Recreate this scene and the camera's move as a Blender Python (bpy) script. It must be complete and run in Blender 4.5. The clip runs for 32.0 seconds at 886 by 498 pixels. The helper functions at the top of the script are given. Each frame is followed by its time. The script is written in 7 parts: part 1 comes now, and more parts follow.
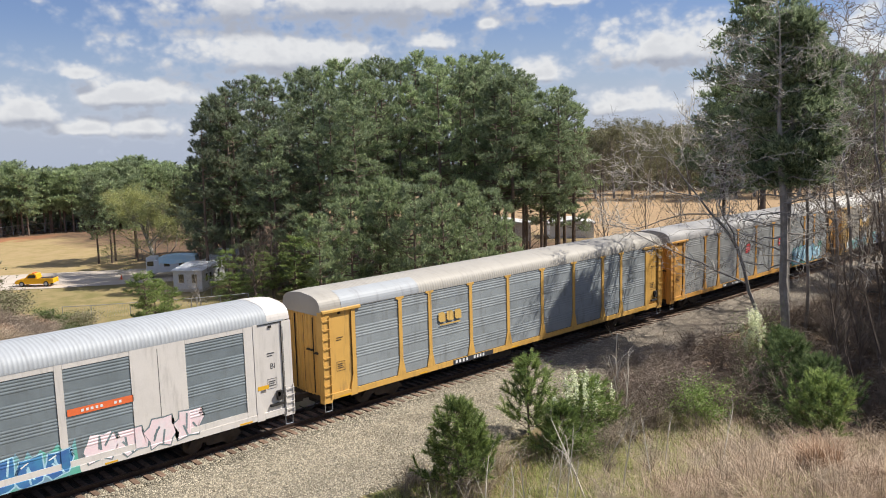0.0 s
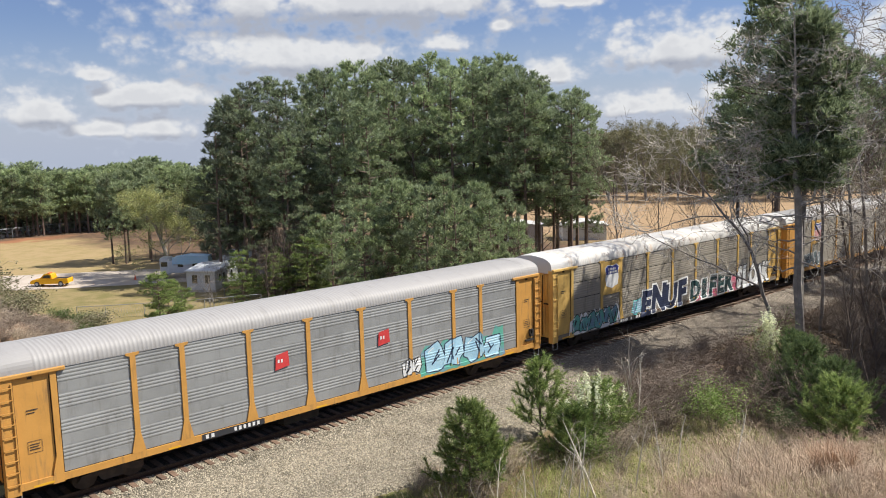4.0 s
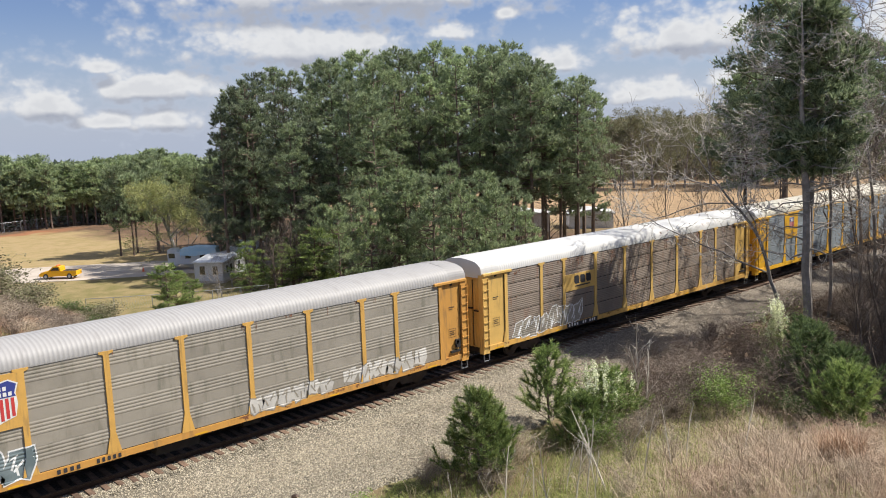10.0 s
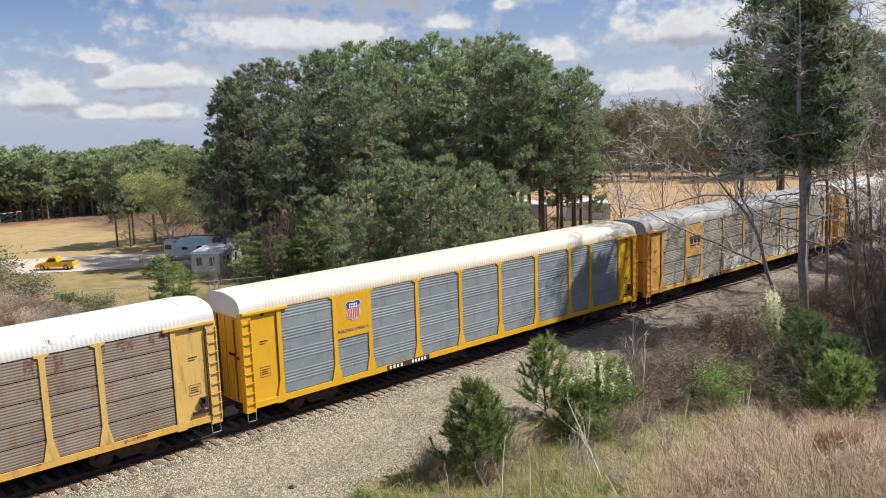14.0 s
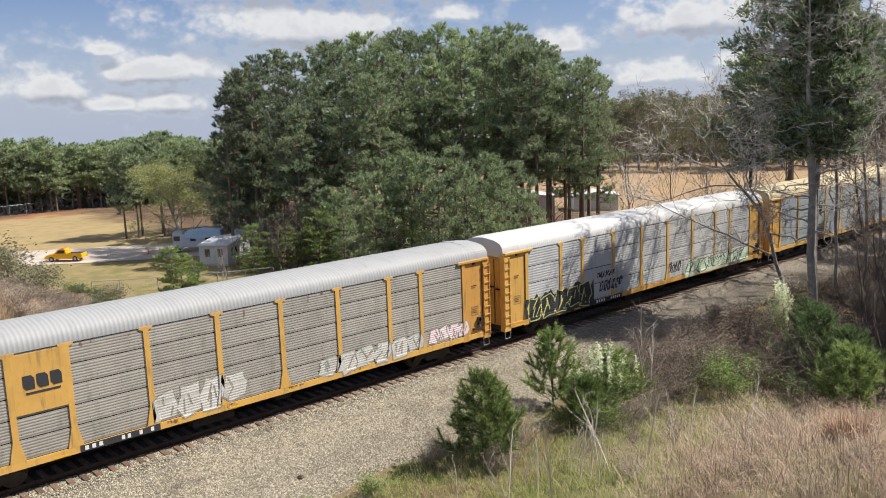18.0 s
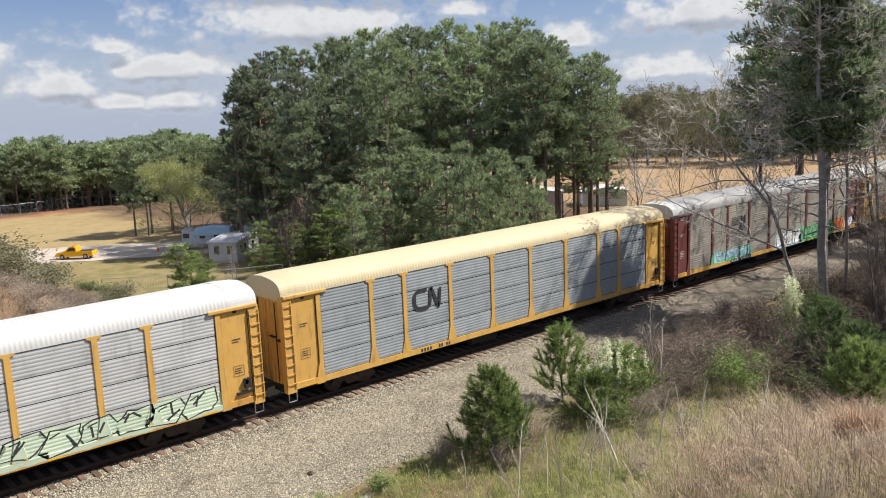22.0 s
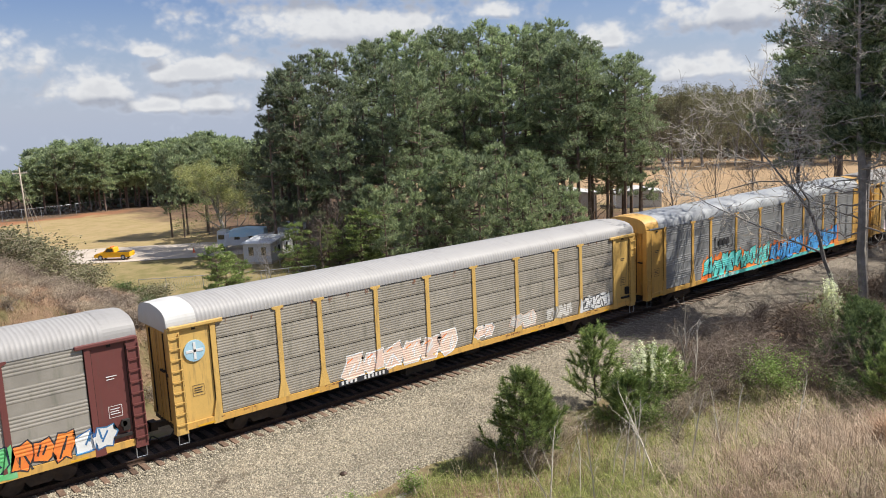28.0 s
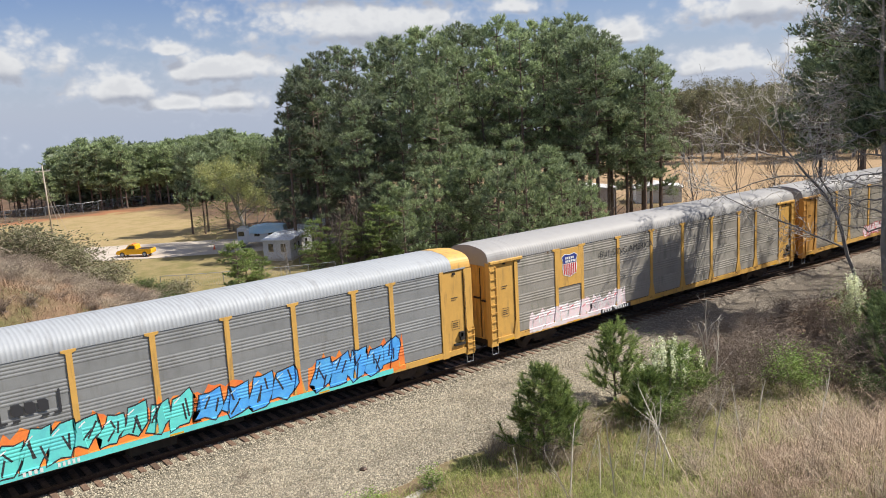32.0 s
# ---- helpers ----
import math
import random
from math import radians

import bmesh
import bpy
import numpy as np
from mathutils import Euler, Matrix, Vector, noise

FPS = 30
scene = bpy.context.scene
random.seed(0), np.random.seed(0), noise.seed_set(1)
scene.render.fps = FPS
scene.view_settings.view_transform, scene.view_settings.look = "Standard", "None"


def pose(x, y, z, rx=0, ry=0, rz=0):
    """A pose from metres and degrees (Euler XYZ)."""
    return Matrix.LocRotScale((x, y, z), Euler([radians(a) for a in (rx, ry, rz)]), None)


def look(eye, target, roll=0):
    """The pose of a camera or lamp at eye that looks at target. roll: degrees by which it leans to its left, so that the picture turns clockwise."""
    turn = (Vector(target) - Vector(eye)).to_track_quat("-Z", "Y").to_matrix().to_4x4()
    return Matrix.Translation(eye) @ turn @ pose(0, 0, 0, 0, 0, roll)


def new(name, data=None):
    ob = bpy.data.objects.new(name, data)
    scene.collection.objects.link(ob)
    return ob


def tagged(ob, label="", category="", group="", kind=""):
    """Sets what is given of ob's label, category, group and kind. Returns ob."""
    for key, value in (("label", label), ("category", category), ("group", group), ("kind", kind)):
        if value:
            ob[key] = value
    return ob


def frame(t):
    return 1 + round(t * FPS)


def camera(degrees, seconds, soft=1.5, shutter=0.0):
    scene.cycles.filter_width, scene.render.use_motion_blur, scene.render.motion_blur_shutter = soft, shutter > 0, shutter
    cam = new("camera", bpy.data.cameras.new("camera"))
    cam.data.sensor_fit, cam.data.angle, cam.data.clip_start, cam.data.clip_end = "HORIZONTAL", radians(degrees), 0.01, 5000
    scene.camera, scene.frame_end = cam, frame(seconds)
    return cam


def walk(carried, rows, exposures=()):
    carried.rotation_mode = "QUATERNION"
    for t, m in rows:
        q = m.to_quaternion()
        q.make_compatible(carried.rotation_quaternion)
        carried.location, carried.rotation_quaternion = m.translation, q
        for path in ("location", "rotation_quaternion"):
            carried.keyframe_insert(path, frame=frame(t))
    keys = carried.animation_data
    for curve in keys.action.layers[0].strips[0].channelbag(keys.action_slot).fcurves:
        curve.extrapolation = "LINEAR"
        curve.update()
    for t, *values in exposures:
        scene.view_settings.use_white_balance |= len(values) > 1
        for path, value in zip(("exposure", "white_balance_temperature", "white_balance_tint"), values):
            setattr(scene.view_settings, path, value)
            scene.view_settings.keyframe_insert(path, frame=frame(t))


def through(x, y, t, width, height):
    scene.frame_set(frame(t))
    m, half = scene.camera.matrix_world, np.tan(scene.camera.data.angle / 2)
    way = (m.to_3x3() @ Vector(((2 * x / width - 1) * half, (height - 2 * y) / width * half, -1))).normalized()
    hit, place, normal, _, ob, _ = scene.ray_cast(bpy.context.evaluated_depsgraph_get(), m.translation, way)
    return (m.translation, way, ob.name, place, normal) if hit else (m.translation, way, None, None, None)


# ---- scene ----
EYE = (0.0, 0.0, 12.65)


def aim(yaw, pitch, roll):
    """A pose at the bridge rail: degrees from +y towards +x, up, and lean."""
    y, p = radians(yaw), radians(pitch)
    way = Vector((math.sin(y) * math.cos(p), math.cos(y) * math.cos(p), math.sin(p)))
    return look(EYE, Vector(EYE) + way * 50, roll)


cam = camera(55.76, 32.0, soft=1.0)
# rows: seconds, heading, pitch, lean
walk(cam, [(t, aim(a, b, c)) for t, a, b, c in (
    (0.0, 43.262, -7.851, -1.494), (0.5, 43.356, -7.785, -1.551), (1.0, 43.324, -7.749, -1.478), (1.5, 43.14, -8.039, -1.351),
    (2.0, 42.945, -8.354, -1.382), (2.5, 42.678, -8.238, -1.477), (3.0, 42.52, -7.785, -1.462), (3.5, 42.402, -7.731, -1.4),
    (5.5, 42.493, -7.664, -1.512), (6.0, 42.024, -7.933, -1.545), (6.5, 41.759, -8.134, -1.7), (7.0, 41.843, -8.291, -2.036),
    (7.5, 42.153, -8.409, -2.087), (8.0, 42.281, -8.508, -1.983), (8.5, 42.22, -8.578, -1.986), (9.0, 41.93, -8.541, -2.003),
    (9.5, 41.876, -8.467, -2.085), (10.0, 41.924, -8.436, -1.96), (10.5, 41.895, -8.491, -1.926), (11.0, 41.963, -8.493, -1.885),
    (11.5, 41.945, -8.491, -1.655), (12.0, 41.798, -8.413, -1.509), (12.5, 41.806, -8.446, -1.532), (13.0, 41.928, -8.7, -1.616),
    (13.5, 42.088, -8.953, -1.755), (14.0, 42.114, -9.025, -1.861), (14.5, 41.957, -8.951, -1.908), (16.5, 41.922, -9.441, -2.082),
    (17.0, 41.716, -9.486, -2.075), (17.5, 41.539, -9.544, -2.033), (18.0, 41.568, -9.614, -2.031), (18.5, 41.633, -9.711, -1.983),
    (19.0, 41.678, -9.803, -2.007), (19.5, 41.605, -9.789, -2.01), (20.0, 41.416, -9.796, -2.059), (20.5, 41.332, -9.906, -2.079),
    (21.0, 41.27, -9.961, -2.178), (21.5, 41.128, -9.954, -2.275), (22.0, 40.959, -9.85, -2.362), (22.5, 40.818, -9.851, -2.305),
    (23.0, 40.685, -10.054, -2.349), (23.5, 40.713, -10.119, -2.344), (24.0, 40.815, -10.198, -2.218), (24.5, 40.87, -10.264, -2.219),
    (25.0, 40.642, -10.24, -2.236), (25.5, 40.242, -10.181, -2.317), (27.5, 39.0, -9.775, -2.492), (28.0, 38.716, -9.653, -2.657),
    (28.5, 38.681, -9.614, -2.827), (29.0, 38.76, -9.575, -2.859), (29.5, 38.684, -9.448, -2.884), (30.0, 38.335, -9.417, -2.965),
    (30.5, 37.97, -9.394, -3.06), (31.0, 37.722, -9.423, -3.066), (31.5, 37.572, -9.666, -3.024), (32.0, 37.391, -9.855, -3.039),
)])

# ---- light ----
SUN_EL, SUN_WAY = radians(50.5), Vector((-0.80, 0.60, 0.0)).normalized()
sun_dir = Vector((SUN_WAY.x * math.cos(SUN_EL), SUN_WAY.y * math.cos(SUN_EL), -math.sin(SUN_EL)))
sun_data = bpy.data.lights.new("sun", "SUN")
sun_data.energy, sun_data.angle, sun_data.color = 5.0, radians(0.53), (1.0, 0.95, 0.87)
sun = new("sun", sun_data)
sun.matrix_world = look((0, 0, 60), Vector((0, 0, 60)) + sun_dir)


class Net:
    """A short way to write node trees."""

    def __init__(self, tree):
        self.tree = tree
        tree.nodes.clear()

    def node(self, kind, **settings):
        n = self.tree.nodes.new(kind)
        for key, value in settings.items():
            if key == "op":
                n.operation = value
            elif key == "blend":
                n.blend_type = value
            elif key == "typ":
                n.data_type = value
        return n

    def put(self, socket, value):
        if isinstance(value, bpy.types.NodeSocket):
            self.tree.links.new(value, socket)
        elif value is not None:
            socket.default_value = value

    def math(self, op, a, b=None, c=None, clamp=False):
        n = self.node("ShaderNodeMath", op=op)
        n.use_clamp = clamp
        for s, v in zip(n.inputs, (a, b, c)):
            self.put(s, v)
        return n.outputs[0]

    def vmath(self, op, a, b=None):
        n = self.node("ShaderNodeVectorMath", op=op)
        self.put(n.inputs[0], a)
        self.put(n.inputs[1], b)
        return n.outputs[0]

    def noise(self, vec, scale, detail=4.0, rough=0.55, distort=0.0):
        n = self.node("ShaderNodeTexNoise")
        self.put(n.inputs["Vector"], vec)
        n.inputs["Scale"].default_value, n.inputs["Detail"].default_value = scale, detail
        n.inputs["Roughness"].default_value, n.inputs["Distortion"].default_value = rough, distort
        return n.outputs["Fac"]

    def noise_colour(self, vec, scale):
        n = self.node("ShaderNodeTexNoise")
        self.put(n.inputs["Vector"], vec)
        n.inputs["Scale"].default_value = scale
        return n.outputs["Color"]

    def mix(self, fac, a, b, blend="MIX"):
        n = self.node("ShaderNodeMix", typ="RGBA", blend=blend)
        self.put(n.inputs[0], fac)
        self.put(n.inputs[6], a)
        self.put(n.inputs[7], b)
        return n.outputs[2]

    def ramp(self, fac, lo, hi, a=0.0, b=1.0):
        n = self.node("ShaderNodeMapRange")
        n.interpolation_type = "SMOOTHSTEP"
        for s, v in zip(n.inputs, (fac, lo, hi, a, b)):
            self.put(s, v)
        return n.outputs[0]


def rgba(c):
    return (c[0], c[1], c[2], 1.0)


world = bpy.data.worlds.new("world")
scene.world = world
world.use_nodes = True
w = Net(world.node_tree)
sky = w.node("ShaderNodeTexSky")
sky.sky_type, sky.sun_disc, sky.sun_elevation, sky.sun_rotation = "NISHITA", False, SUN_EL, radians(127)
sky.air_density, sky.dust_density, sky.ozone_density = 1.0, 0.3, 4.0
way = w.node("ShaderNodeTexCoord").outputs["Generated"]
sep = w.node("ShaderNodeSeparateXYZ")
w.put(sep.inputs[0], way)
az = w.math("ARCTAN2", sep.outputs[0], sep.outputs[1])
el = w.math("ARCSINE", sep.outputs[2])
# cloud banks: heading, height above the horizon, half width, half height (degrees)
BANKS = ((36.4, 8.5, 11.5, 2.4), (32.2, 5.1, 8.0, 1.9), (23.3, 2.8, 4.0, 1.3), (20.4, 4.3, 1.2, 0.7), (17.4, 1.9, 2.8, 1.5), (24.2, 0.9, 2.6, 1.2),
         (20.5, 0.9, 2.0, 0.8), (58.1, 4.9, 4.9, 1.9), (56.1, 1.5, 3.5, 1.3), (49.8, 3.7, 2.3, 0.9), (69.8, 4.4, 2.4, 2.1), (46.6, 7.1, 0.8, 0.5),
         (50.6, 8.5, 2.2, 0.7), (42.7, 6.1, 1.6, 0.8), (61.1, 2.3, 2.1, 0.8), (65.4, 2.5, 3.1, 1.2), (9.0, 3.5, 5.0, 2.0), (80.0, 5.0, 6.0, 2.6))


def cloud_body(el_):
    """How much cloud there is at a height above the horizon."""
    c = w.node("ShaderNodeCombineXYZ")
    w.put(c.inputs[0], w.math("MULTIPLY", az, 13.0))
    w.put(c.inputs[1], w.math("MULTIPLY", el_, 17.0))
    total = None
    for a, e, ra, re in BANKS:
        u = w.math("DIVIDE", w.math("SUBTRACT", az, radians(a)), radians(ra))
        v = w.math("DIVIDE", w.math("SUBTRACT", el_, radians(e)), radians(re))
        v = w.math("MAXIMUM", v, w.math("MULTIPLY", v, -1.6))
        d = w.math("SUBTRACT", 1.0, w.math("SQRT", w.math("ADD", w.math("MULTIPLY", u, u), w.math("MULTIPLY", v, v))))
        total = d if total is None else w.math("SMOOTH_MAX", total, d, 0.12)
    rest = w.math("MULTIPLY_ADD", w.ramp(el_, radians(13), radians(24)), 0.55, -0.62)
    total = w.math("MAXIMUM", total, rest)
    puff = w.noise(c.outputs[0], 1.7, 3.0, 0.5)
    billow = w.noise(c.outputs[0], 4.5, 3.0, 0.45)
    heads = None
    for scale_, weight in ((2.4, 0.40), (6.0, 0.24), (14.0, 0.13)):
        v_ = w.node("ShaderNodeTexVoronoi")
        v_.feature = "SMOOTH_F1"
        v_.inputs["Scale"].default_value, v_.inputs["Smoothness"].default_value = scale_, 0.35
        wob = w.vmath("ADD", c.outputs[0], w.vmath("MULTIPLY", w.noise_colour(c.outputs[0], 4.0), (0.16, 0.16, 0.0)))
        w.put(v_.inputs["Vector"], wob)
        h_ = w.math("MULTIPLY", w.math("SUBTRACT", 0.42, v_.outputs["Distance"]), weight)
        heads = h_ if heads is None else w.math("ADD", heads, h_)
    fluff = w.math("ADD", w.math("MULTIPLY_ADD", puff, 1.25, -0.31), w.math("MULTIPLY", billow, 0.62))
    return w.math("ADD", w.math("MULTIPLY", total, 0.62), w.math("ADD", fluff, heads)), total


body, mass = cloud_body(el)
higher, mass_up = cloud_body(w.math("ADD", el, radians(1.0)))
cover = w.ramp(body, 0.42, 0.86)
# lit crowns, grey bases: shaded where there is more cloud above than here
slope = w.math("ADD", w.math("MULTIPLY", w.math("SUBTRACT", mass_up, mass), 0.55), w.math("MULTIPLY", w.math("SUBTRACT", higher, body), 0.35))
under = w.ramp(slope, -0.30, 0.24)
deep = w.ramp(body, 0.85, 1.25)
grey = w.math("ADD", w.math("MULTIPLY", under, 0.85), w.math("MULTIPLY", deep, 0.22), clamp=True)
shade = w.mix(grey, (6.7, 6.75, 6.85, 1), (2.9, 3.15, 3.85, 1))
tint = w.mix(1.0, sky.outputs[0], (0.86, 0.825, 1.02, 1), "MULTIPLY")
low = w.mix(w.ramp(el, radians(10.0), radians(32.0)), (0.80, 0.81, 0.80, 1), (1, 1, 1, 1))
tint = w.mix(1.0, tint, low, "MULTIPLY")
haze = w.mix(w.ramp(el, radians(-1.0), radians(8.0)), (3.9, 4.55, 5.9, 1), tint)
haze = w.mix(0.75, tint, haze)
veil = w.mix(w.math("MULTIPLY", w.ramp(body, 0.22, 0.62), 0.5), haze, (4.5, 4.95, 5.9, 1))
colour = w.mix(w.math("MULTIPLY", cover, 0.94), veil, shade)
bg = w.node("ShaderNodeBackground")
w.put(bg.inputs[0], colour)
bg.inputs[1].default_value = 0.080
w.put(w.node("ShaderNodeOutputWorld").inputs[0], bg.outputs[0])
scene.view_settings.exposure = 0.57

# ---- materials ----
def surface(name, base, other=None, rough=0.7, metal=0.0, scale=2.0, amount=0.5, fine=30.0, fine_amount=0.12,
            streak=None, streak_amount=0.0, streak_scale=(2.5, 2.5, 0.35), bump=0.0, bump_scale=60.0, piece=0.08, spec=0.5):
    """A weathered surface: a second colour in patches, fine grain, streaks that run down, relief, and a tint for each piece."""
    m = bpy.data.materials.new(name)
    m.use_nodes = True
    n = Net(m.node_tree)
    info = n.node("ShaderNodeObjectInfo")
    here = n.node("ShaderNodeTexCoord").outputs["Object"]
    shift = n.vmath("SCALE", (31.0, 17.0, 23.0))
    n.put(shift.node.inputs["Scale"], info.outputs["Random"])
    here = n.vmath("ADD", here, shift)
    other = other or tuple(c * 0.65 for c in base)
    col = n.mix(n.math("MULTIPLY", n.ramp(n.noise(here, scale, 5.0, 0.6), 0.38, 0.68), amount), rgba(base), rgba(other))
    grain = n.noise(here, fine, 3.0, 0.6)
    if streak:
        run = n.node("ShaderNodeMapping")
        n.put(run.inputs[0], here)
        run.inputs["Scale"].default_value = streak_scale
        s = n.math("MULTIPLY", n.ramp(n.noise(run.outputs[0], 1.6, 6.0, 0.65), 0.5, 0.75), streak_amount)
        col = n.mix(s, col, rgba(streak))
    g = n.math("MULTIPLY_ADD", grain, 2 * fine_amount, 1.0 - fine_amount)
    g = n.math("MULTIPLY", g, n.math("MULTIPLY_ADD", info.outputs["Random"], 2 * piece, 1.0 - piece))
    scaled = n.vmath("SCALE", col)
    n.put(scaled.node.inputs["Scale"], g)
    b = n.node("ShaderNodeBsdfPrincipled")
    n.put(b.inputs["Base Color"], scaled)
    n.put(b.inputs["Roughness"], n.math("MULTIPLY_ADD", grain, 0.2, rough - 0.1, clamp=True))
    b.inputs["Metallic"].default_value = metal
    b.inputs["Specular IOR Level"].default_value = spec
    if bump:
        r = n.node("ShaderNodeBump")
        r.inputs["Strength"].default_value, r.inputs["Distance"].default_value = bump, 0.03
        n.put(r.inputs["Height"], n.noise(here, bump_scale, 4.0, 0.6))
        n.put(b.inputs["Normal"], r.outputs[0])
    n.put(n.node("ShaderNodeOutputMaterial").inputs[0], b.outputs[0])
    return m


def foliage(name, base, other, through=0.25, rough=0.6):
    """Leaves or needles: a tint for each island and each plant, some light through them."""
    m = bpy.data.materials.new(name)
    m.use_nodes = True
    n = Net(m.node_tree)
    isl = n.node("ShaderNodeNewGeometry").outputs["Random Per Island"]
    info = n.node("ShaderNodeObjectInfo").outputs["Random"]
    here = n.node("ShaderNodeTexCoord").outputs["Object"]
    col = n.mix(n.ramp(n.math("ADD", n.math("MULTIPLY", isl, 0.6), n.math("MULTIPLY", n.noise(here, 0.7, 3.0), 0.6)), 0.25, 0.95), rgba(base), rgba(other))
    scaled = n.vmath("SCALE", col)
    n.put(scaled.node.inputs["Scale"], n.math("MULTIPLY_ADD", info, 0.35, 0.82))
    b = n.node("ShaderNodeBsdfPrincipled")
    n.put(b.inputs["Base Color"], scaled)
    b.inputs["Roughness"].default_value = rough
    b.inputs["Specular IOR Level"].default_value = 0.3
    tr = n.node("ShaderNodeBsdfTranslucent")
    n.put(tr.inputs[0], scaled)
    mx = n.node("ShaderNodeMixShader")
    mx.inputs[0].default_value = through
    n.put(mx.inputs[1], b.outputs[0])
    n.put(mx.inputs[2], tr.outputs[0])
    n.put(n.node("ShaderNodeOutputMaterial").inputs[0], mx.outputs[0])
    return m


GRIME = (0.09, 0.075, 0.06)


def paint(name, c, rough=0.55, wear=0.35, grime=0.55):
    return surface(name, c, tuple(0.72 * v for v in c), rough, 0.0, 1.3, wear, 18.0, 0.08, GRIME, grime, (3.0, 3.0, 0.4), 0.12, 25.0, 0.04)


YELLOW = paint("yellow_paint", (0.60, 0.345, 0.085))
BRIGHT = paint("bright_yellow_paint", (0.66, 0.36, 0.02), 0.45, 0.15, 0.15)
PALE_YELLOW = paint("pale_yellow_paint", (0.62, 0.395, 0.115))
ORANGE = paint("orange_yellow_paint", (0.55, 0.28, 0.065))
MAROON = paint("maroon_paint", (0.15, 0.045, 0.04), 0.55, 0.3, 0.3)
WHITE = paint("white_paint", (0.60, 0.56, 0.52), 0.5, 0.2, 0.25)


def sheet(name, c, rust=GRIME, amount=0.45, metal=0.12):
    return surface(name, c, tuple(0.75 * v for v in c), 0.62, metal, 0.9, 0.6, 22.0, 0.10, rust, amount, (1.6, 1.6, 0.30), 0.10, 30.0, 0.07, 0.25)


def roofing(name, c, stain=GRIME, amount=0.2, metal=0.0):
    return surface(name, c, tuple(0.86 * v for v in c), 0.6, metal, 0.5, 0.35, 22.0, 0.06, stain, amount, (2.4, 0.5, 0.5), 0.06, 30.0, 0.05, 0.25)


GALV_BLUE = sheet("galvanized_blue_grey_sheet", (0.275, 0.30, 0.31), GRIME, 0.4)
GALV_GREY = sheet("galvanized_grey_sheet", (0.285, 0.29, 0.285), GRIME, 0.4)
GALV_PALE = sheet("pale_grey_painted_sheet", (0.46, 0.46, 0.45), GRIME, 0.30, 0.1)
GALV_DARK = sheet("dark_steel_blue_sheet", (0.185, 0.215, 0.23), GRIME, 0.3)
GALV_TAUPE = sheet("weathered_taupe_sheet", (0.32, 0.29, 0.24), (0.11, 0.11, 0.08), 0.55)
GALV_BROWN = sheet("browned_rusty_sheet", (0.25, 0.205, 0.165), (0.20, 0.09, 0.05), 0.6)
ROOF_WHITE = roofing("white_roof_sheet", (0.55, 0.545, 0.525), (0.42, 0.36, 0.28), 0.25, 0.0)
ROOF_RUSTY = roofing("rust_stained_white_roof_sheet", (0.56, 0.545, 0.51), (0.42, 0.26, 0.13), 0.6, 0.0)
ROOF_GREY = roofing("grey_galvanized_roof_sheet", (0.335, 0.325, 0.315), GRIME, 0.2, 0.05)
ROOF_SILVER = roofing("silver_roof_sheet", (0.34, 0.355, 0.37), GRIME, 0.3, 0.05)
ROOF_TAN = roofing("tan_grey_roof_sheet", (0.37, 0.345, 0.305), GRIME, 0.25, 0.05)
ROOF_CREAM = roofing("cream_roof_sheet", (0.56, 0.475, 0.30), GRIME, 0.15, 0.0)
BLACK = surface("black_underframe_steel", (0.015, 0.013, 0.012), (0.035, 0.027, 0.022), 0.9, 0.0, 3.0, 0.6)
WHEEL_STEEL = surface("brown_wheel_steel", (0.035, 0.025, 0.02), (0.07, 0.048, 0.034), 0.75, 0.1, 4.0, 0.6)
RAIL_STEEL = surface("rusty_rail_steel", (0.06, 0.038, 0.028), (0.11, 0.065, 0.042), 0.55, 0.4, 5.0, 0.6)
TIE_WOOD = surface("creosoted_tie_wood", (0.12, 0.075, 0.05), (0.22, 0.14, 0.095), 0.85, 0.0, 6.0, 0.7, 40.0, 0.25, bump=0.4, piece=0.3)
STENCIL = surface("white_stencil_paint", (0.72, 0.72, 0.70), rough=0.6, amount=0.3)
STENCIL_DARK = surface("black_stencil_paint", (0.03, 0.03, 0.035), rough=0.6, amount=0.3)
RED_PAINT = surface("red_paint", (0.55, 0.05, 0.05), rough=0.5, amount=0.2)
ORANGE_SIGN = surface("orange_red_paint", (0.78, 0.16, 0.05), rough=0.5, amount=0.25)
BLUE_PAINT = surface("blue_emblem_paint", (0.035, 0.05, 0.23), rough=0.5, amount=0.2)
RUST_STAIN = surface("rust_stain", (0.24, 0.095, 0.05), (0.14, 0.07, 0.045), 0.85, 0, 5.0, 0.6)
for socket in [RUST_STAIN.node_tree.nodes["Principled BSDF"].inputs["Alpha"]]:
    net = RUST_STAIN.node_tree
    tex, rise = net.nodes.new("ShaderNodeTexNoise"), net.nodes.new("ShaderNodeMapRange")
    tex.inputs["Scale"].default_value, tex.inputs["Detail"].default_value = 7.0, 6.0
    for i, v in enumerate((0.40, 0.62, 0.0, 0.75)):
        rise.inputs[i + 1].default_value = v
    net.links.new(net.nodes.new("ShaderNodeTexCoord").outputs["Object"], tex.inputs["Vector"])
    net.links.new(tex.outputs["Fac"], rise.inputs[0])
    net.links.new(rise.outputs[0], socket)
GUM_RUBBER = surface("black_rubber", (0.02, 0.02, 0.02), (0.03, 0.03, 0.03), 0.8)

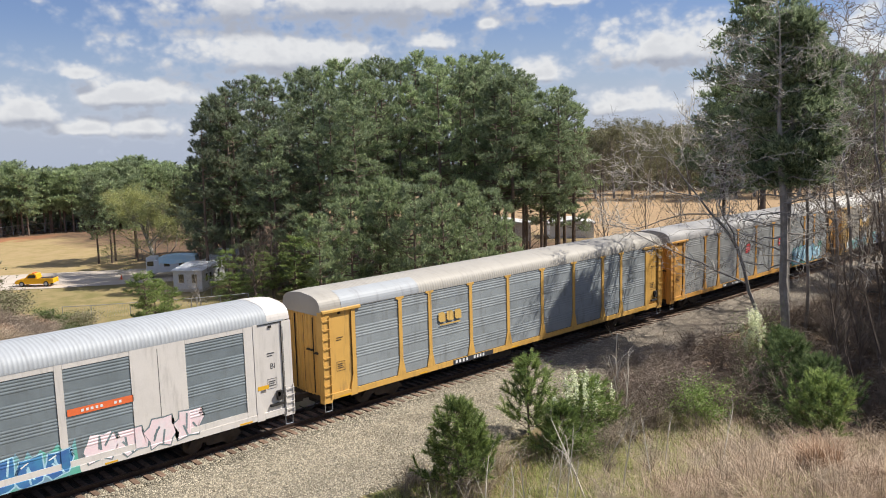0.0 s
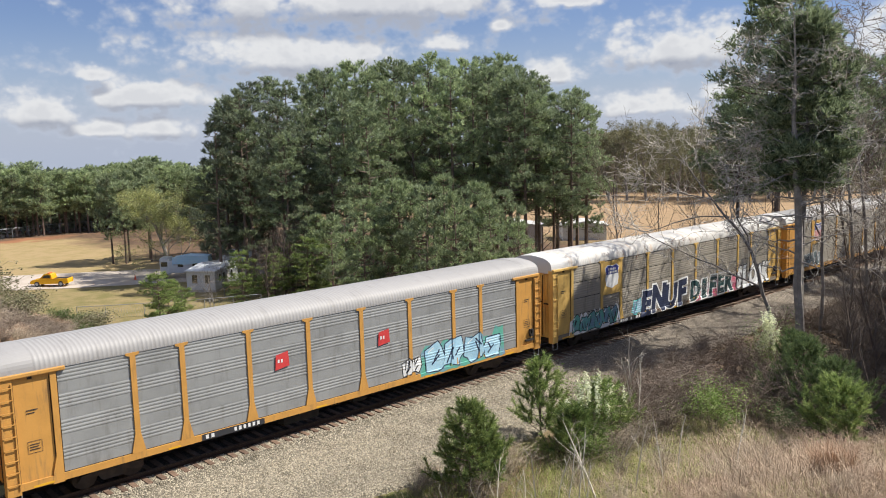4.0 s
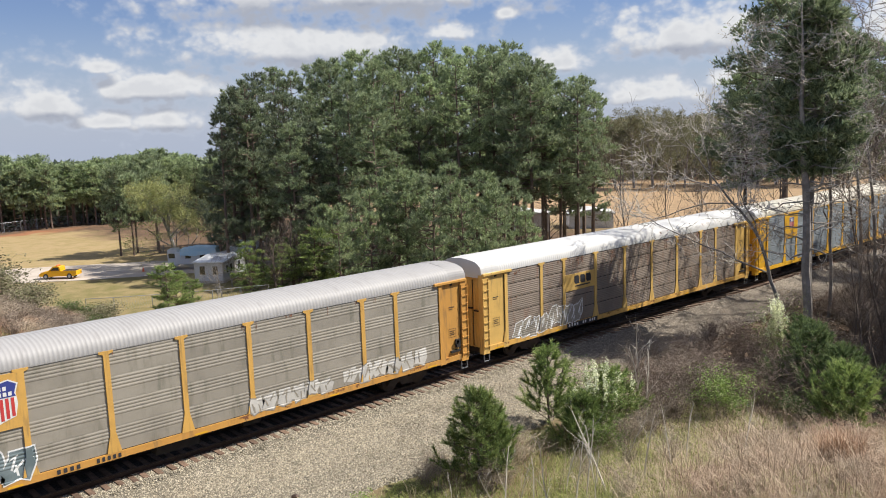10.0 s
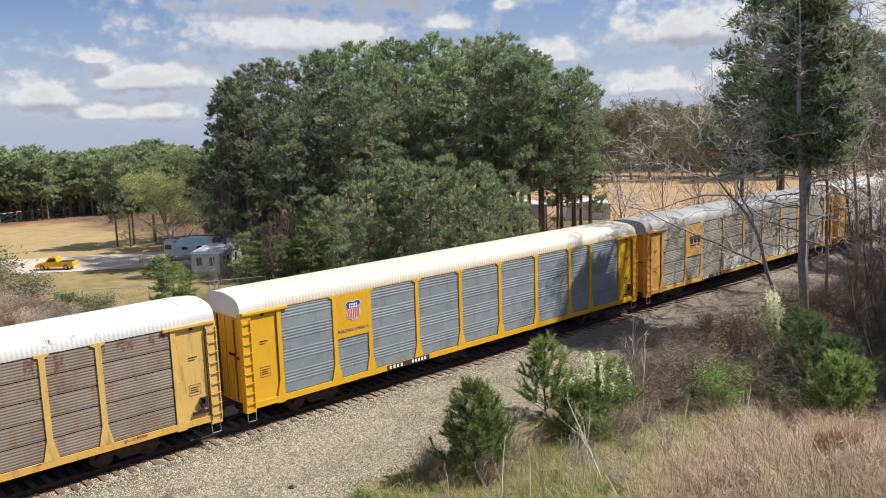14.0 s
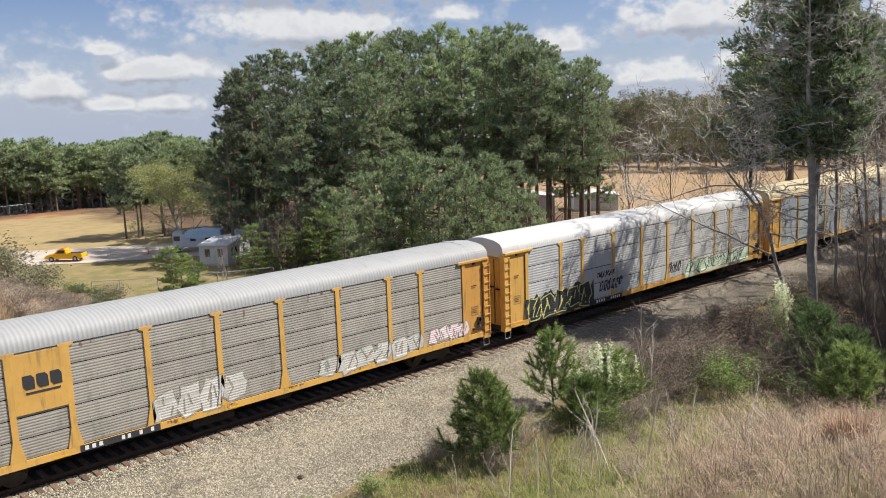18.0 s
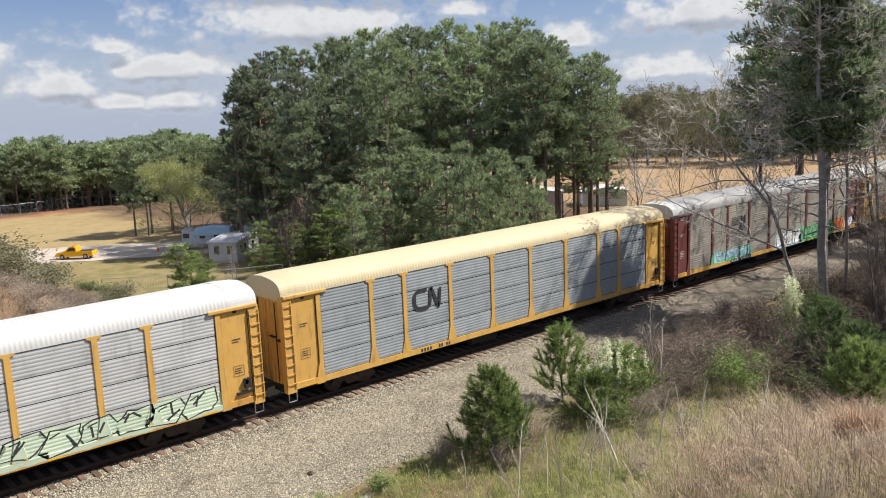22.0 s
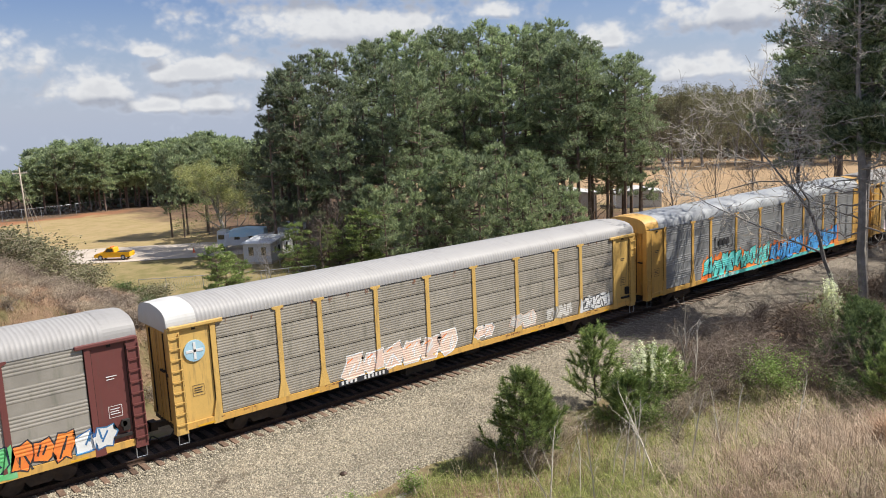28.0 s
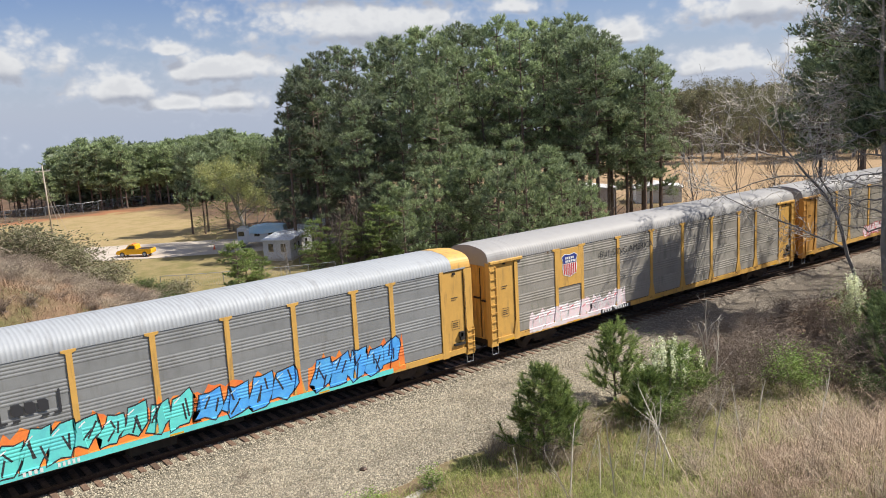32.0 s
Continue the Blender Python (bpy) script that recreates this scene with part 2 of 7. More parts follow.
BARK_PINE = surface("pine_bark", (0.13, 0.095, 0.075), (0.22, 0.15, 0.11), 0.9, 0, 3.0, 0.7, 20, 0.25, bump=0.6, bump_scale=12)
BARK_GREY = surface("grey_bark", (0.20, 0.18, 0.16), (0.34, 0.31, 0.28), 0.9, 0, 2.5, 0.7, 20, 0.25, bump=0.5, bump_scale=14)
BARK_DARK = surface("dark_brown_bark", (0.10, 0.075, 0.06), (0.17, 0.135, 0.11), 0.9, 0, 2.5, 0.7, 20, 0.25, bump=0.5, bump_scale=14)
TWIG_WHITE = surface("bleached_twig", (0.60, 0.54, 0.45), (0.40, 0.35, 0.29), 0.85, 0, 1.5, 0.6, 20, 0.2)
STALK = surface("dry_straw_stalk", (0.56, 0.42, 0.30), (0.36, 0.255, 0.175), 0.9, 0, 1.5, 0.8, 20, 0.2)
TWIG_DARK = surface("dark_brown_twig", (0.23, 0.175, 0.135), (0.13, 0.10, 0.08), 0.9, 0, 1.5, 0.8, 20, 0.2)
TWIG = surface("grey_brown_twig", (0.27, 0.22, 0.17), (0.155, 0.12, 0.09), 0.9, 0, 1.5, 0.8, 20, 0.2)
TWIG_GREY = surface("pale_grey_twig", (0.52, 0.475, 0.41), (0.34, 0.305, 0.26), 0.85, 0, 1.5, 0.7, 20, 0.2)
TWIG_PALE = surface("pale_dead_stem", (0.42, 0.35, 0.26), (0.26, 0.20, 0.14), 0.9, 0, 1.5, 0.8, 20, 0.2)
NEEDLE = foliage("pine_needles", (0.095, 0.135, 0.065), (0.47, 0.54, 0.32), 0.35)
NEEDLE_NEAR = foliage("young_pine_needles", (0.07, 0.125, 0.035), (0.42, 0.50, 0.17), 0.3)
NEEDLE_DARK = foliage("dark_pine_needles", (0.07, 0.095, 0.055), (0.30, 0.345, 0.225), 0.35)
NEEDLE_LIGHT = foliage("blue_green_pine_needles", (0.125, 0.18, 0.08), (0.55, 0.63, 0.35), 0.35)
NEEDLE_DEEP = foliage("deep_green_pine_needles", (0.05, 0.085, 0.034), (0.25, 0.32, 0.13), 0.35)
SPRING = foliage("yellow_green_spring_leaves", (0.23, 0.25, 0.085), (0.42, 0.43, 0.18), 0.4)
OLIVE = foliage("olive_spring_leaves", (0.135, 0.135, 0.07), (0.27, 0.255, 0.145), 0.35)
LEAF = foliage("fresh_green_leaves", (0.12, 0.20, 0.045), (0.36, 0.46, 0.14), 0.4)
SHRUB = foliage("shrub_leaves", (0.065, 0.105, 0.032), (0.15, 0.20, 0.07), 0.3)
BLOSSOM = foliage("white_blossom", (0.72, 0.74, 0.46), (0.82, 0.83, 0.66), 0.3)
TWIG_PALE_LEAF = foliage("dead_weed_stems", (0.21, 0.15, 0.098), (0.60, 0.465, 0.33), 0.1)
STRAW = foliage("dry_straw_grass", (0.19, 0.125, 0.082), (0.50, 0.355, 0.24), 0.15)
RUSSET = foliage("russet_dry_grass", (0.29, 0.185, 0.12), (0.41, 0.28, 0.18), 0.2)
BROOM = foliage("russet_broom_grass", (0.27, 0.165, 0.10), (0.48, 0.32, 0.205), 0.2)
GREEN_GRASS = foliage("green_grass", (0.15, 0.19, 0.045), (0.38, 0.38, 0.13), 0.3)
LITTER = foliage("dead_brown_leaves", (0.15, 0.095, 0.06), (0.25, 0.17, 0.11), 0.1)
STONE = foliage("ballast_stone", (0.17, 0.148, 0.108), (0.47, 0.41, 0.305), 0.0, 0.9)


def ground_material():
    """Soil, straw fields, leaf litter, red clay and painted tree shade, laid out over the plan."""
    m = bpy.data.materials.new("mixed_ground")
    m.use_nodes = True
    n = Net(m.node_tree)
    here = n.node("ShaderNodeTexCoord").outputs["Object"]
    xyz = n.node("ShaderNodeSeparateXYZ")
    n.put(xyz.inputs[0], here)
    x, y = xyz.outputs[0], xyz.outputs[1]
    big, mid, small = n.noise(here, 0.05, 4), n.noise(here, 0.5, 5), n.noise(here, 9.0, 4)
    wob = n.math("MULTIPLY", n.math("SUBTRACT", n.noise(here, 0.16, 5), 0.5), 16.0)
    yy = n.math("ADD", y, wob)
    # far land: straw-coloured lawn with greener and redder patches
    lawn = n.mix(n.ramp(mid, 0.35, 0.7), (0.345, 0.255, 0.135, 1), (0.28, 0.215, 0.10, 1))
    lawn = n.mix(n.math("MULTIPLY", n.ramp(big, 0.5, 0.75), 0.5), lawn, (0.27, 0.24, 0.09, 1))
    rough = n.mix(n.ramp(mid, 0.3, 0.7), (0.27, 0.21, 0.105, 1), (0.17, 0.15, 0.06, 1))
    lawn = n.mix(n.ramp(yy, 128.0, 116.0), lawn, rough)
    clay = n.mix(mid, (0.33, 0.15, 0.075, 1), (0.24, 0.12, 0.07, 1))
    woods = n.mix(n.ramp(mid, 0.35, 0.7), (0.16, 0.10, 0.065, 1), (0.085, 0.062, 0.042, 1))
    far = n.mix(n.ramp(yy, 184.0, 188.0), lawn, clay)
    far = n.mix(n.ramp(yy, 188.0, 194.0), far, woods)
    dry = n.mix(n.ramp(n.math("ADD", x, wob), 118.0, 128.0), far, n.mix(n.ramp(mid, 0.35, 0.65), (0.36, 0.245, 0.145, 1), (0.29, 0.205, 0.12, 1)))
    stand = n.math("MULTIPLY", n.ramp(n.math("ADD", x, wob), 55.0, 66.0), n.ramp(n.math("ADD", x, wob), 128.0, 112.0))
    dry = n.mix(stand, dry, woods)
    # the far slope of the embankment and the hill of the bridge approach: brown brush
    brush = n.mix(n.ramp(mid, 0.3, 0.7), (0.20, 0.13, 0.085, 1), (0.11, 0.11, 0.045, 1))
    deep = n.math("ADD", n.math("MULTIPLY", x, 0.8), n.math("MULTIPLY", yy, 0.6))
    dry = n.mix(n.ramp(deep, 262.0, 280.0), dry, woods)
    land = n.mix(n.ramp(yy, 84.0, 92.0), brush, dry)
    # near bank; towards +x the floor is darkened to paint in tree shade
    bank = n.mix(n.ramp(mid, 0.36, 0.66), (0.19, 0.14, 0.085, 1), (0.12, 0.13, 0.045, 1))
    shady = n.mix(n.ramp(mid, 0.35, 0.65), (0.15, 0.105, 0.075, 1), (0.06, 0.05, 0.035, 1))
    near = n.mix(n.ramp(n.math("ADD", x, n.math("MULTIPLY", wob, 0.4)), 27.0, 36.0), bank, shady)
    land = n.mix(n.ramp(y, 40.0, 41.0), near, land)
    g = n.math("MULTIPLY_ADD", small, 0.7, 0.65)
    scaled = n.vmath("SCALE", land)
    n.put(scaled.node.inputs["Scale"], g)
    b = n.node("ShaderNodeBsdfPrincipled")
    n.put(b.inputs["Base Color"], scaled)
    b.inputs["Roughness"].default_value, b.inputs["Specular IOR Level"].default_value = 0.95, 0.1
    r = n.node("ShaderNodeBump")
    r.inputs["Strength"].default_value, r.inputs["Distance"].default_value = 0.6, 0.12
    n.put(r.inputs["Height"], n.noise(here, 4.0, 6))
    n.put(b.inputs["Normal"], r.outputs[0])
    n.put(n.node("ShaderNodeOutputMaterial").inputs[0], b.outputs[0])
    return m


def ballast_material():
    m = bpy.data.materials.new("crushed_stone_ballast")
    m.use_nodes = True
    n = Net(m.node_tree)
    here = n.node("ShaderNodeTexCoord").outputs["Object"]
    v = n.node("ShaderNodeTexVoronoi")
    n.put(v.inputs["Vector"], here)
    v.inputs["Scale"].default_value = 15.0
    cell = n.node("ShaderNodeSeparateXYZ")
    n.put(cell.inputs[0], v.outputs["Color"])
    xyz = n.node("ShaderNodeSeparateXYZ")
    n.put(xyz.inputs[0], here)
    tone = n.mix(cell.outputs[0], (0.20, 0.172, 0.125, 1), (0.50, 0.44, 0.325, 1))
    tone = n.mix(n.math("MULTIPLY", n.ramp(n.noise(here, 0.5, 5), 0.45, 0.75), 0.35), tone, (0.33, 0.275, 0.215, 1))
    # rust and dust from the track, blackened further as painted shade under the train
    dust_and_shade = n.math("MULTIPLY", n.ramp(xyz.outputs[1], 30.6, 31.1), 0.95)
    tone = n.mix(dust_and_shade, tone, n.mix(cell.outputs[0], (0.025, 0.019, 0.015, 1), (0.085, 0.062, 0.048, 1)))
    # browner and darker towards +x: leaf litter, with tree shade put into the tone
    leafy = n.math("MULTIPLY", n.ramp(n.math("ADD", xyz.outputs[0], n.math("MULTIPLY", n.noise(here, 0.3, 4), 10.0)), 32.0, 44.0), 0.6)
    tone = n.mix(leafy, tone, n.mix(cell.outputs[0], (0.13, 0.10, 0.08, 1), (0.34, 0.275, 0.22, 1)))
    gap = n.ramp(v.outputs["Distance"], 0.25, 0.62, 1.0, 0.42)
    scaled = n.vmath("SCALE", tone)
    n.put(scaled.node.inputs["Scale"], gap)
    b = n.node("ShaderNodeBsdfPrincipled")
    n.put(b.inputs["Base Color"], scaled)
    b.inputs["Roughness"].default_value = 0.9
    r = n.node("ShaderNodeBump")
    r.inputs["Strength"].default_value, r.inputs["Distance"].default_value = 0.9, 0.05
    r.invert = True
    n.put(r.inputs["Height"], v.outputs["Distance"])
    n.put(b.inputs["Normal"], r.outputs[0])
    n.put(n.node("ShaderNodeOutputMaterial").inputs[0], b.outputs[0])
    return m


GROUND, BALLAST = ground_material(), ballast_material()
ROAD = surface("pale_gravelly_road", (0.52, 0.45, 0.38), (0.40, 0.34, 0.28), 0.95, 0, 0.4, 0.6, 12, 0.15, spec=0.1)
GLASS = surface("dark_window_glass", (0.02, 0.025, 0.03), rough=0.1, spec=0.8)
SIDING = surface("white_siding", (0.62, 0.63, 0.64), (0.5, 0.5, 0.5), 0.6, 0, 1.0, 0.4)
TARP = surface("pale_blue_tarpaulin", (0.45, 0.68, 0.84), (0.62, 0.76, 0.84), 0.5, 0, 0.8, 0.7)
CAR_YELLOW = surface("glossy_yellow_car_paint", (0.78, 0.40, 0.015), (0.70, 0.34, 0.01), 0.25, 0, 1.0, 0.3)
GREY_METAL = surface("grey_galvanized_pipe", (0.36, 0.37, 0.38), rough=0.5, metal=0.5)
POLE_WOOD = surface("weathered_pole_wood", (0.42, 0.36, 0.30), (0.30, 0.25, 0.2), 0.9, 0, 2.0, 0.6)
CONE = surface("orange_cone", (0.85, 0.14, 0.05), rough=0.5)
CONCRETE = surface("pale_concrete", (0.50, 0.47, 0.43), (0.36, 0.34, 0.31), 0.9, 0, 2.0, 0.6, 20, 0.2)

# ---- mesh helpers ----
def mesh_of(name, verts, faces, smooth=False):
    me = bpy.data.meshes.new(name)
    me.from_pydata([tuple(v) for v in verts], [], [tuple(f) for f in faces])
    if smooth:
        me.polygons.foreach_set("use_smooth", [True] * len(me.polygons))
    me.materials.append(None)
    me.update()
    return me


def tri_mesh(name, tris):
    """A mesh from an array of loose triangles (n, 3, 3)."""
    tris = np.asarray(tris, dtype=np.float32)
    me = bpy.data.meshes.new(name)
    n = len(tris)
    me.vertices.add(3 * n)
    me.vertices.foreach_set("co", tris.reshape(-1))
    me.loops.add(3 * n)
    me.loops.foreach_set("vertex_index", np.arange(3 * n, dtype=np.int32))
    me.polygons.add(n)
    me.polygons.foreach_set("loop_start", np.arange(0, 3 * n, 3, dtype=np.int32))
    me.materials.append(None)
    me.update(calc_edges=True)
    return me


def part(name, mesh, material, parent=None, label="", at=(0, 0, 0)):
    """Links a mesh as one object under a thing or a part."""
    ob = new(name, mesh)
    ob.material_slots[0].link = "OBJECT"
    ob.material_slots[0].material = material
    ob.location = at
    if parent:
        ob.parent = parent
    if label:
        tagged(ob, label)
    return ob


def thing(name, label, category, at=(0, 0, 0), turn=0.0, group="", kind=""):
    ob = new(name)
    ob.location, ob.rotation_euler = at, (0, 0, radians(turn))
    ob.empty_display_size = 0.2
    return tagged(ob, label, category, group, kind)


BOX_FACES = ((0, 1, 3, 2), (4, 6, 7, 5), (0, 4, 5, 1), (2, 3, 7, 6), (0, 2, 6, 4), (1, 5, 7, 3))


def boxes(name, *items):
    """Blocks given as x0, x1, y0, y1, z0, z1, joined into one mesh."""
    verts, faces = [], []
    for x0, x1, y0, y1, z0, z1 in items:
        k = len(verts)
        verts += [(x, y, z) for x in (x0, x1) for y in (y0, y1) for z in (z0, z1)]
        faces += [tuple(k + i for i in f) for f in BOX_FACES]
    return mesh_of(name, verts, faces)


def soft_box(name, x0, x1, y0, y1, z0, z1, r=0.02):
    bm = bmesh.new()
    bmesh.ops.create_cube(bm, size=1.0)
    for v in bm.verts:
        v.co = Vector((x0 + (v.co.x + 0.5) * (x1 - x0), y0 + (v.co.y + 0.5) * (y1 - y0), z0 + (v.co.z + 0.5) * (z1 - z0)))
    bmesh.ops.bevel(bm, geom=list(bm.edges), offset=r, segments=2, affect="EDGES", profile=0.5)
    me = bpy.data.meshes.new(name)
    bm.to_mesh(me)
    bm.free()
    me.materials.append(None)
    return me


def prism(name, outline, y0, y1):
    """An outline in x and z, drawn out from y0 to y1."""
    n = len(outline)
    verts = [(x, y0, z) for x, z in outline] + [(x, y1, z) for x, z in outline]
    faces = [tuple(range(n)), tuple(range(2 * n - 1, n - 1, -1))]
    faces += [(i, n + i, n + (i + 1) % n, (i + 1) % n) for i in range(n)]
    return mesh_of(name, verts, faces)


def tube_data(points, radii, sides=6, verts=None, faces=None):
    verts, faces = ([], []) if verts is None else (verts, faces)
    k = len(verts)
    pts = [Vector(p) for p in points]
    for i, p in enumerate(pts):
        d = (pts[min(i + 1, len(pts) - 1)] - pts[max(i - 1, 0)])
        d = d.normalized() if d.length > 1e-6 else Vector((0, 0, 1))
        a = d.orthogonal().normalized()
        b = d.cross(a)
        for s in range(sides):
            t = 2 * math.pi * s / sides
            verts.append(tuple(p + (a * math.cos(t) + b * math.sin(t)) * radii[i]))
    for i in range(len(pts) - 1):
        for s in range(sides):
            a0, a1 = k + i * sides + s, k + i * sides + (s + 1) % sides
            faces.append((a0, a1, a1 + sides, a0 + sides))
    faces.append(tuple(k + s for s in reversed(range(sides))))
    faces.append(tuple(k + (len(pts) - 1) * sides + s for s in range(sides)))
    return verts, faces


def tube(name, points, radius, sides=6):
    radii = radius if isinstance(radius, (list, tuple)) else [radius] * len(points)
    return mesh_of(name, *tube_data(points, radii, sides), smooth=sides > 5)


def lathe(name, profile, sides=20, axis="Y"):
    """A profile of (radius, along) turned round an axis."""
    verts, faces = [], []
    for r, h in profile:
        for s in range(sides):
            t = 2 * math.pi * s / sides
            c, d = r * math.cos(t), r * math.sin(t)
            verts.append({"Y": (c, h, d), "Z": (c, d, h), "X": (h, c, d)}[axis])
    for i in range(len(profile) - 1):
        for s in range(sides):
            a0, a1 = i * sides + s, i * sides + (s + 1) % sides
            faces.append((a0, a1, a1 + sides, a0 + sides))
    faces.append(tuple(range(sides)))
    faces.append(tuple((len(profile) - 1) * sides + s for s in reversed(range(sides))))
    return mesh_of(name, verts, faces)


def smooth_step(t):
    t = min(1.0, max(0.0, t))
    return t * t * (3 - 2 * t)


# ---- the land ----
def land(x, y):
    """Height of the ground: near bank, railway shelf, far slope, bridge approach and the flats beyond."""
    bumps = 0.25 * noise.noise((x * 0.11, y * 0.11, 0)) + 0.09 * noise.noise((x * 0.5, y * 0.5, 3))
    if y < 40:
        bank = max(0.0, 20.0 - y) * 0.30 * (1 - 0.85 * smooth_step((x - 22) / 12))
        ditch = -0.9 * smooth_step((24 - y) / 4) * smooth_step((x - 32) / 10)
        z = -0.85 + min(bank, 7.0) + ditch + bumps * smooth_step((24.5 - y) / 4)
        if y > 36.5:
            z -= (y - 36.5) * 0.4
        return z
    drop = max(-7.0, -2.25 - (y - 40) * 0.42)
    hill = min(7.0, 2.3 - 0.45 * (x - 12.8)) - max(0.0, y - 74) * 0.55
    if y < 46:
        hill = drop + (hill - drop) * smooth_step((y - 40) / 6)
    z = max(drop, hill)
    flat = smooth_step((z + 7.0) / 1.5)
    r = math.hypot(x, y)
    east = smooth_step((math.degrees(math.atan2(x, y)) - 46) / 8)
    rise = 0.0 if r < 260 else (east - 1) * (r - 260) * 0.05 + east * min(16.0, max(0.0, r - 300) * 0.022)
    return z + bumps * (0.15 + 0.85 * flat) + rise


def grid_lines(lo, hi, stretches):
    out, v = [], lo
    while v < hi:
        out.append(v)
        v += next(step for end, step in stretches if v < end)
    return out + [hi]


gx = grid_lines(-3000, 4000, ((-400, 300), (-60, 40), (-6, 4), (75, 1.0), (160, 5), (400, 30), (5000, 300)))
gy = grid_lines(-3000, 4000, ((-400, 300), (-60, 40), (0, 4), (48, 0.8), (110, 2.0), (220, 8), (500, 30), (5000, 300)))
verts = [(x, y, land(x, y)) for y in gy for x in gx]
nx = len(gx)
faces = [(j * nx + i, j * nx + i + 1, (j + 1) * nx + i + 1, (j + 1) * nx + i) for j in range(len(gy) - 1) for i in range(nx - 1)]
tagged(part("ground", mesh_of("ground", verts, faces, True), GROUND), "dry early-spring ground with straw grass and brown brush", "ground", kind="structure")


# the ballast bed: a low dam under the track with a broad shoulder
def bed(y, x):
    n = 0.05 * noise.noise((x * 0.6, y * 0.6, 7)) + 0.03 * noise.noise((x * 2.1, y * 2.1, 1))
    if y < 29.4:
        edge = 24.0 + 0.9 * noise.noise((x * 0.25, 0, 5)) + 2.6 * smooth_step((x - 26) / 10)
        z = -0.74 + 0.12 * smooth_step((y - 26) / 3.4)
        return z - 0.7 * smooth_step((edge - y) / 1.0) + n
    if y > 33.7:
        return -0.62 - 0.5 * (y - 33.7) + n
    return -0.62 + 0.40 * smooth_step((y - 29.4) / 0.7) * smooth_step((33.7 - y) / 0.6) + n * 0.4


bx = grid_lines(-30, 260, ((-2, 1.0), (60, 0.3), (300, 1.5)))
by = grid_lines(22.6, 37.0, ((34, 0.3), (40, 1.0)))
verts = [(x, y, bed(y, x)) for y in by for x in bx]
nb = len(bx)
faces = [(j * nb + i, j * nb + i + 1, (j + 1) * nb + i + 1, (j + 1) * nb + i) for j in range(len(by) - 1) for i in range(nb - 1)]
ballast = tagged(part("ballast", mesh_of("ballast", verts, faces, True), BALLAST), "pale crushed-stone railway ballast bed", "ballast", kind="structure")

# loose stones on the bed
rng = np.random.default_rng(5)
N = 60000
sx, sy = rng.uniform(2, 36, N) + 8 * rng.uniform(0, 1, N) ** 6, rng.uniform(23.2, 30.9, N)
sz = np.array([bed(b, a) for a, b in zip(sx, sy)])
keep = sz > -0.9
sx, sy, sz = sx[keep], sy[keep], sz[keep]
N = len(sx)
size = rng.uniform(0.024, 0.056, N)
octa = np.array([(1, 0, 0), (-1, 0, 0), (0, 1, 0), (0, -1, 0), (0, 0, 1), (0, 0, -0.4)])
pts = octa[None] * rng.uniform(0.6, 1.3, (N, 6, 1)) + rng.uniform(-0.25, 0.25, (N, 6, 3))
ang = rng.uniform(0, 6.28, N)
c, s = np.cos(ang)[:, None], np.sin(ang)[:, None]
pts = np.stack((pts[..., 0] * c - pts[..., 1] * s, pts[..., 0] * s + pts[..., 1] * c, pts[..., 2] * 0.8), -1)
pts = pts * size[:, None, None] + np.stack((sx, sy, sz), -1)[:, None]
oct_faces = np.array([(0, 2, 4), (2, 1, 4), (1, 3, 4), (3, 0, 4), (2, 0, 5), (1, 2, 5), (3, 1, 5), (0, 3, 5)])
vs = pts.reshape(-1, 3)
fs = (oct_faces[None] + 6 * np.arange(N)[:, None, None]).reshape(-1, 3)
tagged(part("ballast_stones", mesh_of("ballast_stones", vs.tolist(), fs.tolist()), STONE), "loose grey and buff crushed stones", "stones", kind="stuff")

# ---- the track ----
TRACK_Y = 31.71
track = thing("railway_track", "rusty single railway track on wooden ties", "railway track", (0, TRACK_Y, 0), kind="structure")
rail_shape = [(-0.07, -0.18), (0.07, -0.18), (0.07, -0.165), (0.012, -0.14), (0.012, -0.05), (0.036, -0.035), (0.036, 0.0), (-0.036, 0.0), (-0.036, -0.035), (-0.012, -0.05), (-0.012, -0.14), (-0.07, -0.165)]
rv = [(x, y, z) for x in (-40, 260) for y, z in rail_shape]
k = len(rail_shape)
rf = [(i, (i + 1) % k, k + (i + 1) % k, k + i) for i in range(k)] + [tuple(range(k)), tuple(reversed(range(k, 2 * k)))]
rail = mesh_of("rail", rv, rf)
for side in (-0.754, 0.754):
    part("rail", rail, RAIL_STEEL, track, at=(0, side, 0))
tie_meshes = [soft_box("tie", -0.115, 0.115, -1.52, 1.3, -0.36, -0.165, 0.015), soft_box("tie", -0.11, 0.12, -1.60, 1.27, -0.36, -0.175, 0.02)]
plate = boxes("tie_plate", (-0.1, 0.1, -0.9, -0.6, -0.19, -0.155), (-0.1, 0.1, 0.6, 0.9, -0.19, -0.155))
for i in range(290):
    x = -22 + 0.51 * i + random.uniform(-0.04, 0.04)
    t = part("tie", tie_meshes[i % 2], TIE_WOOD, track, at=(x, random.uniform(-0.06, 0.06), random.uniform(-0.012, 0.01)))
    t.rotation_euler = (0, 0, random.uniform(-0.02, 0.02))
part("tie_plates", boxes("tie_plates", *[(-22 + 0.51 * i - 0.09, -22 + 0.51 * i + 0.09, y - 0.13, y + 0.13, -0.19, -0.16) for i in range(200) for y in (-0.754, 0.754)]), RAIL_STEEL, track)

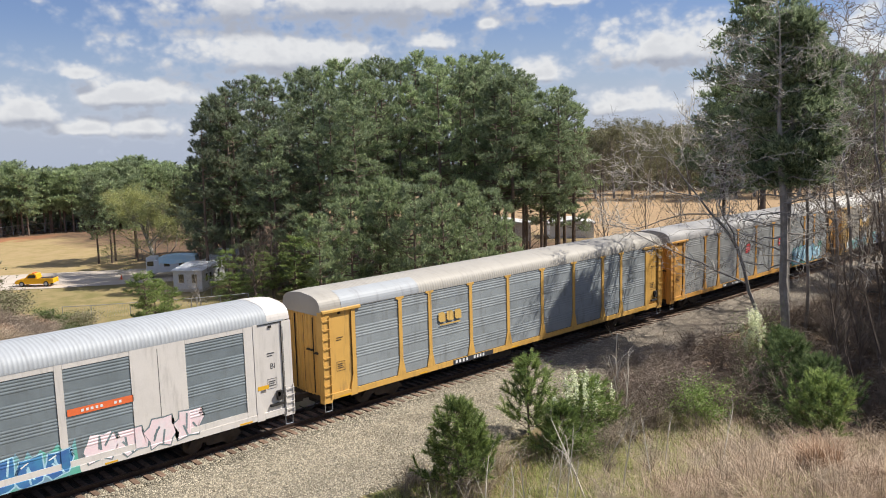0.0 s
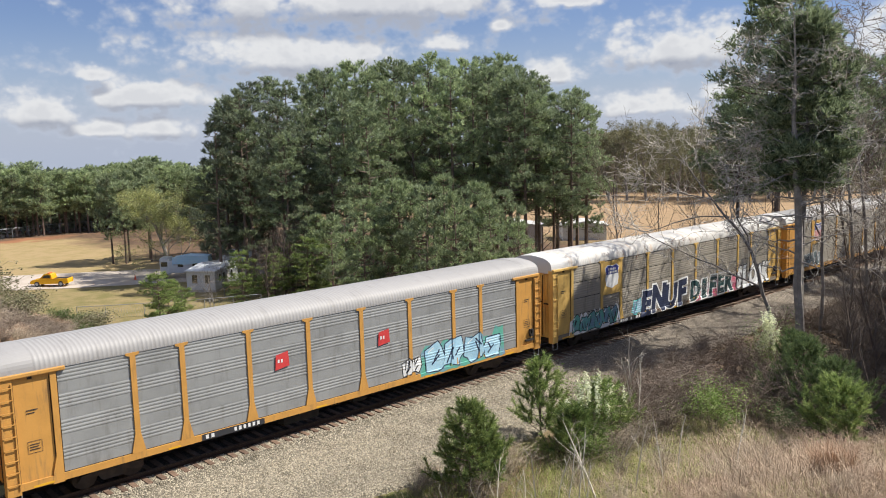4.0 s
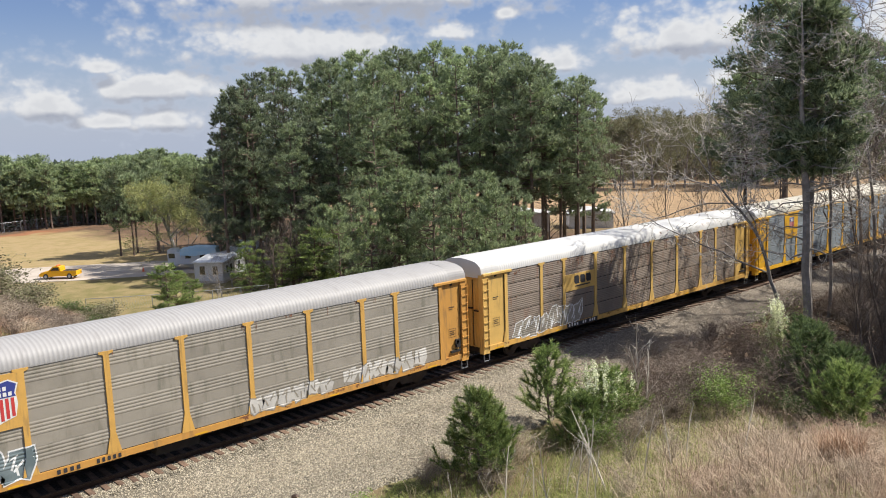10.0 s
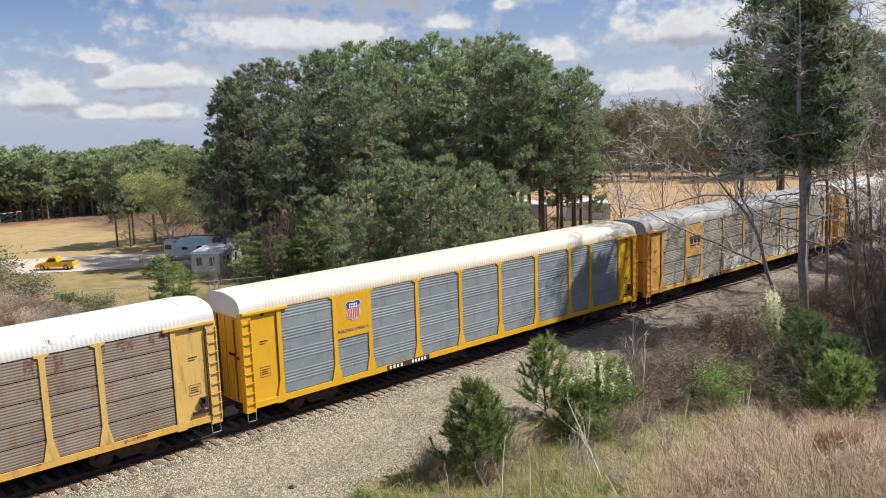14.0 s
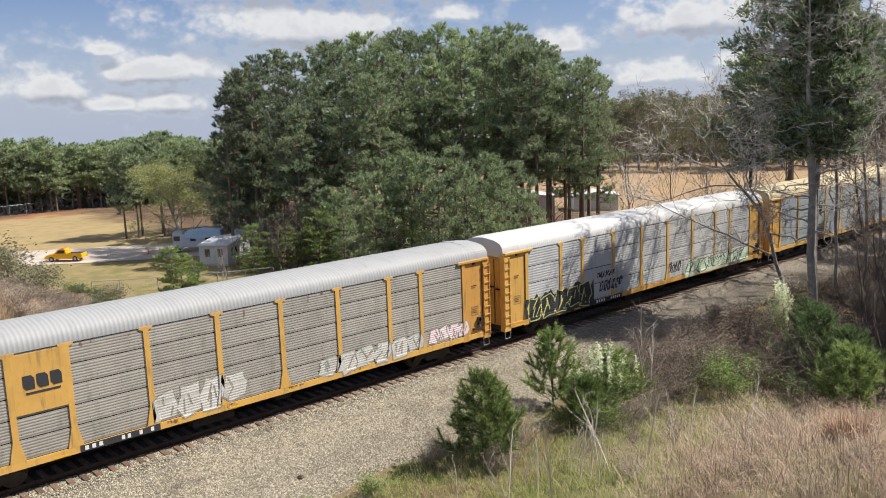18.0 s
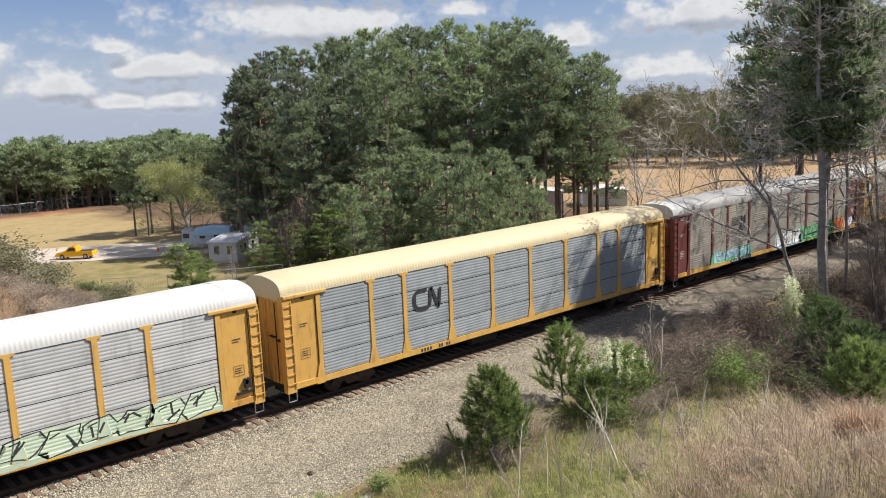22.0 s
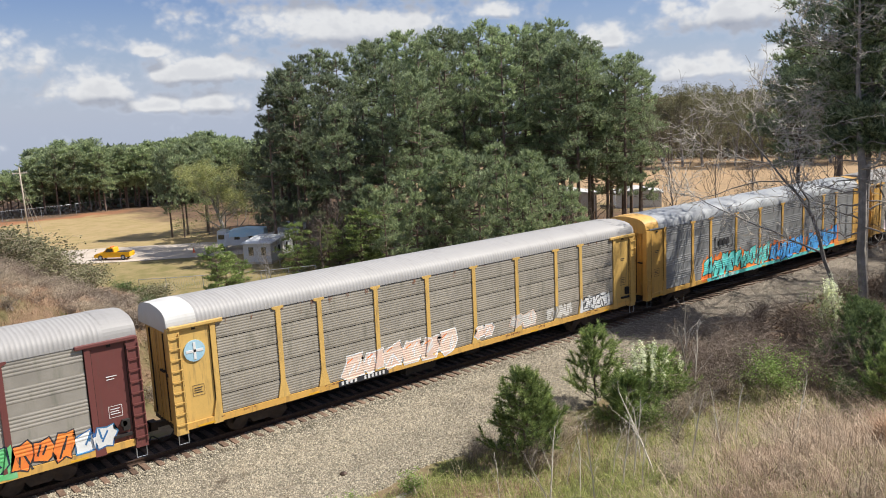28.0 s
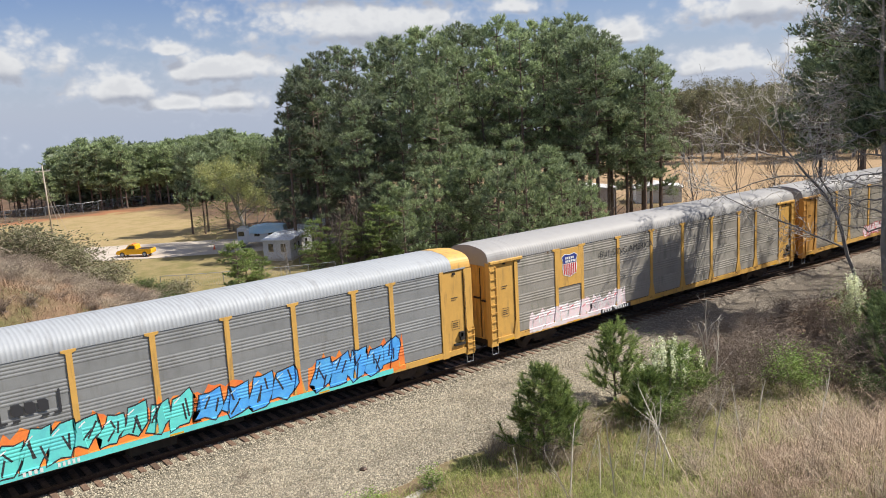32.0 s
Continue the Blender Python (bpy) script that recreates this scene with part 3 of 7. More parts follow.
# ---- the gravel road on the flats ----
ROAD_LINE = ((10, 136), (31, 133), (44, 124), (52, 119), (64, 112), (80, 104))
rp = [Vector((a, b, 0)) for a, b in ROAD_LINE]
verts, faces = [], []
steps = []
for a, b in zip(rp, rp[1:]):
    steps += [a.lerp(b, t / 8) for t in range(8)]
for i, p in enumerate(steps):
    d = (steps[min(i + 1, len(steps) - 1)] - steps[max(0, i - 1)]).normalized()
    side = Vector((-d.y, d.x, 0))
    for j in range(-3, 4):
        q = p + side * j * (2.35 + 0.25 * noise.noise((p.x * 0.2, j, 0)))
        verts.append((q.x, q.y, land(q.x, q.y) + 0.05))
for i in range(len(steps) - 1):
    faces += [(i * 7 + j, (i + 1) * 7 + j, (i + 1) * 7 + j + 1, i * 7 + j + 1) for j in range(6)]
tagged(part("road", mesh_of("road", verts, faces, True), ROAD), "pale dusty gravel road across the field", "road", kind="structure")

# ---- the train: covered car carriers ----
PITCH = 28.6
BAY_W, BAY_N = 2.882, 1.933
POSTS = [-2.5 * BAY_W - BAY_N] + [(-2.5 + i) * BAY_W for i in range(6)] + [2.5 * BAY_W + BAY_N]
PANEL_END = 11.85
Z_SILL, Z_EAVE, END = 1.12, 4.97, 13.77
SIDE = 1.50


def rib_profile(style, h):
    """Depth against height of one sheet, from 0 at its foot to h."""
    pts = [(0.0, 0.0)]
    if style == "even":
        n, lo, hi = 6, 0.04, h - 0.04
    else:
        n, lo, hi = 4, h * 0.42, h - 0.02
    step = (hi - lo) / n
    for i in range(n):
        z = lo + i * step
        d = 0.009 if style == "even" else 0.012
        pts += [(z + 0.04 * step, 0.0), (z + 0.34 * step, d), (z + 0.62 * step, d), (z + 0.92 * step, 0.0)]
    pts.append((h, 0.0))
    return pts


mesh_store = {}


BOLT_DARK = surface("rusty_bolt", (0.16, 0.13, 0.10), rough=0.8)


def stored(key, make):
    if key not in mesh_store:
        mesh_store[key] = make()
    return mesh_store[key]


def panel_mesh(style, width, h):
    def make():
        prof = rib_profile(style, h)
        verts, faces = [], []
        for x in (-width / 2, width / 2):
            verts += [(x, -d, z) for z, d in prof]
        k = len(prof)
        faces += [(i, k + i, k + i + 1, i + 1) for i in range(k - 1)]
        b = len(verts)
        verts += [(-width / 2, 0.02, 0), (width / 2, 0.02, 0), (width / 2, 0.02, h), (-width / 2, 0.02, h)]
        faces += [(b + 3, b + 2, b + 1, b), (0, b, b + 1, k), (k - 1, 2 * k - 1, b + 2, b + 3)]
        return mesh_of("side_panel", verts, faces)
    return stored(("panel", style, round(width, 2), round(h, 2)), make)


def post_mesh():
    w = 0.105
    return stored("post", lambda: prism("post", [(-0.27, Z_SILL), (0.27, Z_SILL), (0.25, Z_SILL + 0.10), (w, Z_SILL + 0.75), (w, Z_EAVE - 0.14), (0.26, Z_EAVE - 0.08), (0.26, Z_EAVE), (-0.26, Z_EAVE), (-0.26, Z_EAVE - 0.08), (-w, Z_EAVE - 0.14), (-w, Z_SILL + 0.75), (-0.25, Z_SILL + 0.10)], -SIDE - 0.05, -SIDE + 0.06))


def rounded(points, n):
    """A smooth line through points, n steps between each two."""
    p = [points[0]] + list(points) + [points[-1]]
    out = []
    for a, b, c, d in zip(p, p[1:], p[2:], p[3:]):
        for i in range(n):
            t = i / n
            out.append(tuple(0.5 * (2 * b[k] + (c[k] - a[k]) * t + (2 * a[k] - 5 * b[k] + 4 * c[k] - d[k]) * t * t + (3 * b[k] - a[k] - 3 * c[k] + d[k]) * t ** 3) for k in (0, 1)))
    return out + [points[-1]]


ROOF_LINE = rounded([(-1.53, 4.955), (-1.515, 5.14), (-1.43, 5.36), (-1.22, 5.53), (-0.8, 5.66), (0, 5.74)], 2)
ROOF_LINE += [(-y, z) for y, z in reversed(ROOF_LINE[:-1])]


def roof_mesh(half):
    def make():
        verts, faces, xs = [], [], []
        step = 0.165
        n = int(2 * half / step)
        for i in range(n):
            x = -half + i * step
            xs += [(x, 0), (x + 0.48 * step, 0), (x + 0.60 * step, 1), (x + 0.84 * step, 1)]
        xs.append((half, 0))
        for x, r in xs:
            for i, (y, z) in enumerate(ROOF_LINE):
                o = 0.006 * r
                out = Vector((0, y, (z - 4.6) * 1.2)).normalized()
                verts.append((x, y + out.y * o, z + out.z * o))
        k = len(ROOF_LINE)
        faces += [(i * k + j, i * k + j + 1, (i + 1) * k + j + 1, (i + 1) * k + j) for i in range(len(xs) - 1) for j in range(k - 1)]
        return mesh_of("roof", verts, faces, True)
    return stored(("roof", half), make)


def roof_end_mesh(x0, x1, fall):
    """The plain sheet at the end of the roof, drooping over the door."""
    def make():
        verts, faces = [], []
        xs = [x0 + (x1 - x0) * t / 6 for t in range(7)]
        for i, x in enumerate(xs):
            d = fall * smooth_step(max(0, (i - 2) / 4))
            for y, z in ROOF_LINE:
                verts.append((x, y * (1 - 0.03 * i / 6), z + 0.012 - d * max(0.0, z - 4.9)))
        k = len(ROOF_LINE)
        faces += [(i * k + j, i * k + j + 1, (i + 1) * k + j + 1, (i + 1) * k + j) for i in range(6) for j in range(k - 1)]
        b = len(verts)
        verts += [(x1, y * 0.97, 4.75) for y in (-1.55, 1.55)]
        faces.append(tuple(6 * k + j for j in range(k)) + (b + 1, b))
        return mesh_of("roof_end", verts, faces)
    return stored(("roof_end", x0, x1, fall), make)


def end_door_mesh(sign):
    """Folding end doors with upright ribs."""
    def make():
        verts, faces = [], []
        ys, n = [], 11
        for i in range(n):
            y = -1.42 + i * 2.84 / n
            s = 2.84 / n
            ys += [(y, 0), (y + 0.35 * s, 0), (y + 0.5 * s, 1), (y + 0.85 * s, 1)]
        ys.append((1.42, 0))
        for y, r in ys:
            x = sign * (13.45 + 0.16 * math.cos(y) + 0.04 * r)
            verts += [(x, y, 1.0), (x, y, 4.1), (x, y, 5.3 - 0.16 * y * y)]
        faces += [(3 * i + a, 3 * i + 3 + a, 3 * i + 4 + a, 3 * i + 1 + a) for i in range(len(ys) - 1) for a in (0, 1)]
        return mesh_of("end_door", verts, faces)
    return stored(("end_door", sign), make)


def wheelset_mesh():
    prof = [(0.09, -0.9), (0.09, -0.83), (0.20, -0.83), (0.20, -0.80), (0.40, -0.80), (0.46, -0.79), (0.46, -0.69), (0.49, -0.685), (0.49, -0.66), (0.38, -0.67), (0.14, -0.70), (0.085, -0.68)]
    return stored("wheelset", lambda: lathe("wheelset", prof + [(r, -y) for r, y in reversed(prof)], 24))


def truck_frame_mesh():
    side = [(-1.25, 0.42), (-1.1, 0.62), (-0.6, 0.72), (0.6, 0.72), (1.1, 0.62), (1.25, 0.42), (0.95, 0.34), (0.5, 0.50), (0.35, 0.28), (-0.35, 0.28), (-0.5, 0.50), (-0.95, 0.34)]
    a, b = prism("a", side, -1.12, -0.95), prism("b", side, 0.95, 1.12)
    verts = [v.co[:] for v in a.vertices] + [v.co[:] for v in b.vertices]
    k = len(a.vertices)
    faces = [tuple(p.vertices) for p in a.polygons] + [tuple(k + i for i in p.vertices) for p in b.polygons]
    bo = len(verts)
    verts += [(x, y, z) for x in (-0.2, 0.2) for y in (-1.0, 1.0) for z in (0.4, 0.72)]
    faces += [tuple(bo + i for i in f) for f in BOX_FACES]
    return mesh_of("truck_frame", verts, faces)


def ladder_mesh(sign, z0, z1, rungs):
    items = [(sign * END - sign * 0.02, sign * END - sign * 0.06, -1.60, -1.56, z0, z1), (sign * (END - 0.42), sign * (END - 0.46), -1.60, -1.56, z0, z1)]
    items = [(min(a, b), max(a, b), *r) for a, b, *r in items]
    for i in range(rungs):
        z = z0 + 0.2 + (z1 - z0 - 0.35) * i / (rungs - 1)
        items.append((min(sign * (END - 0.02), sign * (END - 0.46)), max(sign * (END - 0.02), sign * (END - 0.46)), -1.63, -1.60, z, z + 0.03))
    return boxes("ladder", *items)


WHEELS = []


def plane_poly(name, polys, depth):
    """Flat painted shapes on the near side: outlines in x and z, each a hair further out than the one before."""
    verts, faces = [], []
    for i, p in enumerate(polys):
        k = len(verts)
        verts += [(x, -depth - 0.0003 * i, z) for x, z in p]
        faces.append(tuple(range(k, k + len(p))))
    return mesh_of(name, verts, faces)


def bars(x0, x1, z0, z1, n, rnd):
    """Writing that cannot be read: a row of short bars."""
    out, w = [], (x1 - x0) / n
    for i in range(n):
        if rnd.random() < 0.1:
            continue
        a = x0 + i * w
        out.append([(a, z0), (a + 0.55 * w, z0), (a + 0.55 * w, z1), (a, z1)])
    return out


def stroke_poly(x0, z0, x1, z1, t, cut):
    d = Vector((x1 - x0, z1 - z0))
    n = d.length or 1e-6
    ux, uz = d.x / n, d.y / n
    px, pz = -uz * t / 2, ux * t / 2
    e = t * cut
    return [(x0 - ux * e + px, z0 - uz * e + pz), (x0 - ux * e * 1.6 - px * 0.9, z0 - uz * e * 1.6 - pz * 0.9), (x1 + ux * e - px, z1 + uz * e - pz), (x1 + ux * e * 1.5 + px * 0.9, z1 + uz * e * 1.5 + pz * 0.9)]


def wild_form(rnd, cx, cz, w, h, lean):
    """One jagged, swelling spray-paint form: a closed outline round its middle."""
    n = rnd.randint(9, 12)
    out = []
    for i in range(n):
        t = 2 * math.pi * (i + rnd.uniform(-0.2, 0.2)) / n
        k = rnd.uniform(0.72, 0.98) if i % 2 else rnd.uniform(0.98, 1.25)
        x = math.copysign(abs(math.cos(t)) ** 0.6, math.cos(t)) * w / 2 * k
        z = math.copysign(abs(math.sin(t)) ** 0.6, math.sin(t)) * h / 2 * min(k, 1.08)
        out.append((cx + x + lean * z, cz + z))
    return out


def swell(poly, by):
    cx, cz = sum(p[0] for p in poly) / len(poly), sum(p[1] for p in poly) / len(poly)
    out = []
    for x, z in poly:
        d = math.hypot(x - cx, z - cz) or 1e-6
        out.append((x + (x - cx) / d * by, z + (z - cz) / d * by))
    return out


SHAPES = {}


def side_shape(style, rows, foot, hgt, panel_h, raised, flares):
    """What paint on a car's side follows: the heights and upright lines where its depth changes, and the depth there."""
    prof = rib_profile(style, panel_h)
    zs, ds = [p[0] for p in prof] + [panel_h + 0.002, hgt], [p[1] for p in prof] + [0.0, 0.0]
    levels = sorted({round(foot + j * hgt + z, 4) for j in range(rows) for z in zs} | {Z_SILL, Z_SILL + 0.012})

    def depth(x, z):
        if z <= Z_SILL + 0.001:
            return 0.047
        if abs(x) > PANEL_END - 0.03:
            return 0.053
        for a, b in raised:
            flare = 0.145 * min(1.0, max(0.0, (Z_SILL + 0.75 - z) / 0.65)) if flares else 0.0
            if a - flare - 0.002 <= x <= b + flare + 0.002:
                return 0.052 if flares else 0.032
        return float(np.interp((z - foot) % hgt, zs, ds))
    return levels, raised, flares, depth


def painted(name, poly, layer, material, parent, car, label=""):
    """A painted outline in x and z, cut and pressed on to the ribs and posts of the car's side."""
    bm = bmesh.new()
    bm.faces.new([bm.verts.new((x, 0, z)) for x, z in poly])
    bmesh.ops.triangulate(bm, faces=bm.faces[:])
    return pressed(name, bm, layer, material, parent, car, label)


def pressed(name, bm, layer, material, parent, car, label=""):
    """Cuts flat faces along the ribs and posts of the car's side and lays them on."""
    levels, raised, flares, depth = SHAPES[car.name]
    x0, x1 = min(v.co.x for v in bm.verts), max(v.co.x for v in bm.verts)
    z0, z1 = min(v.co.z for v in bm.verts), max(v.co.z for v in bm.verts)
    planes = [((0, 0, z), (0, 0, 1)) for z in levels if z0 < z < z1]
    for a, b in raised:
        for edge, s in ((a, -1), (b, 1)):
            if x0 - 0.3 < edge < x1 + 0.3:
                planes += [((edge, 0, 0), (1, 0, 0)), ((edge + s * 0.02, 0, 0), (1, 0, 0))]
                if flares:
                    n = Vector((1, 0, s * 0.145 / 0.65))
                    planes += [((edge + s * (0.145 + w), 0, Z_SILL + 0.10), n) for w in (0.0, 0.02)]
    for s in (-1, 1):
        if x0 < s * PANEL_END < x1:
            planes += [((s * (PANEL_END - w), 0, 0), (1, 0, 0)) for w in (0.03, 0.05)]
    for co, no in planes:
        bmesh.ops.bisect_plane(bm, geom=bm.verts[:] + bm.edges[:] + bm.faces[:], plane_co=co, plane_no=no)
    for v in bm.verts:
        v.co.z = max(0.865, v.co.z)
        v.co.y = -SIDE - depth(v.co.x, v.co.z) - layer
    me = bpy.data.meshes.new(name)
    bm.to_mesh(me)
    bm.free()
    me.materials.append(None)
    return part(name, me, material, parent, label)


def glyph(ch, cx, z0, w, h, grow, lean, turn):
    """One bold letter as flat faces, fitted into a box, leaning and turned a little."""
    cu = bpy.data.curves.new("letter", "FONT")
    cu.body, cu.size, cu.resolution_u, cu.offset = ch, 1.0, 2, grow
    tmp = bpy.data.objects.new("letter", cu)
    me = bpy.data.meshes.new_from_object(tmp)
    bpy.data.objects.remove(tmp)
    bm = bmesh.new()
    bm.from_mesh(me)
    bpy.data.meshes.remove(me)
    bmesh.ops.triangulate(bm, faces=bm.faces[:])
    wide = {"I": 0.42, "L": 0.56}.get(ch, 0.68)
    mid = (min(v.co.x for v in bm.verts) + max(v.co.x for v in bm.verts)) / 2
    for v in bm.verts:
        a, b = (v.co.x - mid) / wide * w, (v.co.y - 0.35) / 0.78 * h
        v.co = Vector((cx + a + lean * b - turn * b, 0, z0 + h / 2 + b + turn * a))
    return bm


def word(car, text, x0, x1, z0, z1, fill, line, seed=1, lean=0.1, shine=None):
    """A spray-painted word: fat letters with an outline round each, and a lit edge."""
    rnd = random.Random(seed)
    w, h = (x1 - x0) / len(text), z1 - z0
    for i, ch in enumerate(text):
        k, turn, up = rnd.uniform(0.86, 1.0), rnd.uniform(-0.07, 0.07), rnd.uniform(0.0, 0.08) * h
        step = 0.0012 * (i % 2)
        cx = x0 + (i + 0.5) * w
        g = pressed("graffiti_letter", glyph(ch, cx, z0 + up, w * 1.02, h * k, 0.115, lean, turn), 0.004 + step, line, car, car, "spray-painted graffiti letter")
        pressed("fill", glyph(ch, cx, z0 + up, w * 1.02, h * k, 0.062, lean, turn), 0.0068 + step, fill, g, car)
        if shine:
            painted("highlight", stroke_poly(cx - 0.30 * w, z0 + up + 0.62 * h * k, cx - 0.26 * w, z0 + up + 0.85 * h * k, 0.045, 0.3), 0.0095 + step, shine, g, car)


def spray(car, x0, x1, z0, z1, n, fill, line, glow=None, seed=1, bold=0.30, lean=0.12, shine=None):
    """A spray-painted piece: jagged interlocking forms with outlines, a cloud behind, cuts and highlights."""
    rnd = random.Random(seed)
    w, h = (x1 - x0) / n, z1 - z0
    if glow:
        m = 5 * n
        up = [(x0 - 0.2 + (x1 - x0 + 0.4) * i / m, z1 + rnd.uniform(-0.30, 0.10) * h) for i in range(m + 1)]
        dn = [(x0 - 0.3 + (x1 - x0 + 0.6) * i / m, z0 - rnd.uniform(0.0, 0.06) * h) for i in range(m + 1)]
        painted("graffiti_ground", dn + up[::-1], 0.002, glow, car, car)
    for i in range(n):
        hh = h * rnd.uniform(0.72, 0.98)
        cx, cz = x0 + (i + 0.5) * w, z0 + hh / 2 + rnd.uniform(0, 1) * (h - hh)
        form = wild_form(rnd, cx, cz, w * 0.98, hh, lean)
        step = 0.0012 * (i % 2)
        g = painted("graffiti_form", swell(form, 0.045 + 0.05 * bold), 0.004 + step, line, car, car, "spray-painted graffiti form")
        painted("fill", form, 0.0068 + step, fill, g, car)
        for c in range(rnd.randint(2, 3)):
            a = cx + rnd.uniform(-0.28, 0.28) * w
            b = cz + rnd.uniform(-0.25, 0.25) * hh
            dx, dz = rnd.uniform(-0.16, 0.16) * w, rnd.uniform(0.10, 0.24) * hh
            painted("cut", stroke_poly(a - dx, b - dz, a + dx + lean * dz, b + dz, 0.05 + 0.03 * w, 0.5), 0.0095 + step + 0.0008 * c, line, g, car)
        if shine:
            painted("highlight", stroke_poly(cx - 0.3 * w, cz + 0.22 * hh, cx - 0.05 * w, cz + 0.34 * hh, 0.05, 0.3), 0.013 + step, shine, g, car)


def spray_paint(name, c, other=None):
    return surface(name, c, other or tuple(min(1, 0.6 * v + 0.05) for v in c), 0.6, 0, 1.6, 0.6, 14, 0.12)


S_WHITE = spray_paint("white_spray", (0.72, 0.73, 0.72), (0.55, 0.55, 0.54))
S_FADED = spray_paint("faded_white_spray", (0.52, 0.50, 0.46), (0.36, 0.34, 0.30))
S_BLACK = spray_paint("black_spray", (0.02, 0.02, 0.025), (0.05, 0.05, 0.05))
S_NAVY = spray_paint("navy_spray", (0.018, 0.028, 0.07), (0.012, 0.016, 0.03))
S_TEAL = spray_paint("teal_green_spray", (0.10, 0.36, 0.27), (0.22, 0.20, 0.42))
S_GREEN = spray_paint("green_spray", (0.10, 0.42, 0.15), (0.25, 0.5, 0.30))
S_TURQ = spray_paint("turquoise_spray", (0.12, 0.62, 0.56), (0.10, 0.45, 0.50))
S_BLUE = spray_paint("bright_blue_spray", (0.06, 0.30, 0.72), (0.12, 0.48, 0.80))
S_ORANGE = spray_paint("orange_red_spray", (0.80, 0.24, 0.04), (0.70, 0.10, 0.04))
S_PINK = spray_paint("pale_pink_spray", (0.74, 0.56, 0.58), (0.66, 0.66, 0.66))
S_PEACH = spray_paint("peach_spray", (0.70, 0.50, 0.40), (0.62, 0.58, 0.50))
S_SLATE = spray_paint("slate_spray", (0.12, 0.16, 0.17), (0.25, 0.30, 0.31))
S_SKY = spray_paint("pale_blue_spray", (0.38, 0.58, 0.68), (0.20, 0.40, 0.55))
S_MINT = spray_paint("pale_green_spray", (0.50, 0.58, 0.42), (0.40, 0.50, 0.40))
S_LIME = spray_paint("yellow_green_spray", (0.55, 0.55, 0.16))
S_DEEP = spray_paint("deep_blue_spray", (0.04, 0.12, 0.32), (0.05, 0.25, 0.38))
S_DARKTEAL = spray_paint("dark_green_spray", (0.012, 0.03, 0.032), (0.02, 0.10, 0.10))
S_MULTI = spray_paint("red_and_turquoise_spray", (0.50, 0.10, 0.16), (0.16, 0.50, 0.48))
S_RED = spray_paint("red_spray", (0.62, 0.06, 0.08))


def shield(car, u, z, w, h, pale=False):
    """The emblem: a blue-topped striped shield."""
    def outline(s):
        a, b = w / 2 * s, h / 2 * s
        return [(-a * 0.8, -b * 0.75), (0, -b), (a * 0.8, -b * 0.75), (a * 0.92, -b * 0.2), (a * 0.86, b * 0.3), (a, b * 0.72), (a * 0.6, b * 0.95), (0, b * 0.86), (-a * 0.6, b * 0.95), (-a, b * 0.72), (-a * 0.86, b * 0.3), (-a * 0.92, -b * 0.2)]
    at = (u, 0, z)
    e = part("emblem", plane_poly("emblem", [outline(1.0)], SIDE + 0.060), STENCIL, car, "striped shield emblem", at=at)
    a, b = w / 2, h / 2
    part("emblem_top", plane_poly("emblem_top", [[(-a * 0.86, b * 0.16), (a * 0.86, b * 0.16), (a * 0.80, b * 0.3), (a * 0.92, b * 0.7), (a * 0.57, b * 0.89), (0, b * 0.79), (-a * 0.57, b * 0.89), (-a * 0.92, b * 0.7), (-a * 0.8, b * 0.3)]], SIDE + 0.066), BLUE_PAINT, e)
    if not pale:
        st = []
        for i in range(-3, 4):
            x = i * a * 0.235
            st.append([(x - a * 0.07, -b * (0.93 - 0.07 * abs(i))), (x + a * 0.07, -b * (0.93 - 0.07 * abs(i))), (x + a * 0.07, b * 0.12), (x - a * 0.07, b * 0.12)])
        part("emblem_stripes", plane_poly("emblem_stripes", st, SIDE + 0.066), RED_PAINT, e)
    rows = [[(-a * 0.55 + i * a * 0.22, b * z0), (-a * 0.40 + i * a * 0.22, b * z0), (-a * 0.40 + i * a * 0.22, b * z1), (-a * 0.55 + i * a * 0.22, b * z1)] for z0, z1, n in ((0.48, 0.66, 5), (0.22, 0.40, 6)) for i in range(n)]
    part("emblem_lettering", plane_poly("emblem_lettering", rows, SIDE + 0.072), STENCIL, e)


def block_mark(car, u, z, w, h, mat, underline=True, ground=None):
    """A railway's initials, drawn as plain blocks."""
    if ground:
        part("sign_plate", plane_poly("sign_plate", [[(u - w * 0.85, z - h), (u + w * 0.85, z - h), (u + w * 0.85, z + h * 1.9), (u - w * 0.85, z + h * 1.9)]], SIDE + 0.045), ground, car)
    polys = []
    for i in (-1, 0, 1):
        c, a = u + i * w / 3, w * 0.14
        polys.append([(c - a, z + 0.25 * h), (c - 0.5 * a, z), (c + a, z), (c + a, z + 0.75 * h), (c + 0.5 * a, z + h), (c - a, z + h)])
    if underline:
        polys.append([(u - w * 0.42, z - h * 0.35), (u + w * 0.42, z - h * 0.35), (u + w * 0.42, z - h * 0.2), (u - w * 0.42, z - h * 0.2)])
    for p in polys:
        part("railway_mark", plane_poly("railway_mark", [p], SIDE + 0.062), mat, car, "block-shaped railway mark")


def letters(car, text, u, z, size, mat, name="lettering", depth=SIDE + 0.056):
    cu = bpy.data.curves.new("letters", "FONT")
    cu.body, cu.size, cu.align_x = text, size, "CENTER"
    tmp = bpy.data.objects.new("letters", cu)
    me = bpy.data.meshes.new_from_object(tmp)
    bpy.data.objects.remove(tmp)
    for v in me.vertices:
        v.co = Vector((v.co.x, -depth, v.co.y))
    me.materials.clear()
    me.materials.append(None)
    part(name, me, mat, car, at=(u, 0, z))


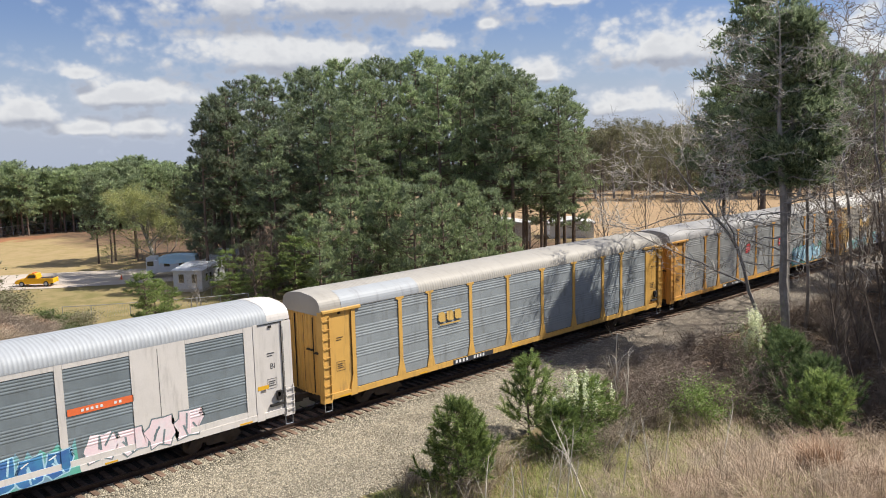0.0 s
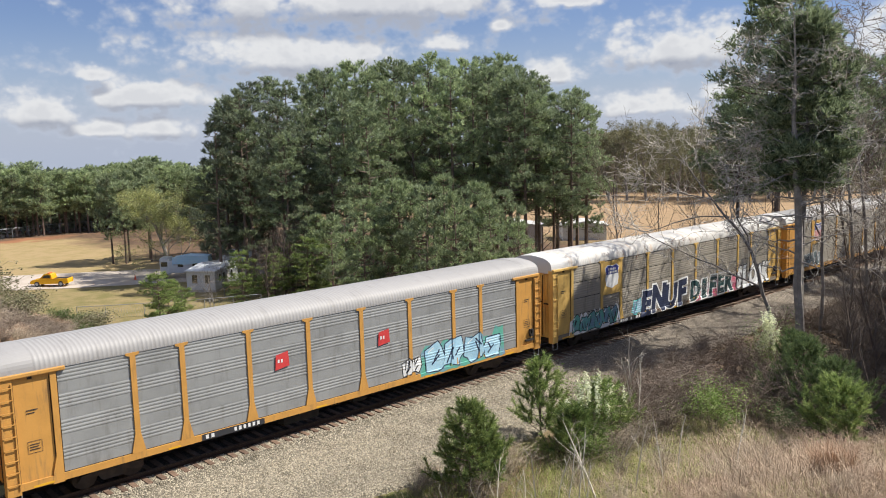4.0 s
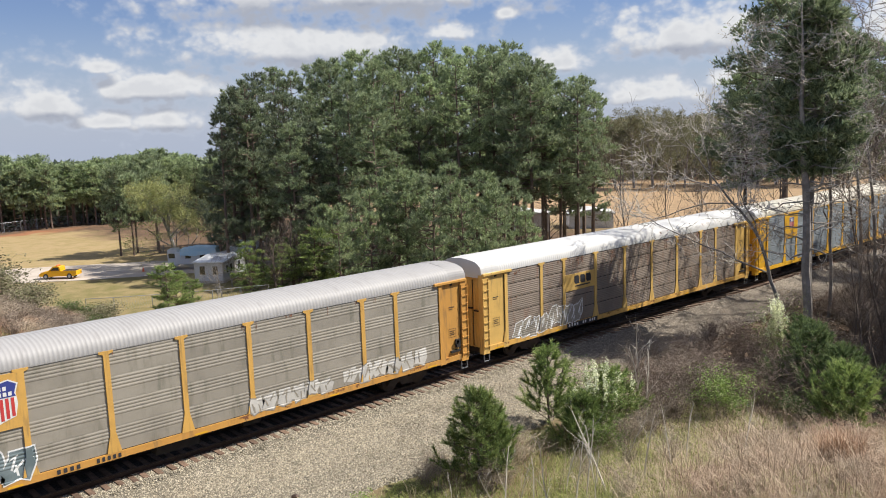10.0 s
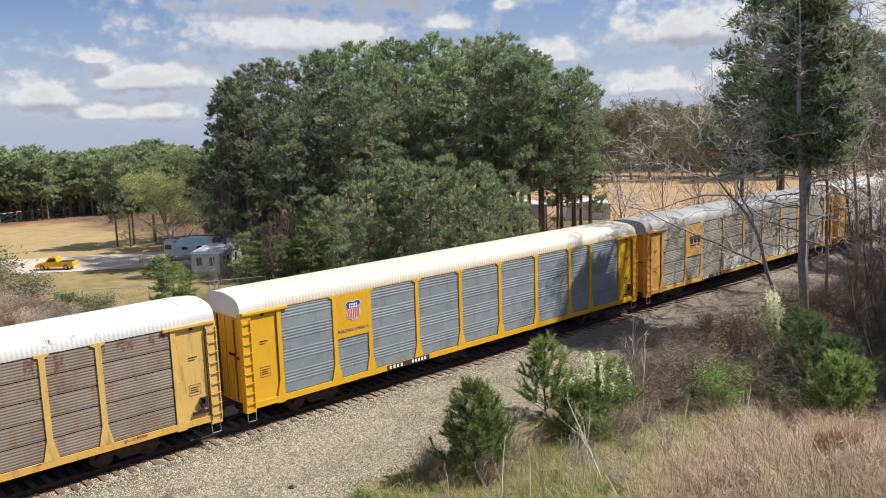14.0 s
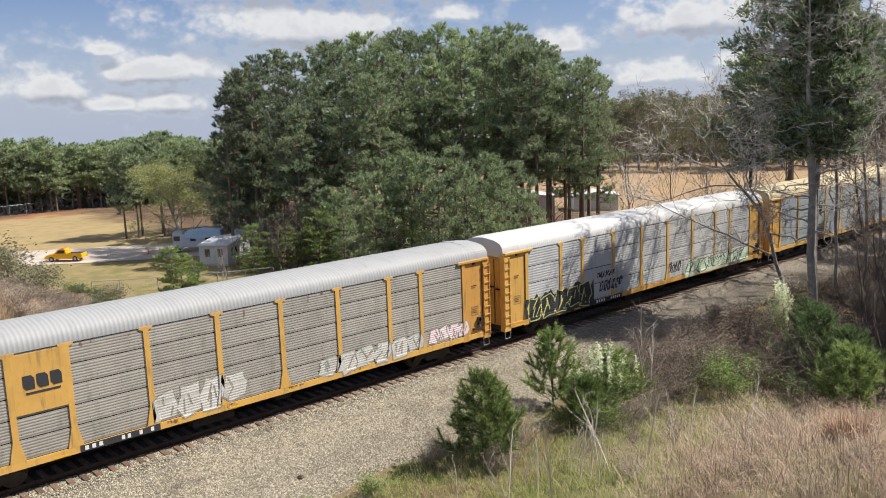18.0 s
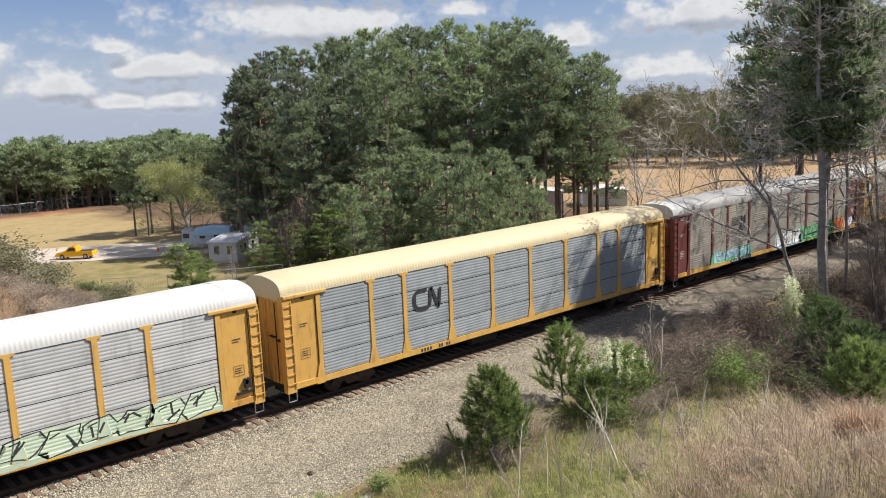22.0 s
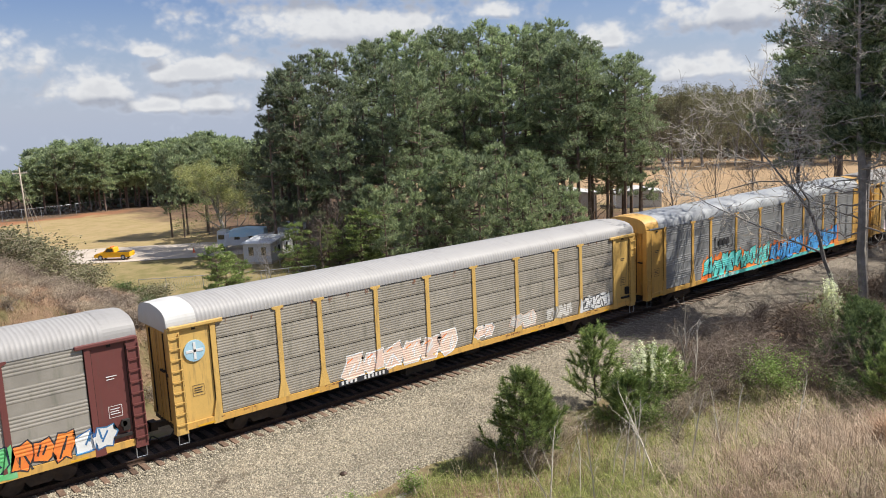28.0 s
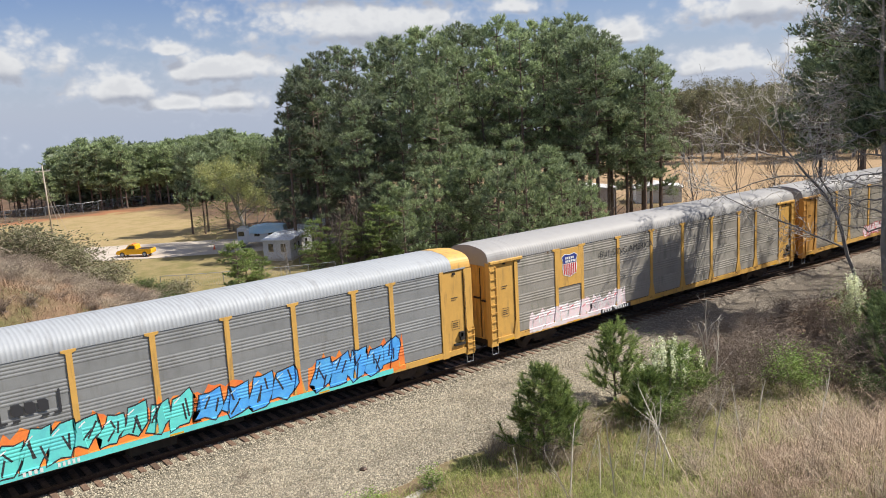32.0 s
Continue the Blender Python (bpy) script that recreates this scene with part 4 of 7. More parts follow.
def sill_number(car, u, w, seed, patch=STENCIL_DARK, ink=STENCIL):
    rnd = random.Random(seed)
    w *= 0.74
    if patch:
        part("number_patch", plane_poly("number_patch", [[(u - w * 0.56, 0.865), (u + w * 0.56, 0.865), (u + w * 0.56, 1.115), (u - w * 0.56, 1.115)]], SIDE + 0.052), patch, car)
    part("number_stencil", plane_poly("number_stencil", bars(u - w / 2, u - w * 0.12, 0.91, 1.07, 4, rnd) + bars(u, u + w / 2, 0.91, 1.07, 6, rnd), SIDE + 0.058), ink, car)["kind"] = "stuff"


def base_car(label, body, ends, posts, panels, roof, roof_front=None, style="even", rows=4, ladders=True, skip=(), high_end=None):
    """One covered car carrier with its parts; the near side faces -y, the leading end -x."""
    car = thing("autorack_railcar", label, "railcar", group="cars of the freight train")
    rnd = random.Random(label)
    part("roof", roof_mesh(12.6), roof, car)
    for s in (-1, 1):
        part("roof_end", roof_end_mesh(s * 12.58, s * 13.74, 0.06), (roof_front or roof) if s < 0 else (high_end or roof), car)
        part("end_door", end_door_mesh(s), ends, car)
    part("eave_rail", stored("eave", lambda: boxes("eave_rail", (-13.4, 13.4, -SIDE - 0.03, -SIDE + 0.05, Z_EAVE - 0.03, Z_EAVE + 0.04), (-13.4, 13.4, SIDE - 0.05, SIDE + 0.03, Z_EAVE - 0.03, Z_EAVE + 0.04))), roof if posts is not BRIGHT else BRIGHT, car)
    part("side_sill", stored("sill", lambda: boxes("side_sill", (-13.5, 13.5, -SIDE - 0.045, -SIDE + 0.12, 0.86, Z_SILL), (-13.5, 13.5, SIDE - 0.12, SIDE + 0.045, 0.86, Z_SILL))), body, car)
    part("far_wall", stored("far", lambda: boxes("far_wall", (-13.4, 13.4, SIDE - 0.06, SIDE, Z_SILL, Z_EAVE))), panels, car)
    part("deck", stored("deck", lambda: boxes("deck", (-13.5, 13.5, -SIDE + 0.05, SIDE - 0.05, 0.95, 1.08), (-13.3, 13.3, -0.35, 0.35, 0.45, 0.95), *[(x, x + 0.12, -1.3, 1.3, 0.68, 0.95) for x in range(-12, 13, 2)], (-2.6, -0.8, -1.1, -0.5, 0.35, 0.9), (1.2, 2.0, -1.0, -0.5, 0.45, 0.9))), BLACK, car)
    # side sheets between the posts
    edges = [-PANEL_END] + POSTS + [PANEL_END]
    hgt = (Z_EAVE - Z_SILL - 0.05) / rows
    SHAPES[car.name] = side_shape(style, rows, Z_SILL + 0.03, hgt, hgt - (0.042 if style == "even" else 0.004), [(u - 0.105, u + 0.105) for u in POSTS], True)
    for i, (a, b) in enumerate(zip(edges, edges[1:])):
        if i in skip:
            continue
        wdt = b - a - 0.06
        for j in range(rows):
            part("side_panel", panel_mesh(style, wdt, hgt - (0.042 if style == "even" else 0.004)), panels, car, at=((a + b) / 2, -SIDE, Z_SILL + 0.03 + j * hgt))
    part("panel_backing", stored("backing", lambda: boxes("panel_backing", (-PANEL_END, PANEL_END, -SIDE + 0.03, -SIDE + 0.05, Z_SILL, Z_EAVE - 0.04))), BLACK, car)
    def bolts():
        verts, faces = [], []
        for a, b in zip(edges, edges[1:]):
            for j in range(rows):
                z = Z_SILL + 0.03 + j * hgt + 0.2 * hgt
                for q in range(int((b - a - 0.3) / 0.40) + 1):
                    x, k = a + 0.2 + 0.40 * q, len(verts)
                    verts += [(x + dx, -SIDE - 0.003, z + dz) for dx, dz in ((-0.018, -0.024), (0.018, -0.024), (0.018, 0.024), (-0.018, 0.024))]
                    faces.append((k, k + 1, k + 2, k + 3))
        return mesh_of("bolting", verts, faces)
    if not skip and rows == 5:
        part("bolting", stored(("bolts", rows), bolts), BOLT_DARK, car)["kind"] = "stuff"
    for u in POSTS:
        part("post", post_mesh(), posts, car, at=(u, 0, 0))
    for s in (-1, 1):
        def corner(s=s):
            lo, hi = sorted((s * (END - 0.02), s * (END - 0.48)))
            return boxes("corner_post", (lo, hi, -SIDE - 0.05, -SIDE + 0.25, 0.74, Z_EAVE - 0.05))
        part("corner_post", stored(("corner", s), corner), ends, car)
        lo, hi = sorted((s * (END - 0.48), s * (PANEL_END + 0.22)))
        part("end_panel", stored(("endp", s), lambda: soft_box("end_panel", lo, hi, -SIDE + 0.02, -SIDE + 0.10, Z_SILL - 0.1, Z_EAVE - 0.08, 0.015)), ends, car)
        part("door_frame", stored(("jamb", s), lambda: prism("door_frame", [(s * 11.86, Z_SILL - 0.3), (s * 12.25, Z_SILL - 0.3), (s * 12.2, Z_SILL + 0.15), (s * 12.07, Z_SILL + 0.7), (s * 12.07, Z_EAVE), (s * 11.86, Z_EAVE)], -SIDE - 0.05, -SIDE + 0.1)), ends, car)
        part("door_gap", stored(("gap", s), lambda: boxes("door_gap", *[(min(a, b), max(a, b), -SIDE - 0.052, -SIDE - 0.046, 1.0, 4.7) for a, b in ((s * 13.30, s * 13.33),)], *[(min(a, b), max(a, b), -SIDE - 0.001, -SIDE + 0.02, 1.05, 4.75) for a, b in ((s * 12.08, s * 12.095), (s * 13.265, s * 13.285))])), BLACK, car)
        if ladders:
            lo, hi = sorted((s * 13.7, s * 11.55))
            part("door_header", stored(("head", s), lambda: soft_box("door_header", lo, hi, -SIDE - 0.11, -SIDE + 0.05, Z_EAVE - 0.13, Z_EAVE + 0.02, 0.03)), ends, car)
            part("ladder", stored(("ladder", s), lambda: ladder_mesh(s, 0.95, 4.7, 9)), ends, car)
        else:
            part("ladder", stored(("short_ladder", s), lambda: ladder_mesh(s, 0.85, 2.1, 4)), ends, car)
        step = stored(("stirrup", s), lambda: tube("stirrup_step", [(s * 13.68, -1.5, 0.75), (s * 13.68, -1.5, 0.36), (s * 13.3, -1.5, 0.36), (s * 13.3, -1.5, 0.75)], 0.022, 5))
        part("stirrup_step", step, GREY_METAL, car)
        cpl = stored(("coupler", s), lambda: boxes("coupler", *[(min(a, b), max(a, b), *r) for a, b, *r in ((s * 13.3, s * 14.05, -0.12, 0.12, 0.76, 0.98), (s * 14.0, s * 14.34, -0.2, 0.2, 0.70, 1.04), (s * 13.2, s * 13.5, -1.35, 1.35, 0.72, 1.0))]))
        part("coupler", cpl, WHEEL_STEEL, car)
        hose = stored(("hose", s), lambda: tube("air_hose", [(s * 13.4, -0.55, 0.75), (s * 13.7, -0.6, 0.45), (s * 14.0, -0.55, 0.35), (s * 14.28, -0.3, 0.55)], 0.03, 5))
        part("air_hose", hose, GUM_RUBBER, car)
        tr = part("truck_frame", stored("truck", truck_frame_mesh), WHEEL_STEEL, car, at=(s * 10.05, 0, 0))
        for a in (-0.88, 0.88):
            WHEELS.append((part("wheelset", wheelset_mesh(), WHEEL_STEEL, tr, at=(a, 0, 0.46)), s * 10.05 + a))
        # data stencils: a thin frame with a few lines, and two lines higher up
        c, ink = s * 12.72, STENCIL_DARK if ends is not MAROON else STENCIL
        note = [[(c + a, z), (c + b, z), (c + b, z + t), (c + a, z + t)] for a, b, z, t in ((-0.24, 0.24, 2.10, 0.016), (-0.24, 0.24, 2.52, 0.016), (-0.18, 0.16, 2.40, 0.03), (-0.18, 0.12, 2.31, 0.03), (-0.18, 0.17, 2.22, 0.03), (-0.2, 0.18, 3.62, 0.035), (-0.2, 0.08, 3.52, 0.03))]
        note += [[(c + a, 2.116), (c + a + 0.014, 2.116), (c + a + 0.014, 2.52), (c + a, 2.52)] for a in (-0.24, 0.226)]
        part("data_stencil", plane_poly("data_stencil", note, SIDE - 0.005), ink, car)["kind"] = "stuff"
        part("door_latch", stored(("latch", s), lambda: boxes("door_latch", (c - 0.07, c + 0.07, -SIDE - 0.03, -SIDE + 0.03, Z_EAVE - 0.24, Z_EAVE - 0.14))), BLACK, car)
        for y, z in ((-1.25, 2.95), (-0.65, 3.05)):
            part("end_handle", stored(("end_handle", s), lambda: boxes("end_handle", (min(s * 13.60, s * 13.70), max(s * 13.60, s * 13.70), 0, 0.42, 0, 0.07))), BLACK, car, at=(0, y, z))
        for y in (-0.72, 0.0, 0.72):
            part("hinge_line", stored(("hinge", s), lambda: boxes("hinge_line", (min(s * 13.60, s * 13.655), max(s * 13.60, s * 13.655), 0, 0.02, 1.1, 4.6))), BLACK, car, at=(0, y, 0))
    # hand brake by the trailing door
    part("brake_gear", stored("brake", lambda: boxes("brake_gear", (12.9, 13.15, -SIDE - 0.12, -SIDE + 0.03, 1.55, 1.95), (12.55, 13.2, -SIDE - 0.09, -SIDE + 0.02, 1.32, 1.42))), BLACK, car)
    part("brake_wheel", stored("brake_wheel", lambda: lathe("brake_wheel", [(0.03, -1.62), (0.10, -1.62), (0.14, -1.61), (0.14, -1.59), (0.03, -1.58)], 14)), BLACK, car, at=(12.95, 0, 1.82))
    for u, ln in ((-12.9, 0.7), (-8.0, 0.5), (-1.2, 0.55), (5.2, 0.5), (11.0, 0.6)):
        part("reflector", stored(("tab", ln), lambda: boxes("reflector", (0, ln, -SIDE - 0.052, -SIDE - 0.044, 0.88, 0.95))), BRIGHT, car, at=(u, 0, 0))
    return car


def rust(car, seed, count, z_top=Z_EAVE - 0.1, drop=(0.25, 0.9), wide=(0.06, 0.4), x0=-11.6, x1=11.6, depth=SIDE + 0.02, on_roof=False):
    """Rust that runs down from seams: ragged drips, joined."""
    rnd = random.Random(seed)
    polys = []
    for i in range(count):
        x, w, d = rnd.uniform(x0, x1), rnd.uniform(*wide), rnd.uniform(*drop)
        n = max(2, int(w / 0.05))
        low = [(x + w * (n - j) / n, z_top - d * rnd.uniform(0.25, 1.0)) for j in range(n + 1)]
        polys.append([(x, z_top), (x + w, z_top)] + low)
    me = plane_poly("rust_streaking", polys, depth)
    if on_roof:
        for v in me.vertices:
            v.co.y = -0.022 - float(np.interp(v.co.z, (4.955, 5.14, 5.36, 5.53), (1.53, 1.515, 1.43, 1.22)))
    part("rust_streaking", me, RUST_STAIN, car, "red-brown rust running down")["kind"] = "stuff"


def white_car():
    """The white car: tall white frame with grey sheets in wide openings."""
    car = base_car("white car carrier with silver roof, grey ribbed sheets and graffiti", WHITE, WHITE, WHITE, GALV_DARK, ROOF_SILVER, WHITE, "bands", 4, False, range(9), WHITE)
    for ch in [c for c in car.children if c.name.split(".")[0] == "post"]:
        bpy.data.objects.remove(ch)
    frame_z = (Z_SILL + 0.25, Z_EAVE - 0.22)
    opens = ((8.75, 11.4), (3.95, 6.45), (1.2, 3.65), (-1.6, 0.9), (-6.4, -3.9), (-9.1, -6.7), (-11.6, -9.4))
    hgt = (frame_z[1] - frame_z[0]) / 4
    for a, b in opens:
        for j in range(4):
            part("side_panel", panel_mesh("bands", b - a, hgt - 0.004), GALV_DARK, car, at=((a + b) / 2, -SIDE, frame_z[0] + j * hgt))
    solids, last = [], -11.86
    for a, b in sorted(opens):
        solids.append((last, a))
        last = b
    solids.append((last, 11.86))
    SHAPES[car.name] = side_shape("bands", 4, frame_z[0], hgt, hgt - 0.004, solids, False)
    for a, b in solids:
        part("post", boxes("post", (a + 0.01, b - 0.01, -SIDE - 0.03, -SIDE + 0.04, Z_SILL, Z_EAVE - 0.03)), WHITE, car)
    for a, b in opens:
        for lo, hi in ((Z_SILL, frame_z[0] - 0.01), (frame_z[1] + 0.01, Z_EAVE - 0.03)):
            part("frame_rail", boxes("frame_rail", (a, b, -SIDE - 0.025, -SIDE + 0.04, lo, hi)), WHITE, car)
    part("door_seam", boxes("door_seam", (7.56, 7.58, -SIDE - 0.034, -SIDE, 1.3, 4.8)), STENCIL_DARK, car)
    part("banner", plane_poly("banner", [[(4.0, 3.0), (6.5, 3.0), (6.5, 3.26), (4.0, 3.26)]], SIDE + 0.03), ORANGE_SIGN, car, "orange-red banner")
    part("banner_lettering", plane_poly("banner_lettering", bars(4.5, 6.1, 3.08, 3.18, 9, random.Random(3)), SIDE + 0.034), STENCIL, car)["kind"] = "stuff"
    letters(car, "BI", 12.78, 2.95, 0.34, STENCIL_DARK, depth=SIDE - 0.014)
    part("data_plate", plane_poly("data_plate", [[(11.95, 2.15), (12.5, 2.15), (12.5, 2.32), (11.95, 2.32)]], SIDE + 0.06), BRIGHT, car)
    spray(car, 4.5, 9.3, 0.95, 2.2, 4, S_PINK, S_SLATE, None, 11, 0.34, 0.1)
    car.scale = (0.965, 1, 1)
    spray(car, -0.8, 4.0, 0.8, 2.1, 5, S_DEEP, S_SKY, S_TEAL, 12, 0.30, 0.2, S_WHITE)
    return car


def train():
    cars = [white_car()]
    c = base_car("car carrier with yellow posts, blue-grey sheets and tan roof", YELLOW, YELLOW, YELLOW, GALV_BLUE, ROOF_TAN, ROOF_TAN, "bands")
    part("roof_patch", stored("roof_patch", lambda: roof_patch(-12.6, -7.9)), ROOF_SILVER, c, "paler blue-grey roof sheets")
    block_mark(c, -5.85, 3.25, 1.7, 0.5, PALE_YELLOW)
    sill_number(c, -4.2, 3.6, 1)
    cars.append(c)
    c = base_car("car carrier with orange-yellow posts, grey sheets and grey roof", ORANGE, ORANGE, ORANGE, GALV_GREY, ROOF_GREY, ROOF_GREY, "bands")
    for u in (-2.8, 2.7):
        part("red_mark", plane_poly("red_mark", [[(u - 0.35, 3.0), (u + 0.35, 3.1), (u + 0.3, 3.75), (u - 0.3, 3.65)]], SIDE + 0.05), RED_PAINT, c)
        part("mark_lines", plane_poly("mark_lines", bars(u - 0.22, u + 0.25, 3.3, 3.45, 3, random.Random(2)), SIDE + 0.056), STENCIL, c)
    sill_number(c, -5.2, 3.4, 2)
    spray(c, 5.2, 10.6, 1.0, 2.5, 4, S_SKY, S_NAVY, S_TEAL, 21, 0.34, 0.1, S_WHITE)
    spray(c, 3.8, 5.0, 1.2, 2.0, 2, S_WHITE, S_BLACK, None, 22)
    cars.append(c)
    c = base_car("car carrier with rust-stained white roof, taupe sheets, shield and graffiti", SILL_GRIME, PALE_YELLOW, PALE_YELLOW, GALV_TAUPE, ROOF_RUSTY, ROOF_WHITE, "even", skip=())
    part("sign_plate", boxes("sign_plate", (POSTS[0], POSTS[1], -SIDE - 0.048, -SIDE, 2.85, Z_EAVE - 0.1)), PALE_YELLOW, c)
    shield(c, (POSTS[0] + POSTS[1]) / 2, 3.95, 1.45, 1.5, True)
    sill_number(c, -6.2, 2.9, 3)
    spray(c, -12.0, -7.6, 0.95, 2.1, 6, S_TEAL, S_BLACK, S_WHITE, 31, 0.30, 0.2, S_WHITE)
    spray(c, -5.9, -5.0, 1.0, 2.1, 1, S_SKY, S_TURQ, None, 35, 0.2)
    word(c, "ENUF", -5.1, 0.5, 0.85, 2.65, S_NAVY, S_WHITE, 32, 0.12)
    m_ = [(1.0 + 6.4 * i / 16, 2.0 + 0.35 * noise.noise((i * 0.7, 0, 3))) for i in range(17)]
    painted("graffiti_ground", [(1.0, 0.9), (7.6, 0.9)] + m_[::-1], 0.002, S_MULTI, c, c)
    word(c, "DIFER", 0.9, 6.6, 0.92, 2.35, S_DARKTEAL, S_WHITE, 33, 0.1)
    word(c, "SLOAK", 7.0, 12.1, 0.9, 2.55, S_WHITE, S_BLACK, 34, 0.14)
    cars.append(c)
    c = base_car("car carrier with grey roof, weathered taupe sheets and striped shield", ORANGE, ORANGE, YELLOW, GALV_TAUPE, ROOF_GREY, ROOF_WHITE, "bands")
    part("sign_plate", boxes("sign_plate", (POSTS[0], POSTS[1], -SIDE - 0.048, -SIDE, 2.95, Z_EAVE - 0.1)), YELLOW, c)
    shield(c, (POSTS[0] + POSTS[1]) / 2 + 0.1, 3.95, 1.5, 1.55)
    sill_number(c, -5.2, 3.2, 4, None, STENCIL_DARK)
    spray(c, -11.2, -7.0, 1.0, 2.35, 4, S_SLATE, S_WHITE, None, 41, 0.34, 0.25, S_WHITE)
    spray(c, 1.2, 5.4, 1.05, 1.85, 6, S_FADED, GALV_TAUPE, None, 42, 0.26)
    spray(c, 6.0, 11.0, 1.05, 2.0, 6, S_FADED, GALV_TAUPE, None, 43, 0.26)
    cars.append(c)
    c = base_car("car carrier with white roof and browned rust-streaked sheets", YELLOW, PALE_YELLOW, PALE_YELLOW, GALV_BROWN, ROOF_WHITE, ROOF_WHITE, "even", 5)
    part("sign_plate", boxes("sign_plate", (POSTS[1] + 0.1, POSTS[2] - 0.1, -SIDE - 0.048, -SIDE, 3.0, 3.95)), PALE_YELLOW, c)
    block_mark(c, (POSTS[1] + POSTS[2]) / 2 + 0.2, 3.35, 1.6, 0.48, STENCIL_DARK)
    sill_number(c, -5.6, 3.4, 5)
    spray(c, -11.4, -8.7, 1.0, 2.1, 4, GALV_TAUPE, S_WHITE, None, 51, 0.22, 0.4)
    spray(c, -8.6, -5.6, 1.1, 2.4, 5, GALV_TAUPE, S_WHITE, None, 52, 0.2, 0.4)
    cars.append(c)
    c = base_car("bright yellow car carrier with cream roof and steel-blue sheets", BRIGHT, BRIGHT, BRIGHT, GALV_STEEL, ROOF_CREAM_PALE, ROOF_WHITE, "bands")
    part("sign_plate", boxes("sign_plate", (POSTS[0], POSTS[1], -SIDE - 0.048, -SIDE, 2.95, Z_EAVE - 0.02)), BRIGHT, c)
    shield(c, (POSTS[0] + POSTS[1]) / 2 + 0.05, 4.15, 0.85, 0.95)
    letters(c, "BUILDING AMERICA", (POSTS[0] + POSTS[1]) / 2, 3.2, 0.19, BLUE_PAINT)
    sill_number(c, -5.0, 3.2, 6)
    cars.append(c)
    c = base_car("car carrier with pale grey roof, taupe sheets and yellow sign plate", YELLOW, ORANGE, YELLOW, GALV_TAUPE_PALE, ROOF_PALE, ROOF_PALE, "even", 5)
    part("sign_plate", boxes("sign_plate", (POSTS[0], POSTS[1], -SIDE - 0.048, -SIDE, 2.75, Z_EAVE - 0.1)), YELLOW, c)
    block_mark(c, (POSTS[0] + POSTS[1]) / 2 + 0.1, 3.6, 1.35, 0.5, STENCIL_DARK)
    sill_number(c, -5.6, 3.6, 7)
    spray(c, -4.3, -0.4, 1.0, 2.4, 4, S_FADED, GALV_TAUPE, None, 71, 0.36, 0.15)
    spray(c, 3.2, 9.2, 0.95, 2.0, 6, S_FADED, GALV_TAUPE, None, 72, 0.30, 0.15, S_TEAL)
    spray(c, 9.6, 12.2, 1.1, 2.0, 4, S_PINK, GALV_TAUPE, None, 73, 0.26, 0.15)
    cars.append(c)
    c = base_car("car carrier with white roof, pale painted sheets and black graffiti", ORANGE, YELLOW, YELLOW, GALV_PALE, ROOF_WHITE, ROOF_WHITE, "even")
    sill_number(c, -4.8, 3.2, 8)
    spray(c, -11.9, -6.4, 0.9, 2.35, 5, S_BLACK, S_LIME, S_BLACK, 81, 0.36, 0.05)
    spray(c, -5.9, -4.2, 2.3, 2.75, 5, S_BLACK, GALV_PALE, None, 82, 0.14)
    spray(c, -5.6, -3.4, 1.45, 2.2, 6, S_BLACK, GALV_PALE, None, 83, 0.12, 0.3)
    spray(c, 1.6, 3.0, 1.4, 2.2, 4, S_BLACK, GALV_PALE, None, 84, 0.12, 0.3)
    spray(c, 3.8, 11.6, 0.95, 2.0, 6, S_MINT, S_BLACK, S_MINT, 85, 0.34, 0.5, S_BLACK)
    cars.append(c)
    c = base_car("car carrier with cream roof, yellow posts and clean pale grey sheets", YELLOW, YELLOW, YELLOW, GALV_BLUE_PALE, ROOF_CREAM, ROOF_CREAM, "even")
    bend = rounded([(-5.85, 3.9), (-6.35, 3.92), (-6.6, 3.72), (-6.6, 3.25), (-6.35, 3.05), (-5.85, 3.05), (-5.68, 3.2), (-5.62, 3.85), (-5.54, 3.88), (-5.18, 3.08), (-5.1, 3.08), (-5.0, 3.9)], 4)
    edge = []
    for k, (a, b) in enumerate(bend):
        p, q = bend[max(0, k - 1)], bend[min(len(bend) - 1, k + 1)]
        d = Vector((q[0] - p[0], q[1] - p[1])).normalized()
        edge.append(((a - d.y * 0.085, b + d.x * 0.085), (a + d.y * 0.085, b - d.x * 0.085)))
    band = [(x, -SIDE - 0.045, z) for pair in edge for x, z in pair]
    part("railway_mark", mesh_of("railway_mark", band, [(2 * k, 2 * k + 1, 2 * k + 3, 2 * k + 2) for k in range(len(edge) - 1)]), STENCIL_DARK, c, "bent black band as railway mark")
    sill_number(c, -5.4, 2.6, 9, None, STENCIL_DARK)
    cars.append(c)
    c = base_car("maroon-framed car carrier with grey roof, taupe sheets and graffiti", YELLOW, MAROON, MAROON, GALV_TAUPE_PALE, ROOF_GREY, ROOF_WHITE, "bands")
    for p in [[(-6.7, 3.5 + 0.12 * i), (-5.6, 3.5 + 0.12 * i), (-5.6, 3.55 + 0.12 * i), (-6.7, 3.55 + 0.12 * i)] for i in range(5)] + bars(-5.5, -4.7, 3.5, 4.05, 2, random.Random(4)):
        part("railway_mark", plane_poly("railway_mark", [p], SIDE + 0.045), STENCIL_DARK, c, "black horizontal-bar railway mark")
    part("mark_lettering", plane_poly("mark_lettering", bars(-5.8, -4.5, 3.2, 3.38, 7, random.Random(5)) + bars(-5.8, -4.5, 2.95, 3.13, 8, random.Random(9)), SIDE + 0.045), STENCIL_DARK, c)
    sill_number(c, -5.4, 3.4, 10)
    spray(c, -9.0, -4.2, 1.1, 1.9, 7, S_SKY, S_TEAL, S_GREEN, 101, 0.3, 0.1)
